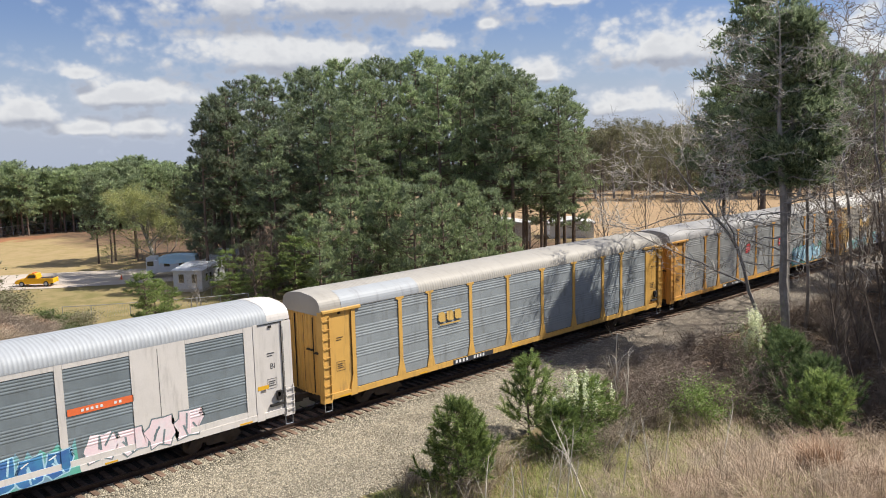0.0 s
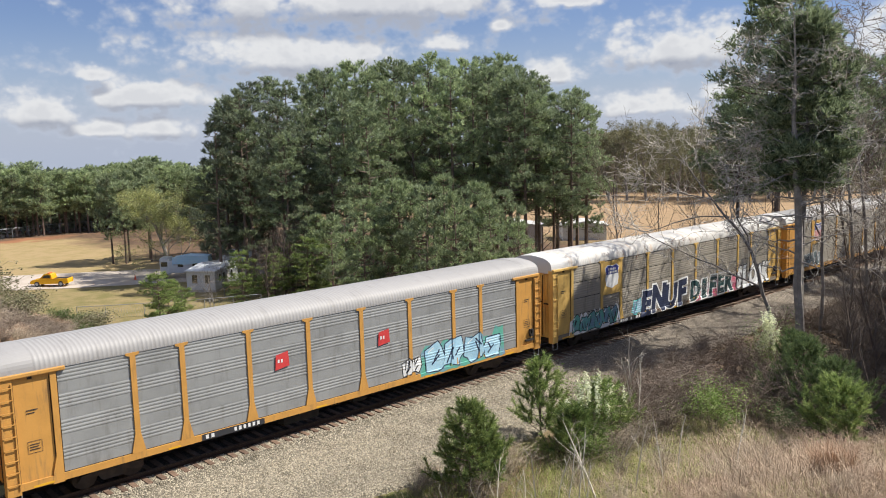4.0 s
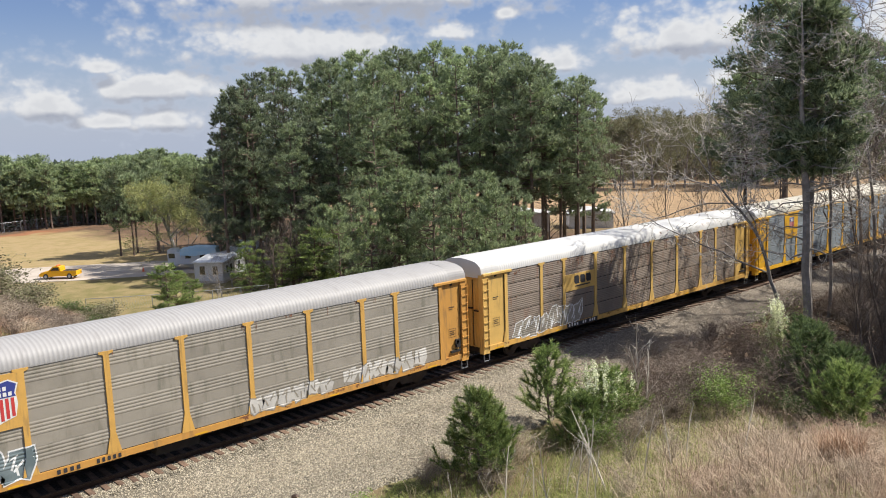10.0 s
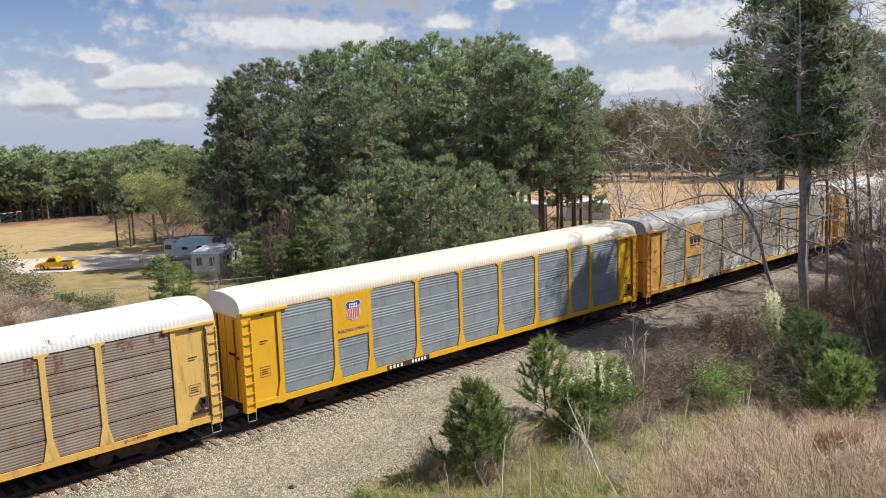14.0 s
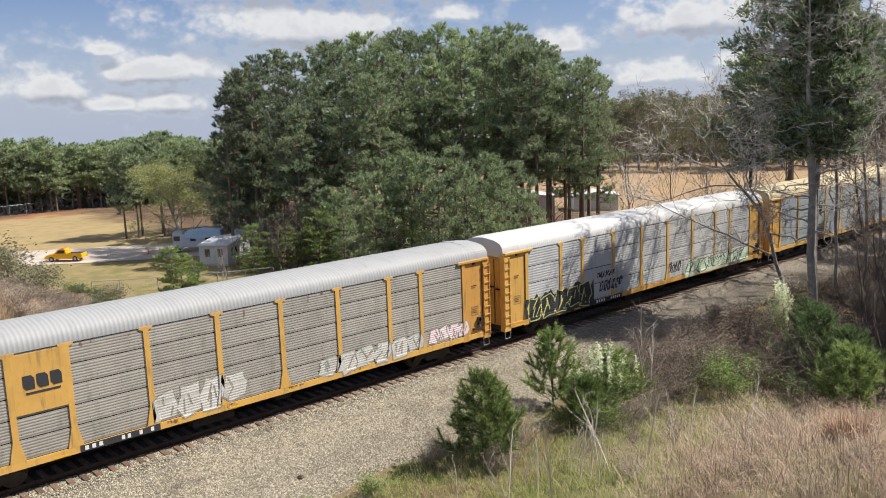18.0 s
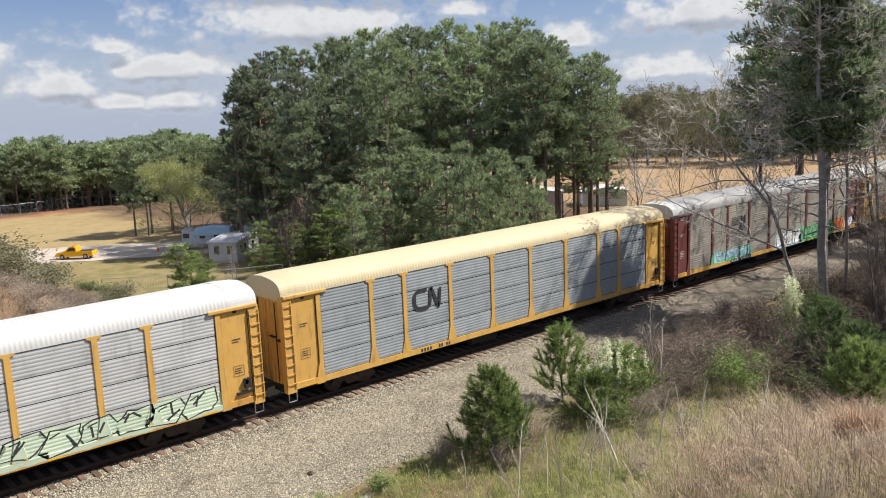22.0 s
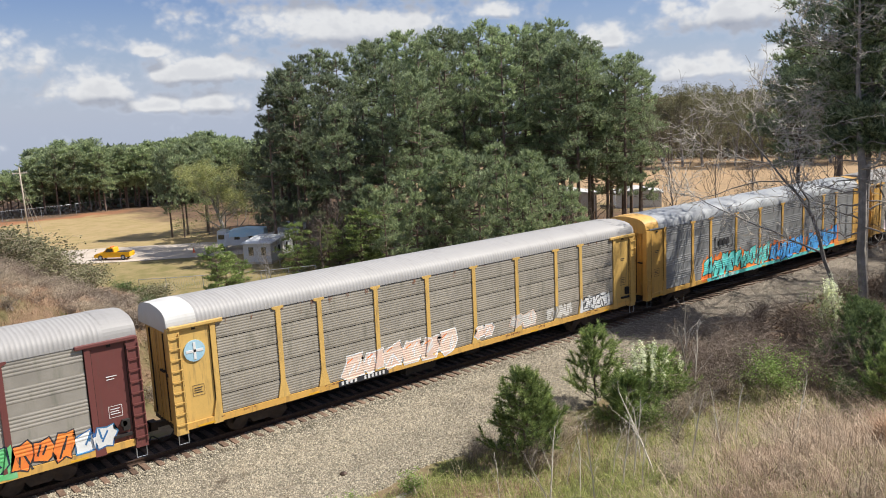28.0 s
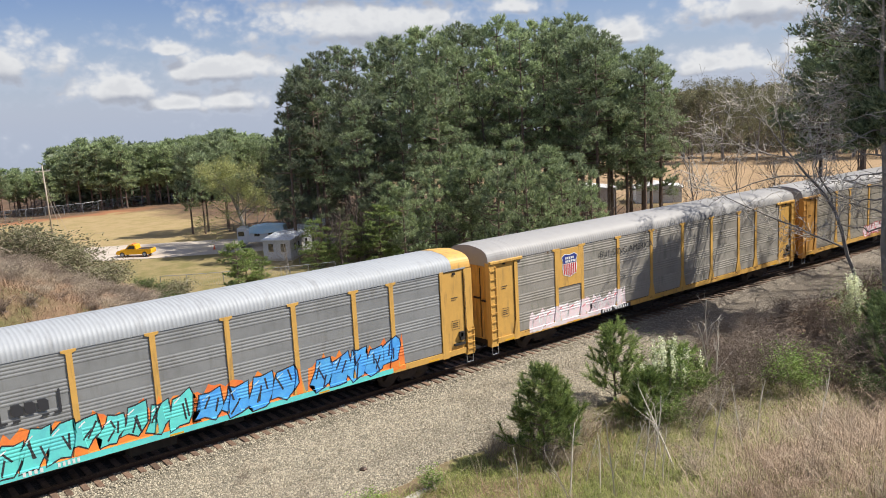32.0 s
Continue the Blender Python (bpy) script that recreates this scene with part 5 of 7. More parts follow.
    spray(c, -0.2, 3.4, 0.9, 2.1, 3, S_WHITE, S_BLACK, S_SKY, 102, 0.36, 0.3)
    spray(c, 3.6, 9.0, 0.95, 2.1, 5, S_GREEN, S_NAVY, S_GREEN, 103, 0.34, 0.4)
    spray(c, 9.2, 11.2, 1.0, 2.1, 3, S_ORANGE, S_BLACK, None, 104)
    spray(c, 11.2, 12.6, 1.1, 1.9, 2, S_WHITE, S_DEEP, None, 105)
    cars.append(c)
    c = base_car("car carrier with pale grey roof, taupe sheets and peach graffiti", YELLOW, PALE_YELLOW, PALE_YELLOW, GALV_TAUPE, ROOF_GREY, ROOF_WHITE, "even", 5)
    em = part("round_emblem", lathe("round_emblem", [(0.02, -SIDE - 0.03), (0.42, -SIDE - 0.03), (0.42, -SIDE + 0.02)], 24), S_SKY, c, "round blue emblem", at=(-12.75, 0, 3.9))
    part("emblem_cross", boxes("emblem_cross", (-0.34, 0.34, -SIDE - 0.045, -SIDE - 0.03, -0.05, 0.05), (-0.05, 0.05, -SIDE - 0.045, -SIDE - 0.03, -0.34, 0.34)), STENCIL, em)
    sill_number(c, -5.2, 3.2, 11)
    spray(c, -6.2, 0.2, 1.0, 2.2, 6, S_PEACH, S_WHITE, None, 111, 0.34, 0.2, S_ORANGE)
    spray(c, 1.4, 2.6, 1.25, 1.9, 2, S_PEACH, S_WHITE, None, 112, 0.3)
    spray(c, 3.8, 5.6, 1.2, 2.0, 2, S_FADED, S_PEACH, None, 113, 0.3)
    spray(c, 6.4, 8.4, 1.2, 2.0, 3, S_FADED, GALV_TAUPE, None, 114, 0.24)
    spray(c, 9.3, 11.3, 1.2, 1.95, 4, S_WHITE, S_BLACK, S_WHITE, 115, 0.24)
    cars.append(c)
    c = base_car("car carrier with flush yellow ends, silver sheets, turquoise and blue graffiti", YELLOW, YELLOW, YELLOW, GALV_SILVER, ROOF_SILVER, YELLOW, "bands", 4, False, (), YELLOW)
    block_mark(c, -5.75, 3.05, 1.25, 0.42, STENCIL_DARK, False)
    part("mark_brackets", plane_poly("mark_brackets", [[(x - 0.04, 2.85), (x + 0.04, 2.85), (x + 0.04, 3.7), (x - 0.04, 3.7)] for x in (-6.7, -4.8)] + [[(x - 0.12, 2.85), (x + 0.12, 2.85), (x + 0.12, 2.93), (x - 0.12, 2.93)] for x in (-6.6, -6.2, -5.3, -4.9)], SIDE + 0.05), STENCIL_DARK, c)
    sill_number(c, -5.3, 2.6, 12, None, STENCIL)
    spray(c, -7.9, -0.2, 1.0, 2.5, 9, S_TURQ, S_BLACK, S_ORANGE, 121, 0.40, 0.35, S_WHITE)
    spray(c, 0.0, 4.2, 0.95, 2.4, 4, S_BLUE, S_BLACK, S_ORANGE, 122, 0.40, 0.3, S_SKY)
    spray(c, 5.0, 9.4, 1.0, 2.5, 5, S_BLUE, S_NAVY, S_ORANGE, 123, 0.38, 0.3, S_SKY)
    part("graffiti_base", plane_poly("graffiti_base", [[(-7.6, 0.87), (9.0, 0.87), (9.0, 1.10), (-7.6, 1.10)]], SIDE + 0.050), S_TURQ, c, "turquoise band along the sill")
    cars.append(c)
    c = base_car("car carrier with grey roof, pale taupe sheets, shield and pink graffiti", YELLOW, YELLOW, YELLOW, GALV_TAUPE_PALE, ROOF_GREY, ROOF_GREY, "bands")
    part("sign_plate", boxes("sign_plate", (POSTS[0], POSTS[1], -SIDE - 0.048, -SIDE, 2.9, Z_EAVE - 0.1)), YELLOW, c)
    shield(c, (POSTS[0] + POSTS[1]) / 2, 4.0, 1.2, 1.3)
    letters(c, "BUILDING AMERICA", -3.6, 4.0, 0.5, STENCIL_DARK)
    sill_number(c, -4.6, 3.0, 13)
    spray(c, -10.9, -4.0, 0.95, 2.0, 8, S_PINK, S_WHITE, S_PINK, 131, 0.3, 0.2, S_RED)
    cars.append(c)
    c = base_car("car carrier with grey roof, taupe sheets and orange-yellow ends", YELLOW, ORANGE, YELLOW, GALV_TAUPE, ROOF_GREY, ROOF_GREY, "even", 5)
    spray(c, -5.0, 4.0, 1.0, 2.0, 7, S_PINK, S_RED, None, 141, 0.3)
    cars.append(c)
    cars.append(base_car("car carrier with white roof and weathered grey sheets", YELLOW, YELLOW, YELLOW, GALV_GREY, ROOF_WHITE, ROOF_WHITE, "bands"))
    rust(cars[5], 5, 26)
    rust(cars[5], 15, 14, Z_SILL + 2.3, (0.1, 0.35), (0.04, 0.12))
    rust(cars[3], 6, 22, Z_EAVE - 0.06, (0.1, 0.45), (0.04, 0.2))
    for k, x_, n_ in ((3, -9.0, 14), (3, -2.5, 16), (3, 0.5, 16), (3, 5.5, 14), (3, 9.0, 10), (5, 2.0, 8), (5, 7.0, 8), (9, 4.0, 5)):
        rust(cars[k], 70 + k + n_, n_, 5.40, (0.12, 0.40), (0.03, 0.16), x_, x_ + 2.6, SIDE, True)
    rust(cars[4], 7, 16, Z_EAVE - 0.05, (0.1, 0.5), (0.03, 0.12))
    rust(cars[7], 8, 14, Z_EAVE - 0.05, (0.1, 0.6), (0.04, 0.16))
    rust(cars[11], 9, 18, Z_EAVE - 0.05, (0.1, 0.6), (0.04, 0.2))
    rust(cars[13], 10, 14, Z_EAVE - 0.05, (0.1, 0.5), (0.04, 0.14))
    for k in (3, 4, 5, 7, 11, 13, 14):
        rust(cars[k], 30 + k, 12, Z_SILL - 0.01, (0.08, 0.22), (0.1, 0.7), -12.5, 12.5, SIDE + 0.049)
    return cars


def roof_patch(x0, x1):
    verts = [(x, y - 0.012 if z < 5.3 else y, z + 0.02) for x in (x0, x1) for y, z in ROOF_LINE[:9]]
    return mesh_of("roof_patch", verts, [(i, 9 + i, 10 + i, 1 + i) for i in range(8)])


SILL_GRIME = paint("grimy_brown_grey_paint", (0.21, 0.175, 0.13), 0.7, 0.5, 0.5)
ROOF_PALE = roofing("pale_grey_roof_sheet", (0.315, 0.315, 0.31), GRIME, 0.2, 0.0)
ROOF_CREAM_PALE = roofing("pale_cream_roof_sheet", (0.57, 0.535, 0.45), GRIME, 0.15, 0.0)
GALV_TAUPE_PALE = sheet("pale_weathered_taupe_sheet", (0.335, 0.31, 0.27), (0.14, 0.15, 0.11), 0.5)
GALV_BLUE_PALE = sheet("clean_pale_blue_grey_sheet", (0.30, 0.325, 0.335), GRIME, 0.2)
GALV_STEEL = sheet("steel_blue_grey_sheet", (0.235, 0.265, 0.285), GRIME, 0.3)
GALV_SILVER = sheet("silver_grey_sheet", (0.27, 0.275, 0.275), GRIME, 0.3, 0.25)
CARS = train()


TRAIN_AT = ((0, 6.0), (9, -89.0), (18, -184.1), (24, -247.7), (32, -332.3))


def motions():
    """The train rolls past at a steady pace towards -x; its wheels turn while they are near."""
    for k, car in enumerate(CARS):
        walk(car, [(t, pose(s + PITCH * k, TRACK_Y, 0)) for t, s in TRAIN_AT])
    pace = 10.57
    for i, (wheel, u) in enumerate(WHEELS):
        at = wheel.location.copy()
        start = 6.0 + PITCH * (i // 4) + u
        t0, t1 = max(0.0, (start - 62.0) / pace), min(32.0, (start + 2.0) / pace)
        times, t = [0.0], max(0.0, t0)
        while t < t1:
            if t > times[-1] + 0.01:
                times.append(t)
            t += 0.06
        if times[-1] < 31.99:
            times.append(32.0)
        turn = lambda t_: -math.degrees(min(max(t_ - t0, 0.0), max(t1 - t0, 0.0)) * pace / 0.46)
        walk(wheel, [(t_, pose(at.x, at.y, at.z, 0, turn(t_) if t_ < 31.99 or t1 > 31.9 else turn(times[-2]), 0)) for t_ in times])

# ---- plants ----
def unit(v):
    return v / np.maximum(np.linalg.norm(v, axis=-1, keepdims=True), 1e-9)


def tufts(centres, ways, count, length, width, spread, rg):
    """Needle bundles: at each centre, slim triangles that fan round a direction."""
    n = len(centres)
    d = unit(ways[:, None] + rg.normal(0, spread, (n, count, 3)))
    side = unit(np.cross(d, rg.normal(0, 1, (n, count, 3))))
    ln = length * rg.uniform(0.65, 1.2, (n, count, 1))
    base = centres[:, None] + d * ln * 0.02
    return np.stack((base - side * width / 2, base + side * width / 2, base + d * ln), 2).reshape(-1, 3, 3)


def leaves(centres, size, rg, flat=0.4):
    """Loose leaves: one kite-like pair of triangles at each centre."""
    n = len(centres)
    a = unit(rg.normal(0, 1, (n, 3)) * (1, 1, flat))
    b = unit(np.cross(a, rg.normal(0, 1, (n, 3))))
    s = size * rg.uniform(0.6, 1.3, (n, 1))
    p0, p1, p2, p3 = centres - a * s, centres + b * s * 0.45, centres + a * s, centres - b * s * 0.45
    return np.concatenate((np.stack((p0, p1, p2), 1), np.stack((p0, p2, p3), 1)))


def pine(seed, h, base, radius, limbs=60, clumps=5, brushes=5, blades=6, length=0.5, width=0.06, puff=0.45, girth=1.0, point=0.45):
    """Meshes of a tall pine: bare pole with dead stubs, crooked limbs, and at the end of each side branch a puff of needle brushes, with gaps between."""
    rg = np.random.default_rng(seed)
    bend = rg.uniform(-0.02, 0.02, 2)
    pole = [(bend[0] * z * z / h, bend[1] * z * z / h, z) for z in np.linspace(-0.4, h * 0.97, 8)]
    r0 = (0.011 * h + 0.04) * girth
    verts, faces = tube_data(pole, [r0 * (1 - 0.9 * i / 7) for i in range(8)], 7)
    cs, ws = [], []
    rings = max(3, limbs // 5)
    for i in range(limbs):
        f = min(0.99, ((i % rings) + rg.uniform(0.0, 0.85)) / rings)
        z = h * (base + (1 - base) * f * 0.98)
        reach = radius * (1 - f) ** point * min(1.0, 0.5 + 2.4 * f) * rg.uniform(0.5, 1.15) + 0.3
        t = rg.uniform(0, 2 * math.pi)
        out = np.array([math.cos(t), math.sin(t), 0.0])
        across = np.array([-math.sin(t), math.cos(t), 0.0])
        lift = rg.uniform(-0.15, 0.35) + 0.6 * f
        o = np.array([bend[0] * z * z / h, bend[1] * z * z / h, z])
        tip = o + out * reach + np.array([0, 0, reach * lift * 0.7])
        mid = o + out * reach * 0.5 + np.array([0, 0, reach * lift * 0.15]) + across * rg.normal(0, 0.08) * reach
        tube_data([o, mid, tip], [0.05 + 0.012 * reach, 0.035 + 0.006 * reach, 0.012], 4, verts, faces)
        count = max(2, int(round(clumps * (0.4 + 0.6 * reach / radius))))
        for k in range(count):
            g = 1.0 if k == 0 else rg.uniform(0.42, 0.98)
            stem = mid + (tip - mid) * (2 * g - 1) if g > 0.5 else o + (mid - o) * 2 * g
            fork = across * (rg.choice((-1, 1)) * rg.uniform(0.25, 0.6)) + out * rg.uniform(0.1, 0.5) + np.array([0, 0, rg.uniform(0.05, 0.45)])
            c = stem if k == 0 else stem + fork * min(reach, 3.4) * rg.uniform(0.35, 0.75) * (1.15 - 0.5 * g)
            if k:
                tube_data([stem, c], [0.022, 0.009], 3, verts, faces)
            m = max(2, int(brushes * rg.uniform(0.6, 1.3)))
            off = rg.normal(0, 1, (m, 3)) * np.array([1.0, 1.0, 0.6]) * puff
            cs.append(c + off)
            ws.append(unit(out * 0.35 + off / puff * 0.55 + np.array([0, 0, 0.95]) + rg.normal(0, 0.2, (m, 3))))
    top = np.array([[bend[0] * h, bend[1] * h, h * 0.97]])
    cs.append(top + rg.normal(0, 0.3, (8, 3)))
    ws.append(np.tile(np.array([0, 0, 1.0]), (8, 1)))
    for i in range(12):
        z = h * rg.uniform(0.45 * base, base + 0.12)
        t = rg.uniform(0, 6.28)
        d = np.array([math.cos(t), math.sin(t), rg.uniform(-0.2, 0.3)]) * rg.uniform(0.6, 2.4)
        tube_data([(0, 0, z), tuple(np.array([0, 0, z]) + d)], [0.035, 0.008], 3, verts, faces)
    cs, ws = np.concatenate(cs), np.concatenate(ws)
    # each brush: three short rings of needles along its twig
    c3 = np.concatenate([cs + ws * length * k for k in (-0.35, 0.05, 0.42)])
    w3 = np.tile(ws, (3, 1))
    return mesh_of("trunk", verts, faces), tri_mesh("crown", tufts(c3, w3, blades, length, width, 0.46, rg))


def branching(seed, h, r0, depth=5, spread=0.55, lean=(0, 0), start=0.3, kids=(3, 5), shrink=0.62, sides=6, up=0.25, first=None, droop=0.0, thin=1.0, least=0.006, wild=0.2):
    """A bare tree: trunk and limbs in one mesh, fine twigs in another; also gives the twig ends."""
    rg = random.Random(seed)
    tv, tf, wv, wf, ends = [], [], [], [], []

    def grow(p, d, ln, r, level):
        pts, rad, n = [p], [r], 5 if level == 0 else 3 if wild < 0.25 else 5
        q, way_ = p, d
        for i in range(n):
            way_ = (way_ + Vector((rg.gauss(0, 1), rg.gauss(0, 1), rg.gauss(0, 1))) * (0.07 if level == 0 else wild) + Vector((0, 0, up * 0.12 if level < 3 else -droop))).normalized()
            q = q + way_ * ln / n
            pts.append(q)
            rad.append(r * (1 - (0.62 if level == 0 else 0.72) * (i + 1) / n))
        if level <= 2:
            tube_data(pts, rad, sides if level == 0 else 4, tv, tf)
        else:
            tube_data(pts, rad, 3, wv, wf)
        if level >= depth:
            ends.append(pts[-1])
            ends.append(pts[-2])
            return
        count = (first or 12) if level == 0 else rg.randint(*kids)
        for c in range(count):
            f = start + (1 - start) * (c + rg.random()) / count if level == 0 else rg.uniform(0.3, 1.0)
            i = min(n - 1, int(f * n))
            o = pts[i].lerp(pts[i + 1], f * n - i)
            axis = (pts[i + 1] - pts[i]).normalized()
            side = axis.orthogonal().normalized()
            side.rotate(Matrix.Rotation(rg.uniform(0, 6.283), 3, axis))
            nd = (axis * (1 - spread) + side * spread * rg.uniform(0.8, 1.5) + Vector((0, 0, up * 0.5))).normalized()
            ratio = shrink * rg.uniform(0.7, 1.1) * ((1.05 - 0.6 * f) if level == 0 else 1.0)
            here = r * (1 - 0.62 * f)
            grow(o, nd, ln * ratio, max(least, here * rg.uniform(0.35, 0.6) * (thin if level == 0 else 1.0)), level + 1)

    grow(Vector((0, 0, -0.3)), Vector((lean[0], lean[1], 1)).normalized(), h, r0, 0)
    return mesh_of("trunk", tv, tf), mesh_of("twigwork", wv, wf), np.array([tuple(e) for e in ends])


def place_tree(name, label, meshes, mats, at, turn, size=1.0, group="", category="tree", names=("trunk", "crown")):
    t = thing(name, label, category, at, turn, group)
    t.scale = (size, size, size)
    for nm, me, ma in zip(names, meshes, mats):
        o = part(nm, me, ma, t)
        if nm in ("twigwork", "branchwork"):
            tagged(o, kind="stuff")
    return t


# the stand of tall pines beyond the train; the outline of its top against the heading
TOPS = ((26.5, 0.012), (27.6, 0.034), (30.4, 0.079), (32.9, 0.081), (35.7, 0.087), (38.9, 0.091), (43.8, 0.092), (46.3, 0.090), (48.7, 0.074), (51.3, 0.046), (52.6, 0.013), (53.4, -0.01))
rnd = random.Random(42)
TALL = [pine(100 + i, 30.0, (0.16, 0.26, 0.40, 0.22, 0.34)[i], 5.2, 60, 7, 4, 7, 0.50, 0.085, 0.26) for i in range(5)]
BUSHY = [pine(120 + i, 14.0, 0.06, 3.2, 50, 7, 3, 7, 0.44, 0.065, 0.20) for i in range(3)]


def stand(headings, reach, low=0.0, drop=0.0):
    for a in headings:
        r = rnd.uniform(*reach)
        x, y = r * math.sin(radians(a)), r * math.cos(radians(a))
        slope = np.interp(a, [t[0] for t in TOPS], [t[1] for t in TOPS])
        z0 = land(x, y)
        h = EYE[2] + r * (slope - drop - rnd.uniform(0.0, low)) - z0
        k = (1, 3, 4)[rnd.randrange(3)] if a > 45 else rnd.randrange(5)
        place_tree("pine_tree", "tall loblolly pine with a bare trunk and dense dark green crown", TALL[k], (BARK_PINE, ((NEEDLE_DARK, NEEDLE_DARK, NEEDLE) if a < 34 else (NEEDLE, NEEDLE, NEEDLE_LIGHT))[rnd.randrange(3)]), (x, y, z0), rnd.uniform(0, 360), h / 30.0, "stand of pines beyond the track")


stand([28.9 + 1.18 * i + rnd.uniform(-0.25, 0.25) for i in range(20)], (124, 140), 0.016, -0.004)
stand([29.8 + 1.9 * i + rnd.uniform(-0.5, 0.5) for i in range(11)], (112, 122), 0.03, 0.012)
stand([29.0 + 2.2 * i + rnd.uniform(-0.5, 0.5) for i in range(10)], (142, 156), 0.02, 0.004)
stand([30.5 + 1.5 * i + rnd.uniform(-0.5, 0.5) for i in range(9)], (108, 122), 0.05, 0.04)
stand([45.4 + 0.95 * i + rnd.uniform(-0.3, 0.3) for i in range(8)], (113, 126), 0.03, 0.004)
stand([51.6, 52.2], (118, 128), 0.004, -0.012)
stand([27.4, 28.0, 28.5, 29.1], (116, 126), 0.006, -0.004)
# smaller bushy pines in front of it
for i in range(17):
    a = 33.2 + 0.92 * i + rnd.uniform(-0.5, 0.5)
    r = rnd.uniform(86, 106)
    x, y = r * math.sin(radians(a)), r * math.cos(radians(a))
    h = 11.0 + 3.5 * math.exp(-((a - 41.5) / 4.5) ** 2) + rnd.uniform(-1.5, 1.5)
    place_tree("pine_tree", "bushy mid-sized pine with blue-green needles down to the ground", BUSHY[i % 3], (BARK_PINE, (NEEDLE_LIGHT, NEEDLE)[i % 3 == 0]), (x, y, land(x, y)), rnd.uniform(0, 360), h / 14.0, "bushy pines beyond the track")
for i in range(27):
    a, r = (26.6 + 0.33 * i if i < 15 else 24.6 + 0.42 * (i - 15)) + rnd.uniform(-0.2, 0.2), rnd.uniform(120, 160) if i < 15 else rnd.uniform(166, 192)
    x, y = r * math.sin(radians(a)), r * math.cos(radians(a))
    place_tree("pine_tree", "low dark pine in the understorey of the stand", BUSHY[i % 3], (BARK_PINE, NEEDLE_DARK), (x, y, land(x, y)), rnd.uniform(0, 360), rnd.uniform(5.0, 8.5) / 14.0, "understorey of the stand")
THICKET = [branching(60 + i, 8.0, 0.12, 4, 0.55, start=0.1, kids=(3, 4), first=14)[:2] for i in range(2)]
# small green pines by the house and along the far slope
for x, y, h in ((35.6, 82.5, 6.3), (37.0, 83.6, 5.4), (38.6, 83.2, 4.2), (52.5, 88.0, 6.0), (56.0, 86.0, 7.5), (60.0, 84.0, 8.0), (51.0, 93.0, 6.0), (34.6, 80.0, 3.0), (57.5, 92.0, 7.0), (62.0, 90.0, 8.0), (48.5, 88.5, 4.0)):
    place_tree("pine_tree", "small bright green pine on the far slope", BUSHY[int(x) % 3], (BARK_PINE, NEEDLE_NEAR), (x, y, land(x, y)), rnd.uniform(0, 360), h / 14.0, "small pines by the house").scale *= Vector((1.7, 1.7, 1.0))

for x, y, s in ((50.5, 97.0, 0.55), (53.0, 97.5, 0.7), (56.0, 98.0, 0.75), (58.5, 95.0, 0.8), (40.5, 88.0, 0.5), (43.0, 86.0, 0.45), (45.5, 90.0, 0.6), (60.5, 97.0, 0.9), (62.5, 93.0, 0.9)):
    place_tree("bare_tree", "small tangled leafless tree beside the mobile home", THICKET[int(x) % 2], (BARK_GREY, TWIG), (x, y, land(x, y)), 31 * x, s, "bare trees by the mobile home", names=("trunk", "twigwork"))
# wood at the back of the field
FAR_PINES = [pine(140 + i, 18.0, (0.38, 0.3, 0.42, 0.34)[i], 3.2, 50, 5, 3, 5, 0.62, 0.12, 0.42) for i in range(4)]
for i in range(120):
    a = 7.5 + 23.0 * (i % 60) / 60 + rnd.uniform(-0.35, 0.35)
    r = (205, 216)[i // 60] + rnd.uniform(-3, 4)
    x, y = r * math.sin(radians(a)), r * math.cos(radians(a))
    h = 13.4 + 0.9 * math.sin(a * 0.9) + rnd.uniform(-1.3, 1.3) + (0.8 if i > 59 else 0)
    h *= 0.70 if a < 12.6 else 1.0
    place_tree("pine_tree", "pine at a wood edge with bare trunk and narrow crown", FAR_PINES[i % 4], (BARK_PINE, (NEEDLE, NEEDLE_LIGHT, NEEDLE_LIGHT)[i % 3]), (x, y, land(x, y)), rnd.uniform(0, 360), h / 18.0, "wood at the back of the field").scale *= Vector((1.25, 1.25, 1.0))
# three slim pines on the field's edge, with a long shadow
for x, y, h in ((52.0, 137.5, 14.5), (53.6, 136.0, 13.5), (55.2, 138.5, 15.0), (57.5, 135.0, 14.0), (59.0, 139.0, 15.5)):
    place_tree("pine_tree", "slim pine with a bare trunk at the field's edge", FAR_PINES[int(y) % 4], (BARK_PINE, NEEDLE), (x, y, land(x, y)), rnd.uniform(0, 360), h / 18.0, "slim pines on the field")

# the yellow-green tree by the road
b, t, e = branching(12, 6.6, 0.17, 4, 0.46, start=0.10, kids=(3, 4), first=18, up=0.5)
rg = np.random.default_rng(3)
lv = leaves(np.repeat(e, 14, 0) + rg.normal(0, 0.17, (14 * len(e), 3)), 0.055, rg)
place_tree("budding_tree", "round broad tree in pale yellow-green spring leaf by the road", (b, t, tri_mesh("crown", lv)), (BARK_GREY, TWIG, SPRING), (54.2, 120.6, land(54.2, 120.6)), 0, 1.32, names=("trunk", "twigwork", "crown")).scale = (2.1, 2.1, 1.5)

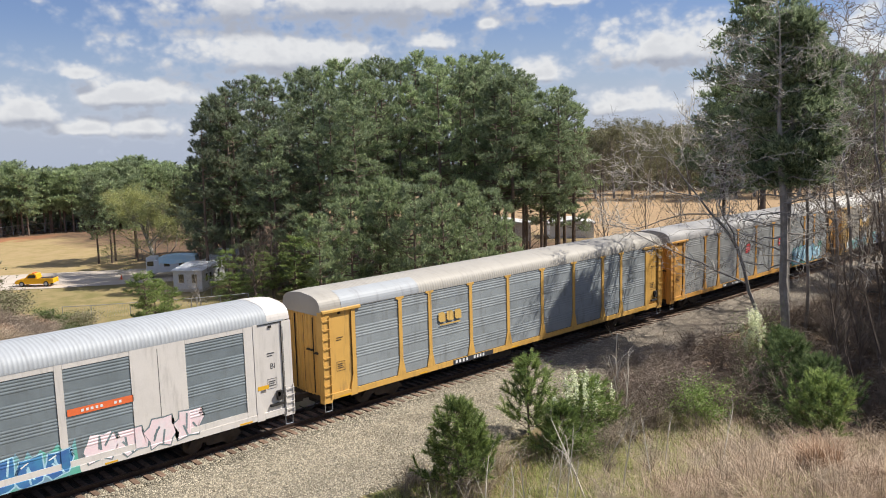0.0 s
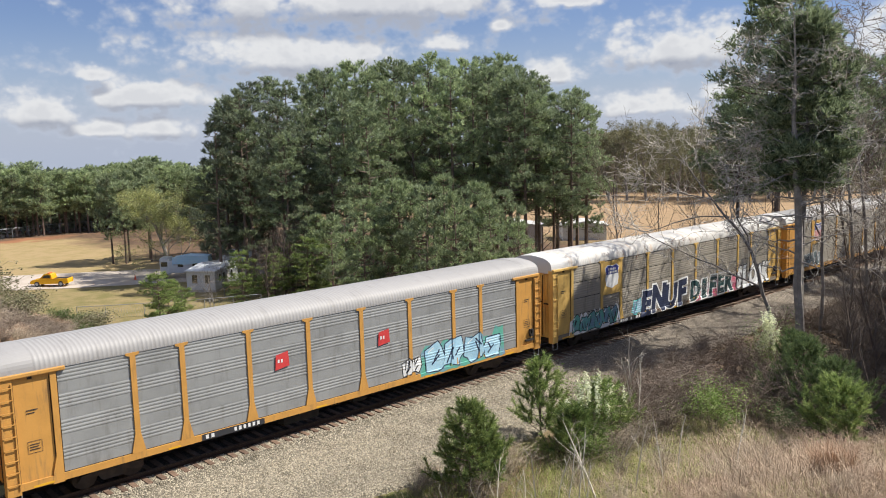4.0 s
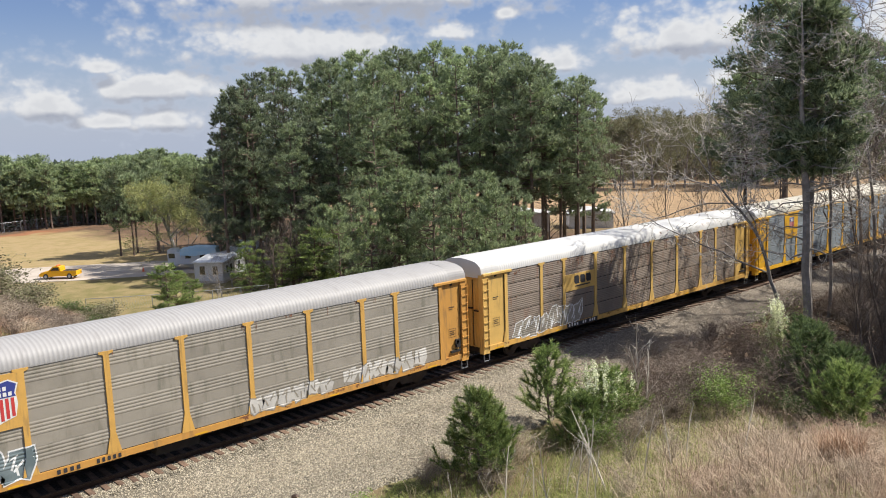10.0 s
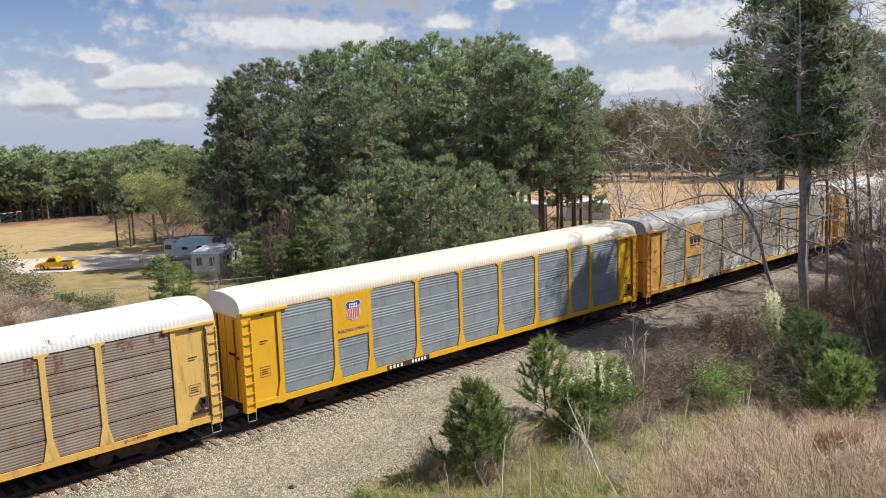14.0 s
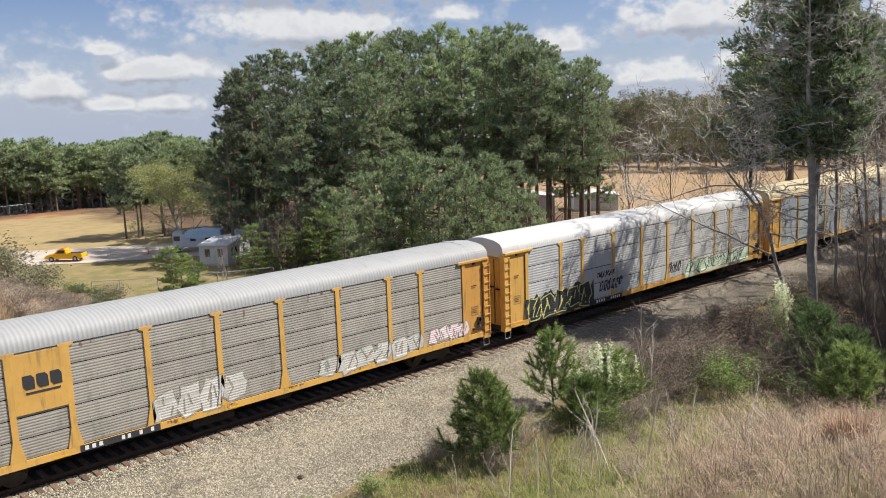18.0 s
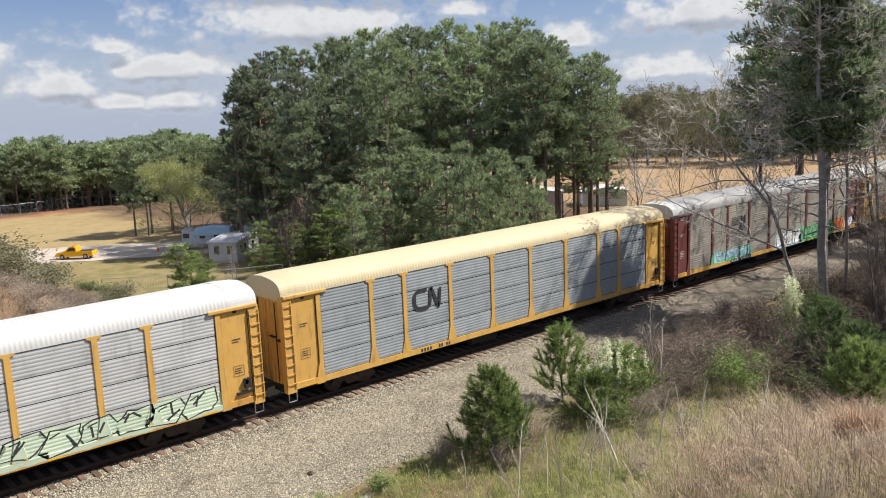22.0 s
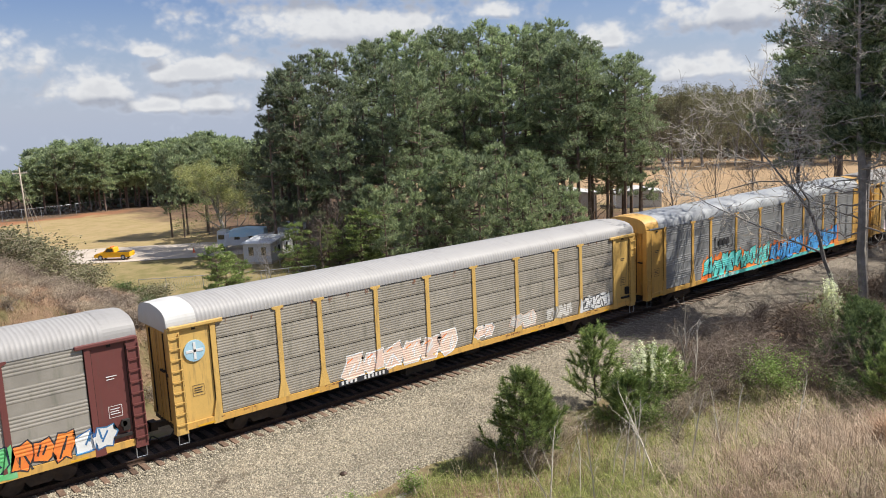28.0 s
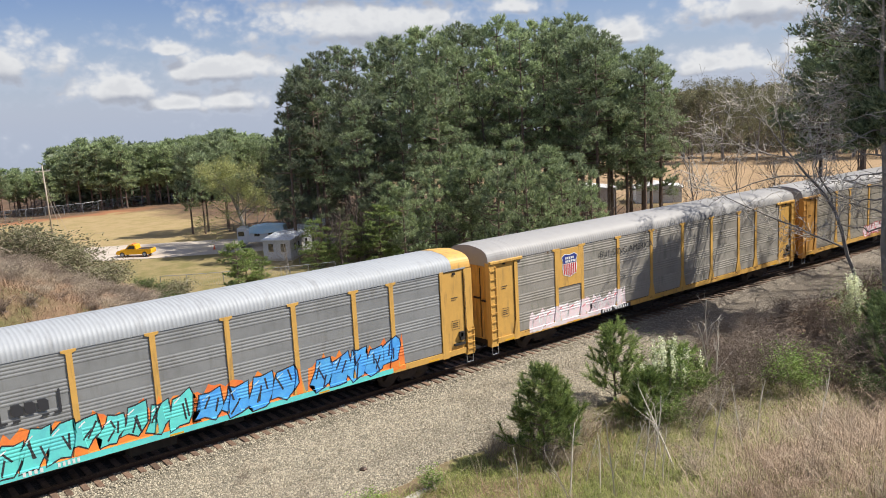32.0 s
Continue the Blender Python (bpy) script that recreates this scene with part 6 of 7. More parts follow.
# budding broadleaf trees behind the dry field, and bare ones among the pines
BROAD = []
for i in range(3):
    b, t, e = branching(20 + i, 9.0, 0.22, 4, 0.5, start=0.2, kids=(3, 4), first=14)
    rg = np.random.default_rng(30 + i)
    lv = leaves(np.repeat(e, 8, 0) + rg.normal(0, 0.2, (8 * len(e), 3)), 0.10, rg)
    BROAD.append((b, t, tri_mesh("crown", lv)))
for i in range(26):
    a = 52.8 + 0.56 * i + rnd.uniform(-0.3, 0.3)
    r = rnd.uniform(262, 300) if i % 2 else rnd.uniform(240, 262)
    x, y = r * math.sin(radians(a)), r * math.cos(radians(a))
    place_tree("budding_tree", "grey-brown broadleaf tree with olive buds behind a dry field", BROAD[i % 3], (BARK_GREY, TWIG, OLIVE), (x, y, land(x, y)), rnd.uniform(0, 360), rnd.uniform(1.5, 2.0), "trees behind the dry field", names=("trunk", "twigwork", "crown"))
SLIM = [branching(325 + i, 9.0, 0.075, 3, 0.42, start=0.3, kids=(2, 4), first=16, up=0.4, least=0.012)[:2] for i in range(3)]
for a, r, s in ((54.4, 112, 1.75), (57.1, 118, 1.35), (53.4, 104, 0.9), (59.4, 112, 1.3), (41.2, 118, 2.0), (33.5, 108, 1.0), (31.6, 104, 0.9), (30.4, 101, 0.75), (47.5, 103, 0.8), (49.2, 106, 0.9), (60.4, 98, 1.0), (61.5, 90, 0.9), (64.0, 78, 1.2), (65.8, 80, 1.4), (67.4, 84, 1.5), (69.2, 88, 1.6), (70.8, 92, 1.6), (59.0, 88, 0.8)):
    x, y = r * math.sin(radians(a)), r * math.cos(radians(a))
    place_tree("bare_tree", "slender leafless grey tree beyond the track", (SLIM[int(r) % 3] if a > 52 else BROAD[int(r) % 3][:2]), (BARK_DARK, TWIG_DARK), (x, y, land(x, y)), rnd.uniform(0, 360), s, "bare trees beyond the track", names=("trunk", "twigwork"))

# far woods to the horizon
rg = np.random.default_rng(77)
N = 24000
aa, rr = np.radians(rg.uniform(49, 95, N)), rg.uniform(300, 620, N)
px, py = rr * np.sin(aa), rr * np.cos(aa)
pz = -7 + np.minimum(16, np.maximum(0, (rr - 300) * 0.022)) + rg.uniform(0, 1, N) ** 0.7 * 14.0
tagged(part("far_woods", tri_mesh("far_woods", leaves(np.stack((px, py, pz), -1), 1.5, rg, 0.8)), OLIVE), "distant mixed woods in early spring", "woods", kind="stuff")
N = 9000
aa, rr = np.radians(rg.uniform(12.6, 32, N)), rg.uniform(209, 245, N)
tagged(part("wood_interior", tri_mesh("wood_interior", leaves(np.stack((rr * np.sin(aa), rr * np.cos(aa), -7 + rg.uniform(0, 1, N) * 13.5), -1), 1.1, rg, 0.8)), NEEDLE_DARK), "dark depth of a pine wood", "woods", kind="stuff")

N = 22000
aa, rr = np.radians(rg.uniform(50, 76, N)), rg.uniform(272, 320, N)
tagged(part("thicket", tri_mesh("thicket", leaves(np.stack((rr * np.sin(aa), rr * np.cos(aa), -7.3 + rg.uniform(0, 1, N) ** 1.3 * (10.5 + 2.0 * np.sin(aa * 70) + 1.5 * np.sin(aa * 190 + 1))), -1), 0.6, rg, 0.8)), OLIVE), "grey-olive thicket behind the dry field", "woods", kind="stuff")

# ---- near side, by the track ----
big = pine(301, 20.2, 0.50, 2.5, 105, 6, 7, 8, 0.38, 0.085, 0.26, 1.0, 0.50)
place_tree("pine_tree", "big dark pine close beside the track", big, (BARK_GREY, NEEDLE), (48.9, 22.0, -1.2), 40)
GIANT = pine(303, 30.0, 0.42, 7.0, 90, 11, 8, 8, 0.36, 0.075, 0.42, 1.1, 0.42)
for a, r, top in ((64.3, 84, 0.150), (61.9, 90, 0.048), (67.3, 94, 0.085), (69.3, 102, 0.070), (71.6, 108, 0.075)):
    x, y = r * math.sin(radians(a)), r * math.cos(radians(a))
    z0 = land(x, y)
    place_tree("pine_tree", "dark pine standing just beyond the track", GIANT, (BARK_PINE, NEEDLE), (x, y, z0), 37 * r, (EYE[2] + r * top - z0) / 30.0, "dark pines just beyond the track")
side_pine = pine(302, 18.0, 0.55, 3.6, 50, 5, 5, 8, 0.42, 0.05, 0.35, 1.0)
for x, y, h in ((76.5, 22.6, 15.0), (84.0, 22.4, 16.0)):
    place_tree("pine_tree", "pine beside the track with a high dark crown", side_pine, (BARK_PINE, NEEDLE_DARK), (x, y, land(x, y)), 29 * x, h / 18.0, "pines along the near side of the track")


def leaning_tree(seed, stems, way_, fine=20, spread=0.22):
    """A bare tree whose main limbs follow given lines (across, up, radius); crooked side shoots and twigs grow from them."""
    rg = random.Random(seed)
    side, deep = Vector((math.cos(way_), -math.sin(way_), 0)), Vector((math.sin(way_), math.cos(way_), 0))
    tv, tf, wv, wf = [], [], [], []

    def shoot(p, d, ln, r, level):
        pts, rad, n = [p], [r], 5
        q = p
        for i in range(n):
            d = (d + Vector((rg.gauss(0, 1), rg.gauss(0, 1), rg.gauss(0, 1))) * 0.30).normalized()
            q = q + d * ln / n
            pts.append(q)
            rad.append(max(0.012, r * (1 - 0.6 * (i + 1) / n)))
        tube_data(pts, rad, 3, wv, wf)
        if level < 3:
            for k in range(rg.randint(2, 4)):
                i = rg.randint(1, n)
                e_ = (d + Vector((rg.gauss(0, 0.7), rg.gauss(0, 0.7), rg.gauss(0.1, 0.6)))).normalized()
                shoot(pts[i], e_, ln * rg.uniform(0.4, 0.65), max(0.013, r * 0.6), level + 1)

    for k, line in enumerate(stems):
        sway = rg.uniform(-spread, spread) if k else 0.0
        pts = [side * a + Vector((0, 0, u)) + deep * (sway * (a - line[0][0]) + rg.uniform(-0.1, 0.1)) for a, u, r in line]
        fine_pts, fine_r = [], []
        for (p, q), (a, b) in zip(zip(pts, pts[1:]), zip(line, line[1:])):
            for m in range(3):
                jog = Vector((rg.gauss(0, 0.06), rg.gauss(0, 0.06), rg.gauss(0, 0.06)))
                fine_pts.append(p.lerp(q, m / 3) + jog)
                fine_r.append(a[2] + (b[2] - a[2]) * m / 3)
        fine_pts.append(pts[-1])
        fine_r.append(line[-1][2])
        tube_data(fine_pts, [0.8 * r for r in fine_r], 7, tv, tf)
        for m in range(fine):
            i = min(len(fine_pts) - 2, int((0.35 if k == 0 else 0.15) * len(fine_pts) + rg.random() * 0.9 * len(fine_pts)))
            axis = (fine_pts[i + 1] - fine_pts[i]).normalized()
            d = (axis * 0.7 + Vector((rg.gauss(0, 0.6), rg.gauss(0, 0.6), rg.gauss(0.0, 0.45)))).normalized()
            shoot(fine_pts[i].lerp(fine_pts[i + 1], rg.random()), d, rg.uniform(0.8, 2.4), max(0.020, fine_r[i] * 0.4), 1)
    return mesh_of("trunk", tv, tf), mesh_of("twigwork", wv, wf)


LEANING = (((0.0, -0.4, 0.17), (-0.2, 2.6, 0.15), (-1.3, 6.5, 0.12), (-2.8, 8.7, 0.09), (-5.3, 11.8, 0.045), (-6.8, 12.8, 0.015)),
           ((-0.7, 4.3, 0.075), (-3.4, 5.4, 0.06), (-6.4, 6.7, 0.04), (-9.2, 8.2, 0.012)),
           ((-1.3, 6.5, 0.07), (-2.3, 9.2, 0.05), (-2.2, 11.3, 0.035), (-1.6, 13.6, 0.012)),
           ((-2.6, 8.4, 0.06), (-5.0, 8.5, 0.045), (-7.6, 7.6, 0.03), (-9.4, 7.9, 0.01)),
           ((-3.4, 9.5, 0.05), (-5.8, 10.0, 0.035), (-8.2, 11.2, 0.012)),
           ((-4.3, 10.7, 0.045), (-4.6, 12.6, 0.03), (-4.0, 14.8, 0.01)))
place_tree("bare_tree", "leafless crooked tree leaning over the track", leaning_tree(316, LEANING, radians(64.2)), (BARK_GREY, TWIG_GREY), (48.2, 23.3, -1.2), 0, names=("trunk", "twigwork"))
rn = random.Random(311)
TALL_BARE = [[(0.0, -0.4, 0.36), (-0.18, 5.0, 0.31), (-0.36, 10.0, 0.25), (-0.72, 14.5, 0.15), (-0.8, 18.4, 0.07), (-1.0, 20.7, 0.02)]]
for k in range(34):
    u = 5.6 + 13.6 * (k + rn.random()) / 34
    ln = (5.2 - 0.19 * u) * rn.uniform(0.7, 1.25) + 0.5
    rise, way_ = rn.uniform(-0.25, 0.45), 1 if k % 2 else -1
    TALL_BARE.append([(-0.045 * u, u, 0.085 - 0.002 * u)] + [(way_ * ln * f - 0.045 * u, u + ln * (rise * f + rn.uniform(-0.12, 0.12)), (0.07 - 0.002 * u) * (1.05 - f)) for f in (0.3, 0.55, 0.78, 1.0)])
place_tree("bare_tree", "tall leafless tree with crooked pale grey limbs beside the track", leaning_tree(311, TALL_BARE, radians(66.0), 6, 1.0), (BARK_GREY, TWIG_GREY), (47.4, 21.2, -1.3), 0, names=("trunk", "twigwork"))
RISING = (((0.0, -0.4, 0.12), (0.2, 4.0, 0.10), (0.9, 8.5, 0.07), (1.1, 12.5, 0.03), (0.7, 15.0, 0.01)), ((0.3, 5.0, 0.05), (2.4, 7.0, 0.03), (4.2, 8.0, 0.01)), ((0.7, 7.4, 0.045), (-1.6, 9.8, 0.03), (-2.6, 12.0, 0.01)), ((0.2, 4.6, 0.04), (-1.8, 5.6, 0.025), (-3.6, 5.7, 0.01)))
for k, (x, y, s_) in enumerate(((57.5, 19.6, 1.0), (61.0, 16.4, 0.9), (55.0, 15.4, 0.75), (66.0, 19.0, 1.1), (55.2, 23.4, 1.3), (59.0, 22.8, 1.35), (63.0, 23.4, 1.4), (67.2, 22.4, 1.4), (71.5, 23.2, 1.4))):
    place_tree("bare_tree", "slender leafless tree in the trackside wood", leaning_tree(330 + k, RISING, radians(70 + 25 * k), 12), (BARK_GREY, TWIG), (x, y, land(x, y)), 0, s_, "bare trees in the trackside wood", names=("trunk", "twigwork"))
THIN = [branching(320 + i, 8.0, 0.08, 4, 0.45, (rnd.uniform(-0.12, 0.12), rnd.uniform(-0.1, 0.1)), 0.3, (2, 4), 0.5, 5, 0.3, 12)[:2] for i in range(3)]
for i, (x, y, s) in enumerate(((47.5, 18.6, 0.8), (50.5, 18.0, 1.0), (53.0, 17.0, 1.1), (55.5, 18.5, 1.1), (58.0, 17.5, 1.2), (45.6, 16.2, 0.7), (48.5, 15.0, 0.9), (52.0, 14.5, 1.0), (61.0, 19.5, 1.2), (64.0, 21.0, 1.3), (42.5, 15.2, 0.6), (68.0, 21.5, 1.5), (54.0, 20.4, 1.2), (56.5, 21.6, 1.0), (59.5, 22.4, 1.3), (46.2, 17.6, 0.9), (49.6, 16.6, 1.1), (51.6, 16.2, 1.3), (54.2, 15.4, 1.3), (47.4, 13.4, 1.1))):
    place_tree("sapling", "thin leafless sapling in the trackside wood", THIN[i % 3], (BARK_DARK, TWIG_DARK), (x, y, land(x, y)), rnd.uniform(0, 360), s, "saplings beside the track", names=("trunk", "twigwork"))

# unseen pines past the bridge's end, continuing the wood, added to shade the slope
SHADE_PINES = [(46, 10.2, 13.0), (49.5, 8.0, 14.0), (43.5, 7.4, 11.5), (52.5, 11.0, 14.0), (48, 5.0, 14.0), (58, 9.0, 15.0), (62, 12.5, 16.0), (66, 6.0, 17.0), (69, 13.5, 17.0), (55, 3.5, 15.0), (73, 9.5, 18.0), (61, 2.0, 15.0), (76, 15.0, 18.0), (57, 13.8, 11.0), (65, 16.5, 13.0)]
SHADE_PINES += [(54.5, 7.5, 14.5), (50.5, 13.0, 11.0), (60, 6.5, 16.0), (64, 9.5, 16.0), (67.5, 10.5, 17.0), (71, 5.0, 17.0), (72, 16.5, 16.0), (79, 11.0, 18.0), (82, 17.0, 18.0), (85, 21.0, 18.0), (78, 19.0, 17.0), (55.5, 10.8, 13.0), (68.5, 18.0, 14.0)]
for x, y, h in SHADE_PINES:
    place_tree("pine_tree", "out-of-view pine added to shade the slope", FAR_PINES[int(x) % 4], (BARK_PINE, NEEDLE_DARK), (x, y, land(x, y)), rnd.uniform(0, 360), h / 18.0, "pines in the trackside wood")


def young_pine(seed, h, radius, n=34):
    """A bushy young pine: upturned branches that end in bottle-brush shoots."""
    rg = np.random.default_rng(seed)
    verts, faces = tube_data([(0, 0, -0.15), (0.04, 0, h * 0.5), (0, 0.03, h * 0.95)], [0.05, 0.035, 0.012], 5)
    cs, ws = [], []

    def shoot(o, d, ln, needles):
        tube_data([tuple(o), tuple(o + d * ln)], [0.012, 0.005], 3, verts, faces)
        g = np.linspace(0.25, 1.0, needles)[:, None]
        cs.append(o + d * ln * g)
        ws.append(np.tile(d, (needles, 1)))

    for i in range(n):
        f = (i + rg.uniform(0, 1)) / n
        z = h * (0.06 + 0.84 * f)
        reach = radius * (1 - f) ** 0.7 * rg.uniform(0.35, 1.45) + 0.10
        t = i * 2.4 + rg.uniform(-0.6, 0.6)
        side = np.array([math.cos(t), math.sin(t), 0.0])
        o = np.array([0, 0, z])
        bend = o + side * reach * 0.75 + np.array([0, 0, reach * 0.30])
        tube_data([tuple(o), tuple(bend)], [0.02, 0.012], 3, verts, faces)
        d = unit(side * 0.55 + np.array([0, 0, 1.0]) + rg.normal(0, 0.15, 3))
        shoot(bend, d, 0.34 + 0.28 * reach, 7)
        for k in range(int(2 + reach * 2.2)):
            p = o + (bend - o) * rg.uniform(0.45, 1.0)
            e = unit(side * 0.55 + rg.normal(0, 0.5, 3) + np.array([0, 0, 0.7]))
            shoot(p, e, rg.uniform(0.35, 0.7), 6)
    for k in range(5):
        shoot(np.array([0, 0, h * 0.86]), unit(np.array([rg.normal(0, 0.35), rg.normal(0, 0.35), 1.0])), 0.14 * h * rg.uniform(0.6, 1.1), 6)
    return mesh_of("trunk", verts, faces), tri_mesh("crown", tufts(np.concatenate(cs), np.concatenate(ws), 15, 0.25, 0.026, 0.50, rg))


for i, (x, y, h, r) in enumerate(((20.8, 21.6, 3.7, 1.35), (22.0, 22.1, 2.3, 1.1), (27.4, 23.8, 3.6, 1.15), (26.4, 21.2, 2.1, 1.0), (28.8, 21.4, 2.5, 1.3), (38.4, 17.0, 4.0, 2.0), (41.2, 18.6, 3.9, 1.7), (37.2, 15.0, 3.3, 1.8), (34.6, 13.8, 3.0, 1.5))):
    place_tree("young_pine", "young bushy pine on the bank beside the ballast", young_pine(400 + i, h, r, 34 if r < 1.3 else 46), (BARK_PINE, NEEDLE_NEAR if i < 5 or i > 7 else NEEDLE_DEEP), (x, y, land(x, y)), 57 * i, 1.0, "young pines on the bank")


def bush(seed, h, radius, stems, count, size, wood=TWIG_PALE):
    rg = np.random.default_rng(seed)
    rn = random.Random(seed)
    verts, faces, ends = [], [], []
    for i in range(stems):
        t, k = rn.uniform(0, 6.283), rn.uniform(0.1, 1.0)
        tip = Vector((math.cos(t) * radius * k, math.sin(t) * radius * k, h * rn.uniform(0.35, 1.0)))
        mid = Vector((tip.x * 0.45 + rn.gauss(0, 0.12), tip.y * 0.45 + rn.gauss(0, 0.12), tip.z * rn.uniform(0.45, 0.7)))
        tube_data([(rn.uniform(-0.3, 0.3) * radius, rn.uniform(-0.3, 0.3) * radius, -0.1), mid, tip], [0.012, 0.009, 0.004], 3, verts, faces)
        for j in range(5):
            o = mid.lerp(tip, rn.random())
            e_ = o + Vector((rn.gauss(0, 0.55), rn.gauss(0, 0.55), rn.uniform(-0.15, 0.5))) * h * 0.4
            q = o.lerp(e_, 0.5) + Vector((rn.gauss(0, 0.05), rn.gauss(0, 0.05), rn.gauss(0, 0.05)))
            tube_data([o, q, e_], [0.006, 0.005, 0.003], 3, verts, faces)
            ends += [q, e_]
    ends = np.array([tuple(e_) for e_ in ends])
    pick = ends[rg.integers(0, len(ends), max(1, count))]
    lv = leaves(pick + rg.normal(0, 0.10 * h ** 0.5, pick.shape), size, rg)
    return mesh_of("branchwork", verts, faces), tri_mesh("foliage", lv)


def patch(a, b, k):
    return noise.noise((a * 0.28, b * 0.28, k)) + 0.5 * noise.noise((a * 1.1, b * 1.1, k + 4))


# white-flowering shrubs and green bushes on the bank
for i, (x, y, h, r, leaf, cnt, size, label) in enumerate((
        (27.9, 21.2, 2.9, 1.35, LEAF, 4600, 0.05, "fresh green shrub with white blossom"),
        (43.4, 21.2, 3.9, 0.75, LEAF, 1800, 0.05, "tall pale shrub in white blossom"),
        (33.0, 18.4, 2.4, 1.5, LEAF, 3400, 0.055, "bright green leafing bush"),
        (26.4, 20.2, 1.4, 1.1, LEAF, 1800, 0.05, "low green leafing bush"),
        (16.2, 22.6, 0.8, 0.6, LEAF, 900, 0.045, "low green weed clump at the ballast edge"),
        (14.0, 23.0, 0.5, 0.9, LEAF, 700, 0.045, "low green weed clump at the ballast edge"),
        (34.8, 16.0, 1.6, 1.2, SHRUB, 1500, 0.05, "dark green bramble bush"),
        (40.2, 19.8, 1.6, 1.2, SHRUB, 1500, 0.05, "dark green bramble bush"))):
    t = place_tree("flowering_shrub" if i < 2 else "green_bush", label, bush(500 + i, h, r, 26, cnt, size), (TWIG_PALE, leaf), (x, y, land(x, y)), 40 * i, category="shrub", names=("branchwork", "foliage"))
    if i < 2:
        rg = np.random.default_rng(520 + i)
        q = np.array([(rg.normal(0, r * 0.40), rg.normal(0, r * 0.40), h * rg.uniform(0.5, 1.05)) for j in range(40)])
        q = np.repeat(q, 60, 0) + rg.normal(0, 0.055, (40 * 60, 3)) * (1, 1, 3.4)
        part("blossom", tri_mesh("blossom", leaves(q, 0.055, rg)), BLOSSOM, t, "white blossom")

# leafless brush along the bank
SPRIG = bush(548, 1.9, 0.8, 12, 5, 0.04)[0]
BRUSH = [bush(540 + i, 1.9, 1.1, 46, 60, 0.04)[0] for i in range(4)]
spots = [(11.6, 28.0, 0.5), (12.4, 27.9, 0.45), (11.2, 27.6, 0.4), (11.6, 25.3, 0.55), (10.4, 26.4, 0.5), (12.4, 24.9, 0.6), (19.4, 23.0, 0.7), (20.2, 23.4, 0.6), (22.6, 22.9, 0.9), (23.4, 21.8, 1.0)]
spots += [(rnd.uniform(27, 36), rnd.uniform(19.5, 24.2), rnd.uniform(0.7, 1.3)) for i in range(24)]
spots += [(rnd.uniform(34, 62), rnd.uniform(12.5, 25.5), rnd.uniform(0.7, 1.6)) for i in range(90)]
spots += [(rnd.uniform(30, 48), rnd.uniform(24.0, 27.0), rnd.uniform(0.3, 0.7)) for i in range(10)]
spots += [(rnd.uniform(20, 28), rnd.uniform(14, 21.0), rnd.uniform(0.5, 0.9)) for i in range(9)]
spots += [(rnd.uniform(19, 33), rnd.uniform(8, 16.0), rnd.uniform(0.35, 0.65)) for i in range(16)]
for i, (x, y, s) in enumerate(spots):
    place_tree("bare_shrub", "leafless grey-brown brush on the bank", (SPRIG if i < 6 else BRUSH[i % 4],), ((TWIG_DARK, TWIG_DARK, TWIG)[i % 3] if x > 30 else (TWIG, TWIG_PALE)[i % 2 or y < 17],), (x, y, land(x, y) - 0.05), rnd.uniform(0, 360), s, "leafless brush on the bank", "shrub", ("branchwork",))

# dead bramble and dry stalks that cover the top of the bank
BRAMBLE = [bush(580 + i, 1.0, 0.75, 60, 10, 0.03)[0] for i in range(4)]
for i in range(130):
    x, y = rnd.uniform(20, 37), rnd.uniform(6.8, 14.5)
    if patch(x, y, 1) + (13.2 - y) * 0.2 + 0.07 * (x - 26) < 0.0:
        continue
    place_tree("dead_bramble", "tangle of straw-pink dead stalks on the bank", (BRAMBLE[i % 4],), (STALK,), (x, y, land(x, y) - 0.05), rnd.uniform(0, 360), rnd.uniform(0.38, 0.72), "dead stalks on the bank", "shrub", ("branchwork",))
WHIP = [branching(590 + i, 2.8, 0.032, 2, 0.35, (rnd.uniform(-0.25, 0.25), rnd.uniform(-0.2, 0.2)), 0.35, (1, 3), 0.4, 4, 0.2, 6, thin=0.9, least=0.006)[:1] for i in range(4)]
for i, (x, y, k) in enumerate(((18.4, 18.0, 1.0), (19.2, 17.4, 0.8), (17.8, 17.2, 0.9), (18.9, 16.4, 1.1), (19.8, 18.6, 0.7), (21.4, 17.0, 1.1), (22.2, 16.6, 1.2), (22.8, 17.6, 0.9), (21.8, 18.2, 0.8), (23.6, 16.2, 1.0), (24.6, 15.6, 0.9), (17.0, 18.8, 0.7), (20.4, 15.8, 0.9), (26.0, 16.0, 1.0), (28.4, 15.0, 0.9), (30.2, 20.6, 1.3), (31.4, 21.6, 1.4), (33.0, 22.8, 1.6), (25.4, 18.4, 0.9), (20.6, 16.9, 1.0))):
    place_tree("dead_sapling", "thin bleached dead stem among the weeds", WHIP[i % 4], (TWIG_WHITE,), (x, y, land(x, y) - 0.02), 77 * i, k, "bleached dead stems", "sapling", ("stem",))

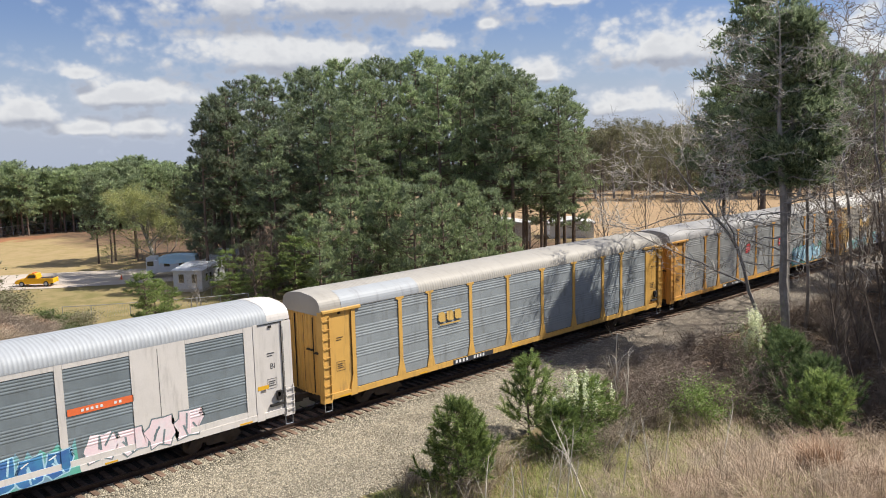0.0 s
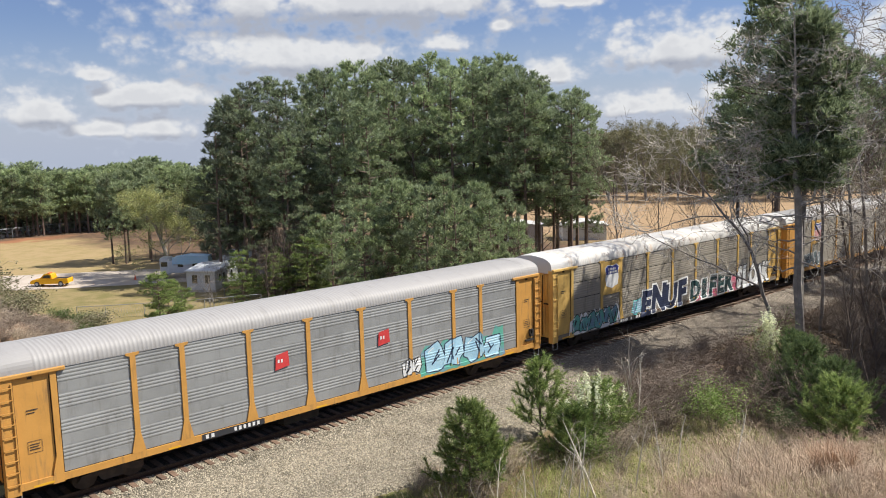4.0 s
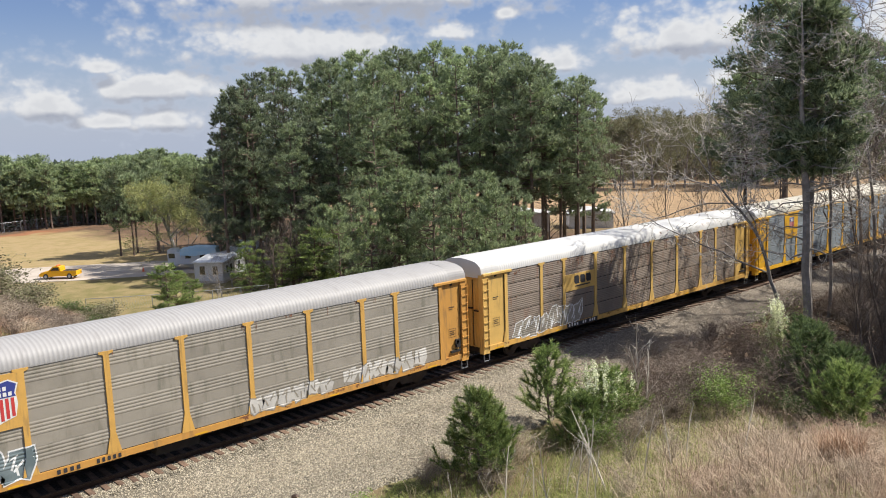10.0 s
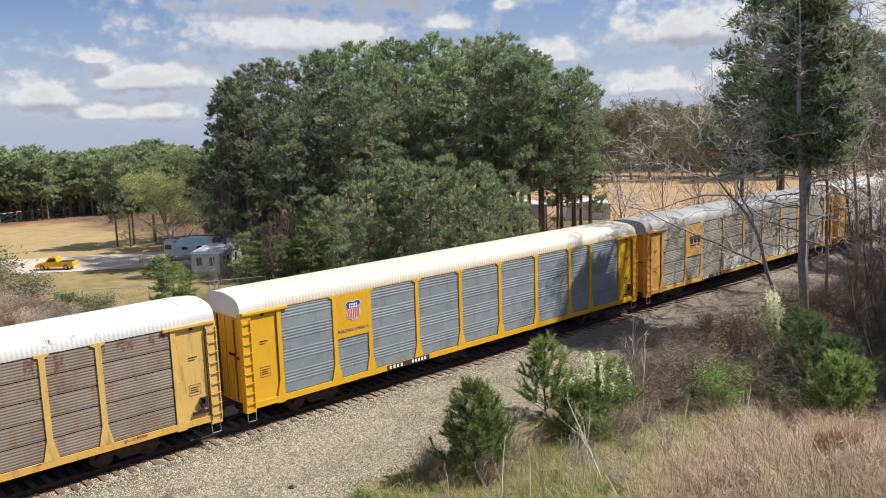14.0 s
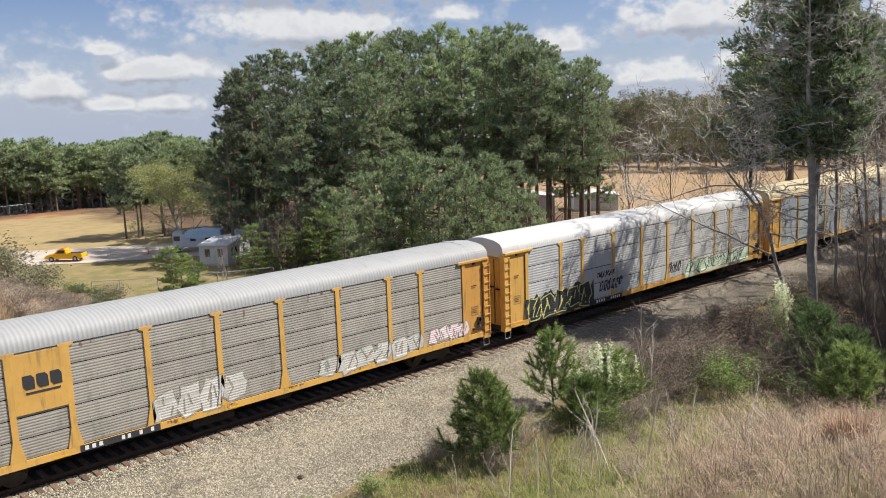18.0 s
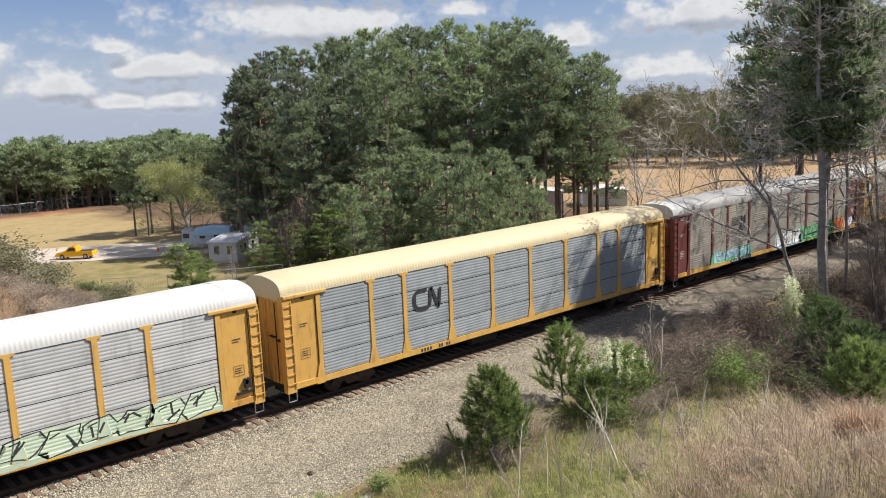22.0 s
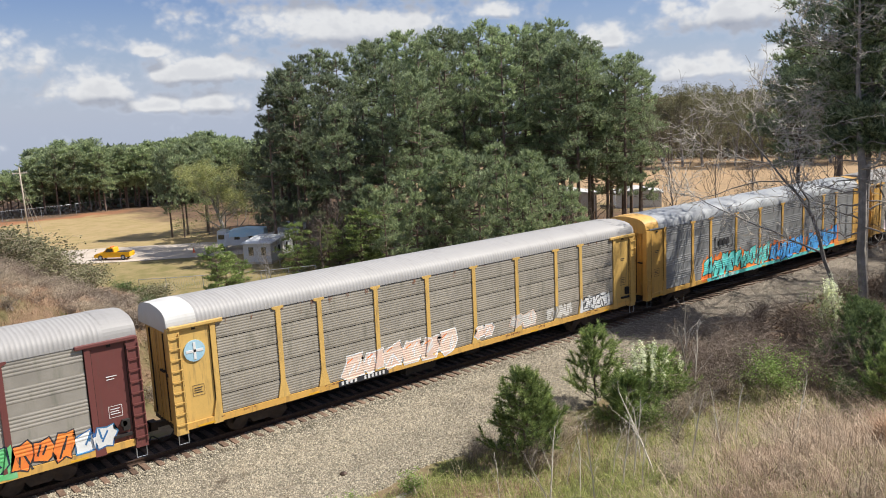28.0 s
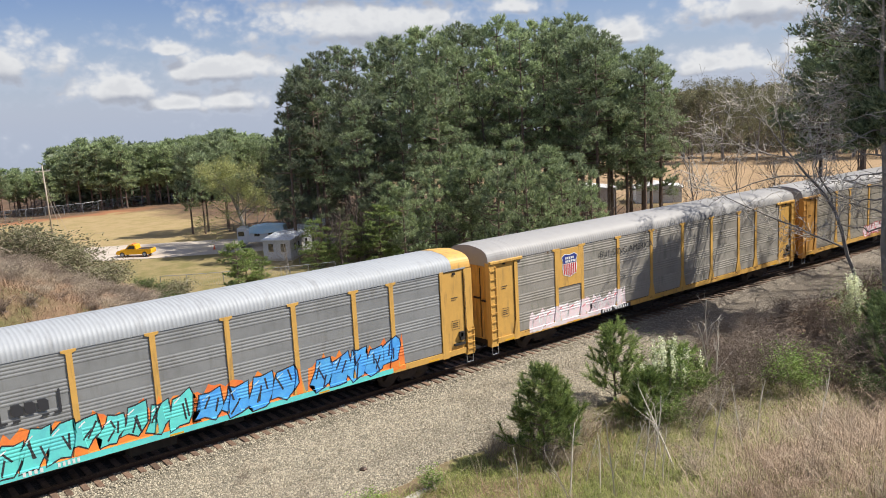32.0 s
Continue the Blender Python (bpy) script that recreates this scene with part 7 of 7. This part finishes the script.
# brush on the bridge approach and the far slope
HILL = [bush(560 + i, 1.2, 1.3, 60, 2400, 0.06) for i in range(3)]
for i in range(360):
    x, y = (rnd.uniform(8, 33), rnd.uniform(42, 94)) if i < 230 else (rnd.uniform(7, 20), rnd.uniform(42, 72))
    z = land(x, y)
    if z < -6.4:
        continue
    g = noise.noise((x * 0.12, y * 0.12, 2)) + rnd.uniform(-0.25, 0.25)
    leafy = g + 0.16 * (x - 17.0 - 0.12 * (88 - y)) > 0.0
    place_tree("hill_shrub", "green brush on the far slope" if leafy else "brown leafless brush on the far slope", HILL[i % 3] if leafy else HILL[i % 3][:1], (TWIG, SHRUB) if leafy else ((TWIG_PALE, TWIG, TWIG_DARK)[i % 3],), (x, y, z - 0.1), rnd.uniform(0, 360), rnd.uniform(0.5, 1.05), "brush on the far slope", "shrub", ("branchwork", "foliage"))
for x, y, s in ((22.5, 57.0, 1.5), (23.0, 58.5, 1.2), (15.5, 66.0, 1.9), (14.0, 69.0, 2.0), (17.0, 63.0, 1.6), (13.2, 72.0, 2.4), (15.6, 72.5, 2.3), (17.4, 74.0, 2.0), (12.0, 66.0, 2.2), (19.4, 72.0, 1.6), (20.5, 76.0, 1.7), (23.2, 78.0, 1.6), (25.5, 77.0, 1.5), (27.0, 80.0, 1.7), (24.6, 70.0, 1.4), (26.0, 74.0, 1.3)):
    place_tree("hill_shrub", "tall grey-olive shrub on the far slope", HILL[1], (TWIG_PALE, OLIVE), (x, y, land(x, y)), 20 * x, s, "brush on the far slope", "shrub", ("branchwork", "foliage"))


# grasses
def blades(name, label, n, area, length, width, mat, seed, test=None, bend=0.5):
    rg = np.random.default_rng(seed)
    xs, ys = rg.uniform(area[0], area[1], n), rg.uniform(area[2], area[3], n)
    if test:
        ok = np.array([test(a, b) for a, b in zip(xs, ys)])
        xs, ys = xs[ok], ys[ok]
    n = len(xs)
    z = np.array([land(a, b) for a, b in zip(xs, ys)])
    root = np.stack((xs, ys, z - 0.03), -1)
    ln = length * rg.uniform(0.45, 1.25, (n, 1))
    d = rg.normal(0, 1, (n, 3)) * (bend, bend, 0)
    mid = root + np.concatenate((d[:, :2] * ln * 0.25, ln * 0.6), 1)
    tip = root + np.concatenate((d[:, :2] * ln * 0.8, ln * (1.0 - 0.25 * np.abs(d[:, :1]))), 1)
    side = unit(np.cross(d + (0.01, 0, 0), (0, 0, 1.0))) * width * rg.uniform(0.6, 1.3, (n, 1))
    tris = np.concatenate((np.stack((root - side, root + side, mid + side * 0.7), 1), np.stack((root - side, mid + side * 0.7, mid - side * 0.7), 1), np.stack((mid - side * 0.7, mid + side * 0.7, tip), 1)))
    tagged(part(name, tri_mesh(name, tris), mat), label, "grass", kind="stuff")


def on_bank(a, b):
    return b < 23.4 - 0.18 * max(0, a - 24) + 0.6 * patch(a, 3, 9)


blades("straw_grass", "long dry straw-coloured grass on the bank", 40000, (14, 36, 6.5, 19.5), 0.62, 0.0055, STRAW, 600, lambda a, b: patch(a, b, 1) + (13.8 - b) * 0.16 + 0.07 * (a - 26) > 0.0, 0.95)
blades("fallen_straw", "tangled fallen straw and stalks", 15000, (14, 36, 6.5, 20.5), 0.6, 0.005, TWIG_PALE_LEAF, 607, lambda a, b: patch(a, b, 1) + (17.0 - b) * 0.16 + 0.05 * (a - 24) > 0.0, 2.2)
blades("green_bank_grass", "fresh green grass and weeds on the bank", 62000, (12, 38, 7, 24), 0.38, 0.009, GREEN_GRASS, 601, lambda a, b: on_bank(a, b) and patch(a, b, 1) + (13.4 - b) * 0.14 + 0.06 * (a - 26) < 0.30, 1.0)
blades("dry_edge_grass", "dry brown grass along the ballast edge", 14000, (11, 34, 19.0, 24.8), 0.42, 0.0065, RUSSET, 602, lambda a, b: on_bank(a, b - 0.9) and patch(a, b, 3) > 0.0, 1.2)
blades("russet_grass", "clump of russet dry broom grass", 5000, (24.5, 26.2, 9.2, 11.2), 1.35, 0.008, BROOM, 603, lambda a, b: math.hypot(a - 25.4, b - 10.2) < 0.62, 0.45)
blades("tall_dead_stems", "tall pale dead weed stems", 2200, (15, 37, 7, 22.5), 1.1, 0.007, TWIG_PALE_LEAF, 604, None, 0.9)
blades("upright_straw", "upright pale straw stalks on the bank", 9000, (19, 37, 6.8, 16), 0.62, 0.0055, TWIG_PALE_LEAF, 608, lambda a, b: patch(a, b, 1) + (13.8 - b) * 0.2 + 0.07 * (a - 26) > 0.0, 0.6)
blades("arching_stalks", "long arching straw-pale weed stalks on the bank", 3600, (18, 37, 6.6, 16.5), 1.5, 0.0075, TWIG_PALE_LEAF, 609, lambda a, b: patch(a, b, 1) + (14.2 - b) * 0.2 + 0.07 * (a - 26) > 0.0, 0.8)
blades("hill_grass", "dry grass on the far slope", 60000, (7, 27, 42, 84), 0.42, 0.013, RUSSET, 605, None, 1.4)
rg = np.random.default_rng(606)
n = 42000
lx, ly = rg.uniform(29, 70, n), rg.uniform(8, 28.6, n)
lz = np.array([land(a, b) for a, b in zip(lx, ly)]) + rg.uniform(0.0, 0.06, n)
tagged(part("leaf_litter", tri_mesh("leaf_litter", leaves(np.stack((lx, ly, lz), -1), 0.09, rg, 0.25)), LITTER), "fallen brown leaves under the trees", "leaves", kind="stuff")

# ---- things on the flats ----
def pickup(at, turn):
    t = thing("pickup_truck", "yellow pickup truck with roof beacons on the gravel road", "pickup truck", at, turn)
    body = [(-2.65, 0.45), (-2.65, 0.98), (-2.5, 1.02), (-0.35, 1.02), (-0.3, 1.0), (1.15, 1.0), (2.3, 0.88), (2.6, 0.72), (2.65, 0.42), (2.2, 0.36), (-2.3, 0.36)]
    part("body", prism("body", body, -0.88, 0.88), CAR_YELLOW, t)
    part("bed_floor", boxes("bed_floor", (-2.55, -0.55, -0.75, 0.75, 1.022, 1.03)), BLACK, t)
    part("cab", prism("cab", [(-0.42, 1.0), (-0.3, 1.52), (-0.05, 1.6), (0.65, 1.58), (1.3, 1.0)], -0.78, 0.78), CAR_YELLOW, t)
    for s in (-1, 1):
        y0, y1 = sorted((s * 0.785, s * 0.80))
        part("side_window", prism("side_window", [(-0.22, 1.08), (-0.14, 1.46), (0.58, 1.46), (1.0, 1.08)], y0, y1), GLASS, t)
        y0, y1 = sorted((s * 0.885, s * 0.895))
        part("headlight", boxes("headlight", (2.45, 2.64, min(s * 0.5, s * 0.86), max(s * 0.5, s * 0.86), 0.62, 0.78)), STENCIL, t)
    part("windscreen", mesh_of("windscreen", [(0.70, -0.7, 1.56), (0.70, 0.7, 1.56), (1.31, 0.72, 1.04), (1.31, -0.72, 1.04)], [(0, 1, 2, 3)]), GLASS, t)
    part("beacon", soft_box("beacon", 0.1, 0.3, -0.5, 0.5, 1.6, 1.72, 0.03), ORANGE_SIGN, t, "amber beacon bar")
    part("bumper", soft_box("bumper", 2.6, 2.72, -0.85, 0.85, 0.38, 0.56, 0.03), GREY_METAL, t)
    for x in (-1.65, 1.7):
        for s in (-1, 1):
            w_ = part("wheel", lathe("wheel", [(0.1, -0.1), (0.34, -0.1), (0.36, -0.06), (0.36, 0.06), (0.34, 0.1), (0.1, 0.1)], 18), GUM_RUBBER, t, at=(x, s * 0.80, 0.36))
            part("rim", lathe("rim", [(0.02, -0.02), (0.21, -0.02), (0.21, 0.02), (0.02, 0.02)], 14), GREY_METAL, w_, at=(0, s * 0.1, 0))
    return t


pickup((37.7, 122.9, land(37.7, 122.9) + 0.05), 137.0).scale = (1.0, 1.0, 1.12)

cone = thing("traffic_cone", "orange traffic cone on the road's edge", "traffic cone", (47.8, 118.5, land(47.8, 118.5) + 0.06))
part("cone_body", lathe("cone_body", [(0.16, 0.03), (0.03, 0.7)], 14, "Z"), CONE, cone)
part("cone_base", soft_box("cone_base", -0.2, 0.2, -0.2, 0.2, 0, 0.04, 0.01), CONE, cone)

# trailer with a blue tarpaulin
rvz = land(53.5, 115.5)
rv = thing("camper_trailer", "white camper trailer half covered by a pale blue tarpaulin", "trailer", (54.0, 115.0, rvz), -38.0)
rv.scale = (1.0, 1.0, 1.12)
part("body", soft_box("body", -2.4, 3.4, -1.2, 1.2, 0.7, 2.35, 0.15), SIDING, rv)
part("cab", soft_box("cab", -3.5, -2.0, -1.1, 1.1, 0.5, 2.75, 0.2), SIDING, rv)
part("tarpaulin", prism("tarpaulin", [(-1.6, 1.75), (-1.6, 2.7), (0.5, 2.95), (3.5, 2.8), (3.65, 1.6), (3.5, 1.6), (3.4, 2.4), (-1.4, 2.4), (-1.5, 1.75)], -1.34, 1.34), TARP, rv, "pale blue tarpaulin")
for a in (-0.9, 1.2):
    part("window", boxes("window", (a, a + 0.8, -1.215, -1.205, 1.5, 2.05)), GLASS, rv)
part("tarpaulin_flap", prism("tarpaulin_flap", [(-1.5, 2.4), (-1.55, 1.95), (0.4, 1.8), (1.9, 1.95), (3.5, 1.7), (3.5, 2.45)], -1.36, -1.30), TARP, rv)
part("windscreen", boxes("windscreen", (-3.3, -2.4, -1.115, -1.105, 1.6, 2.2)), GLASS, rv)
for a in (-2.8, 1.2, 2.1):
    part("wheel", lathe("wheel", [(0.1, -0.12), (0.4, -0.12), (0.4, 0.12), (0.1, 0.12)], 16), GUM_RUBBER, rv, at=(a, -1.0, 0.4))

# mobile home
hz_ = land(52.5, 101.5)
home = thing("mobile_home", "small white mobile home with dark windows under the trees", "house", (53.2, 104.3, hz_), 38.0)
part("wall", soft_box("wall", -4.6, 4.6, -2.0, 2.0, 0.3, 2.75, 0.03), SIDING, home)
part("roof", prism("roof", [(-4.85, 2.75), (4.85, 2.75), (4.85, 2.85), (0, 3.25), (-4.85, 2.85)], -2.2, 2.2), SIDING, home)
part("skirting", boxes("skirting", (-4.5, 4.5, -1.95, 1.95, -0.1, 0.3)), CONCRETE, home)
for a in (-3.6, -2.4, 0.2, 2.6):
    wdw = part("window", boxes("window", (a, a + 0.75, -2.04, -2.005, 1.2, 2.3)), SIDING, home)
    part("pane", boxes("pane", (a + 0.06, a + 0.69, -2.05, -2.042, 1.26, 2.24)), GLASS, wdw)
for a in (-1.3, 0.5):
    part("window", boxes("window", (-4.64, -4.605, a, a + 0.7, 1.2, 2.3)), GLASS, home)
part("door", boxes("door", (-1.2, -0.35, -2.04, -2.005, 0.35, 2.35)), WHITE, home)
lean = part("porch_roof", mesh_of("porch_roof", [(4.6, -2.4, 2.6), (9.5, -2.2, 3.6), (9.5, 1.8, 3.8), (4.6, 1.8, 2.8), (4.6, -2.4, 2.68), (9.5, -2.2, 3.68), (9.5, 1.8, 3.88), (4.6, 1.8, 2.88)], [(0, 1, 2, 3), (7, 6, 5, 4), (0, 4, 5, 1), (1, 5, 6, 2), (2, 6, 7, 3), (3, 7, 4, 0)]), SIDING, home)

# white sheds beyond the stand
for x, y, w_, d_, h_, turn in ((113, 104, 10, 6, 3.0, -45), (124, 97, 8, 6, 2.6, -45)):
    s_ = thing("shed", "low white shed seen through the tree trunks", "shed", (x, y, land(x, y)), turn)
    part("wall", boxes("wall", (-w_ / 2, w_ / 2, -d_ / 2, d_ / 2, -0.2, h_)), SIDING, s_)
    part("roof", prism("roof", [(-w_ / 2 - 0.4, h_), (w_ / 2 + 0.4, h_), (w_ / 2 + 0.4, h_ + 0.15), (0, h_ + 0.9), (-w_ / 2 - 0.4, h_ + 0.15)], -d_ / 2 - 0.3, d_ / 2 + 0.3), ROOF_WHITE, s_)
    part("door", boxes("door", (-1.5, 1.5, -d_ / 2 - 0.05, -d_ / 2 - 0.01, 0, 2.9)), SIDING, s_)

# utility pole with its guy wires
pz_ = land(34.0, 160)
up_ = thing("utility_pole", "weathered wooden utility pole with a crossarm and guy wires", "utility pole", (34.9, 160.0, pz_))
part("pole", tube("pole", [(0, 0, -0.3), (-0.25, 0, 12.6)], [0.15, 0.10], 8), POLE_WOOD, up_)
part("crossarm", boxes("crossarm", (-1.5, 1.0, -0.07, 0.07, 11.5, 11.65)), POLE_WOOD, up_)
part("insulators", boxes("insulators", *[(a, a + 0.1, -0.05, 0.05, 11.65, 11.85) for a in (-1.4, -0.8, 0.4, 0.8)]), GREY_METAL, up_)
for a in (1.6, 2.6):
    part("guy_wire", tube("guy_wire", [(-0.5, 0, 10.5), (a, 0, 0)], 0.035, 4), POLE_WOOD, up_)


def fence(name, label, points, h, step, group=""):
    f = thing(name, label, "fence", (*points[0], land(*points[0])))
    o = Vector((*points[0], land(*points[0])))
    posts, last = [], None
    for a, b in zip(points, points[1:]):
        a, b = Vector(a), Vector(b)
        n = max(1, int((b - a).length / step))
        posts += [a.lerp(b, i / n) for i in range(n)]
    posts.append(Vector(points[-1]))
    pm = tube("post", [(0, 0, -0.2), (0, 0, h)], 0.045, 5)
    tops, wires_v, wires_f = [], [], []
    for p in posts:
        z = land(p.x, p.y)
        part("post", pm, GREY_METAL, f, at=(p.x - o.x, p.y - o.y, z - o.z))
        tops.append(Vector((p.x - o.x, p.y - o.y, z - o.z + h)))
    part("top_rail", tube("top_rail", tops, 0.035, 5), GREY_METAL, f)
    for a, b in zip(tops, tops[1:]):
        n = 14
        for i in range(n):
            for flip in (0, 1):
                lo, hi = (0, -h) if flip else (-h, 0)
                p, q = a.lerp(b, i / n), a.lerp(b, min(1, (i + 1.4) / n))
                tube_data([p + Vector((0, 0, lo)), q + Vector((0, 0, hi))], [0.007, 0.007], 3, wires_v, wires_f)
    part("wire_mesh", mesh_of("wire_mesh", wires_v, wires_f), GREY_METAL, f)


fence("chain_link_fence", "grey chain-link fence along the wood", ((30, 196), (37.6, 194), (49, 193.5), (56, 195), (66, 196), (76, 192)), 2.2, 3.0)
fence("chain_link_fence", "low chain-link fence below the embankment", ((32, 96.5), (34.5, 94.7), (38.1, 92.6), (44, 89.5), (50, 87)), 1.5, 2.4)

# concrete kerb stub in the weeds at the ballast edge
kb = tagged(part("concrete_slab", soft_box("concrete_slab", -0.9, 0.9, -0.14, 0.14, -0.05, 0.12, 0.03), CONCRETE), "broken pale concrete slab in the weeds", "slab")
kb.location, kb.rotation_euler = (15.5, 22.5, land(15.5, 22.5) + 0.02), (0, 0.04, radians(12))
lump = tagged(part("dark_rock", lathe("dark_rock", [(0.02, 0.0), (0.13, 0.02), (0.15, 0.08), (0.07, 0.14)], 7, "Z"), RAIL_STEEL), "dark rusty lump on the ballast", "rock")
lump.location = (15.25, 25.6, bed(25.6, 15.25) - 0.01)

motions()
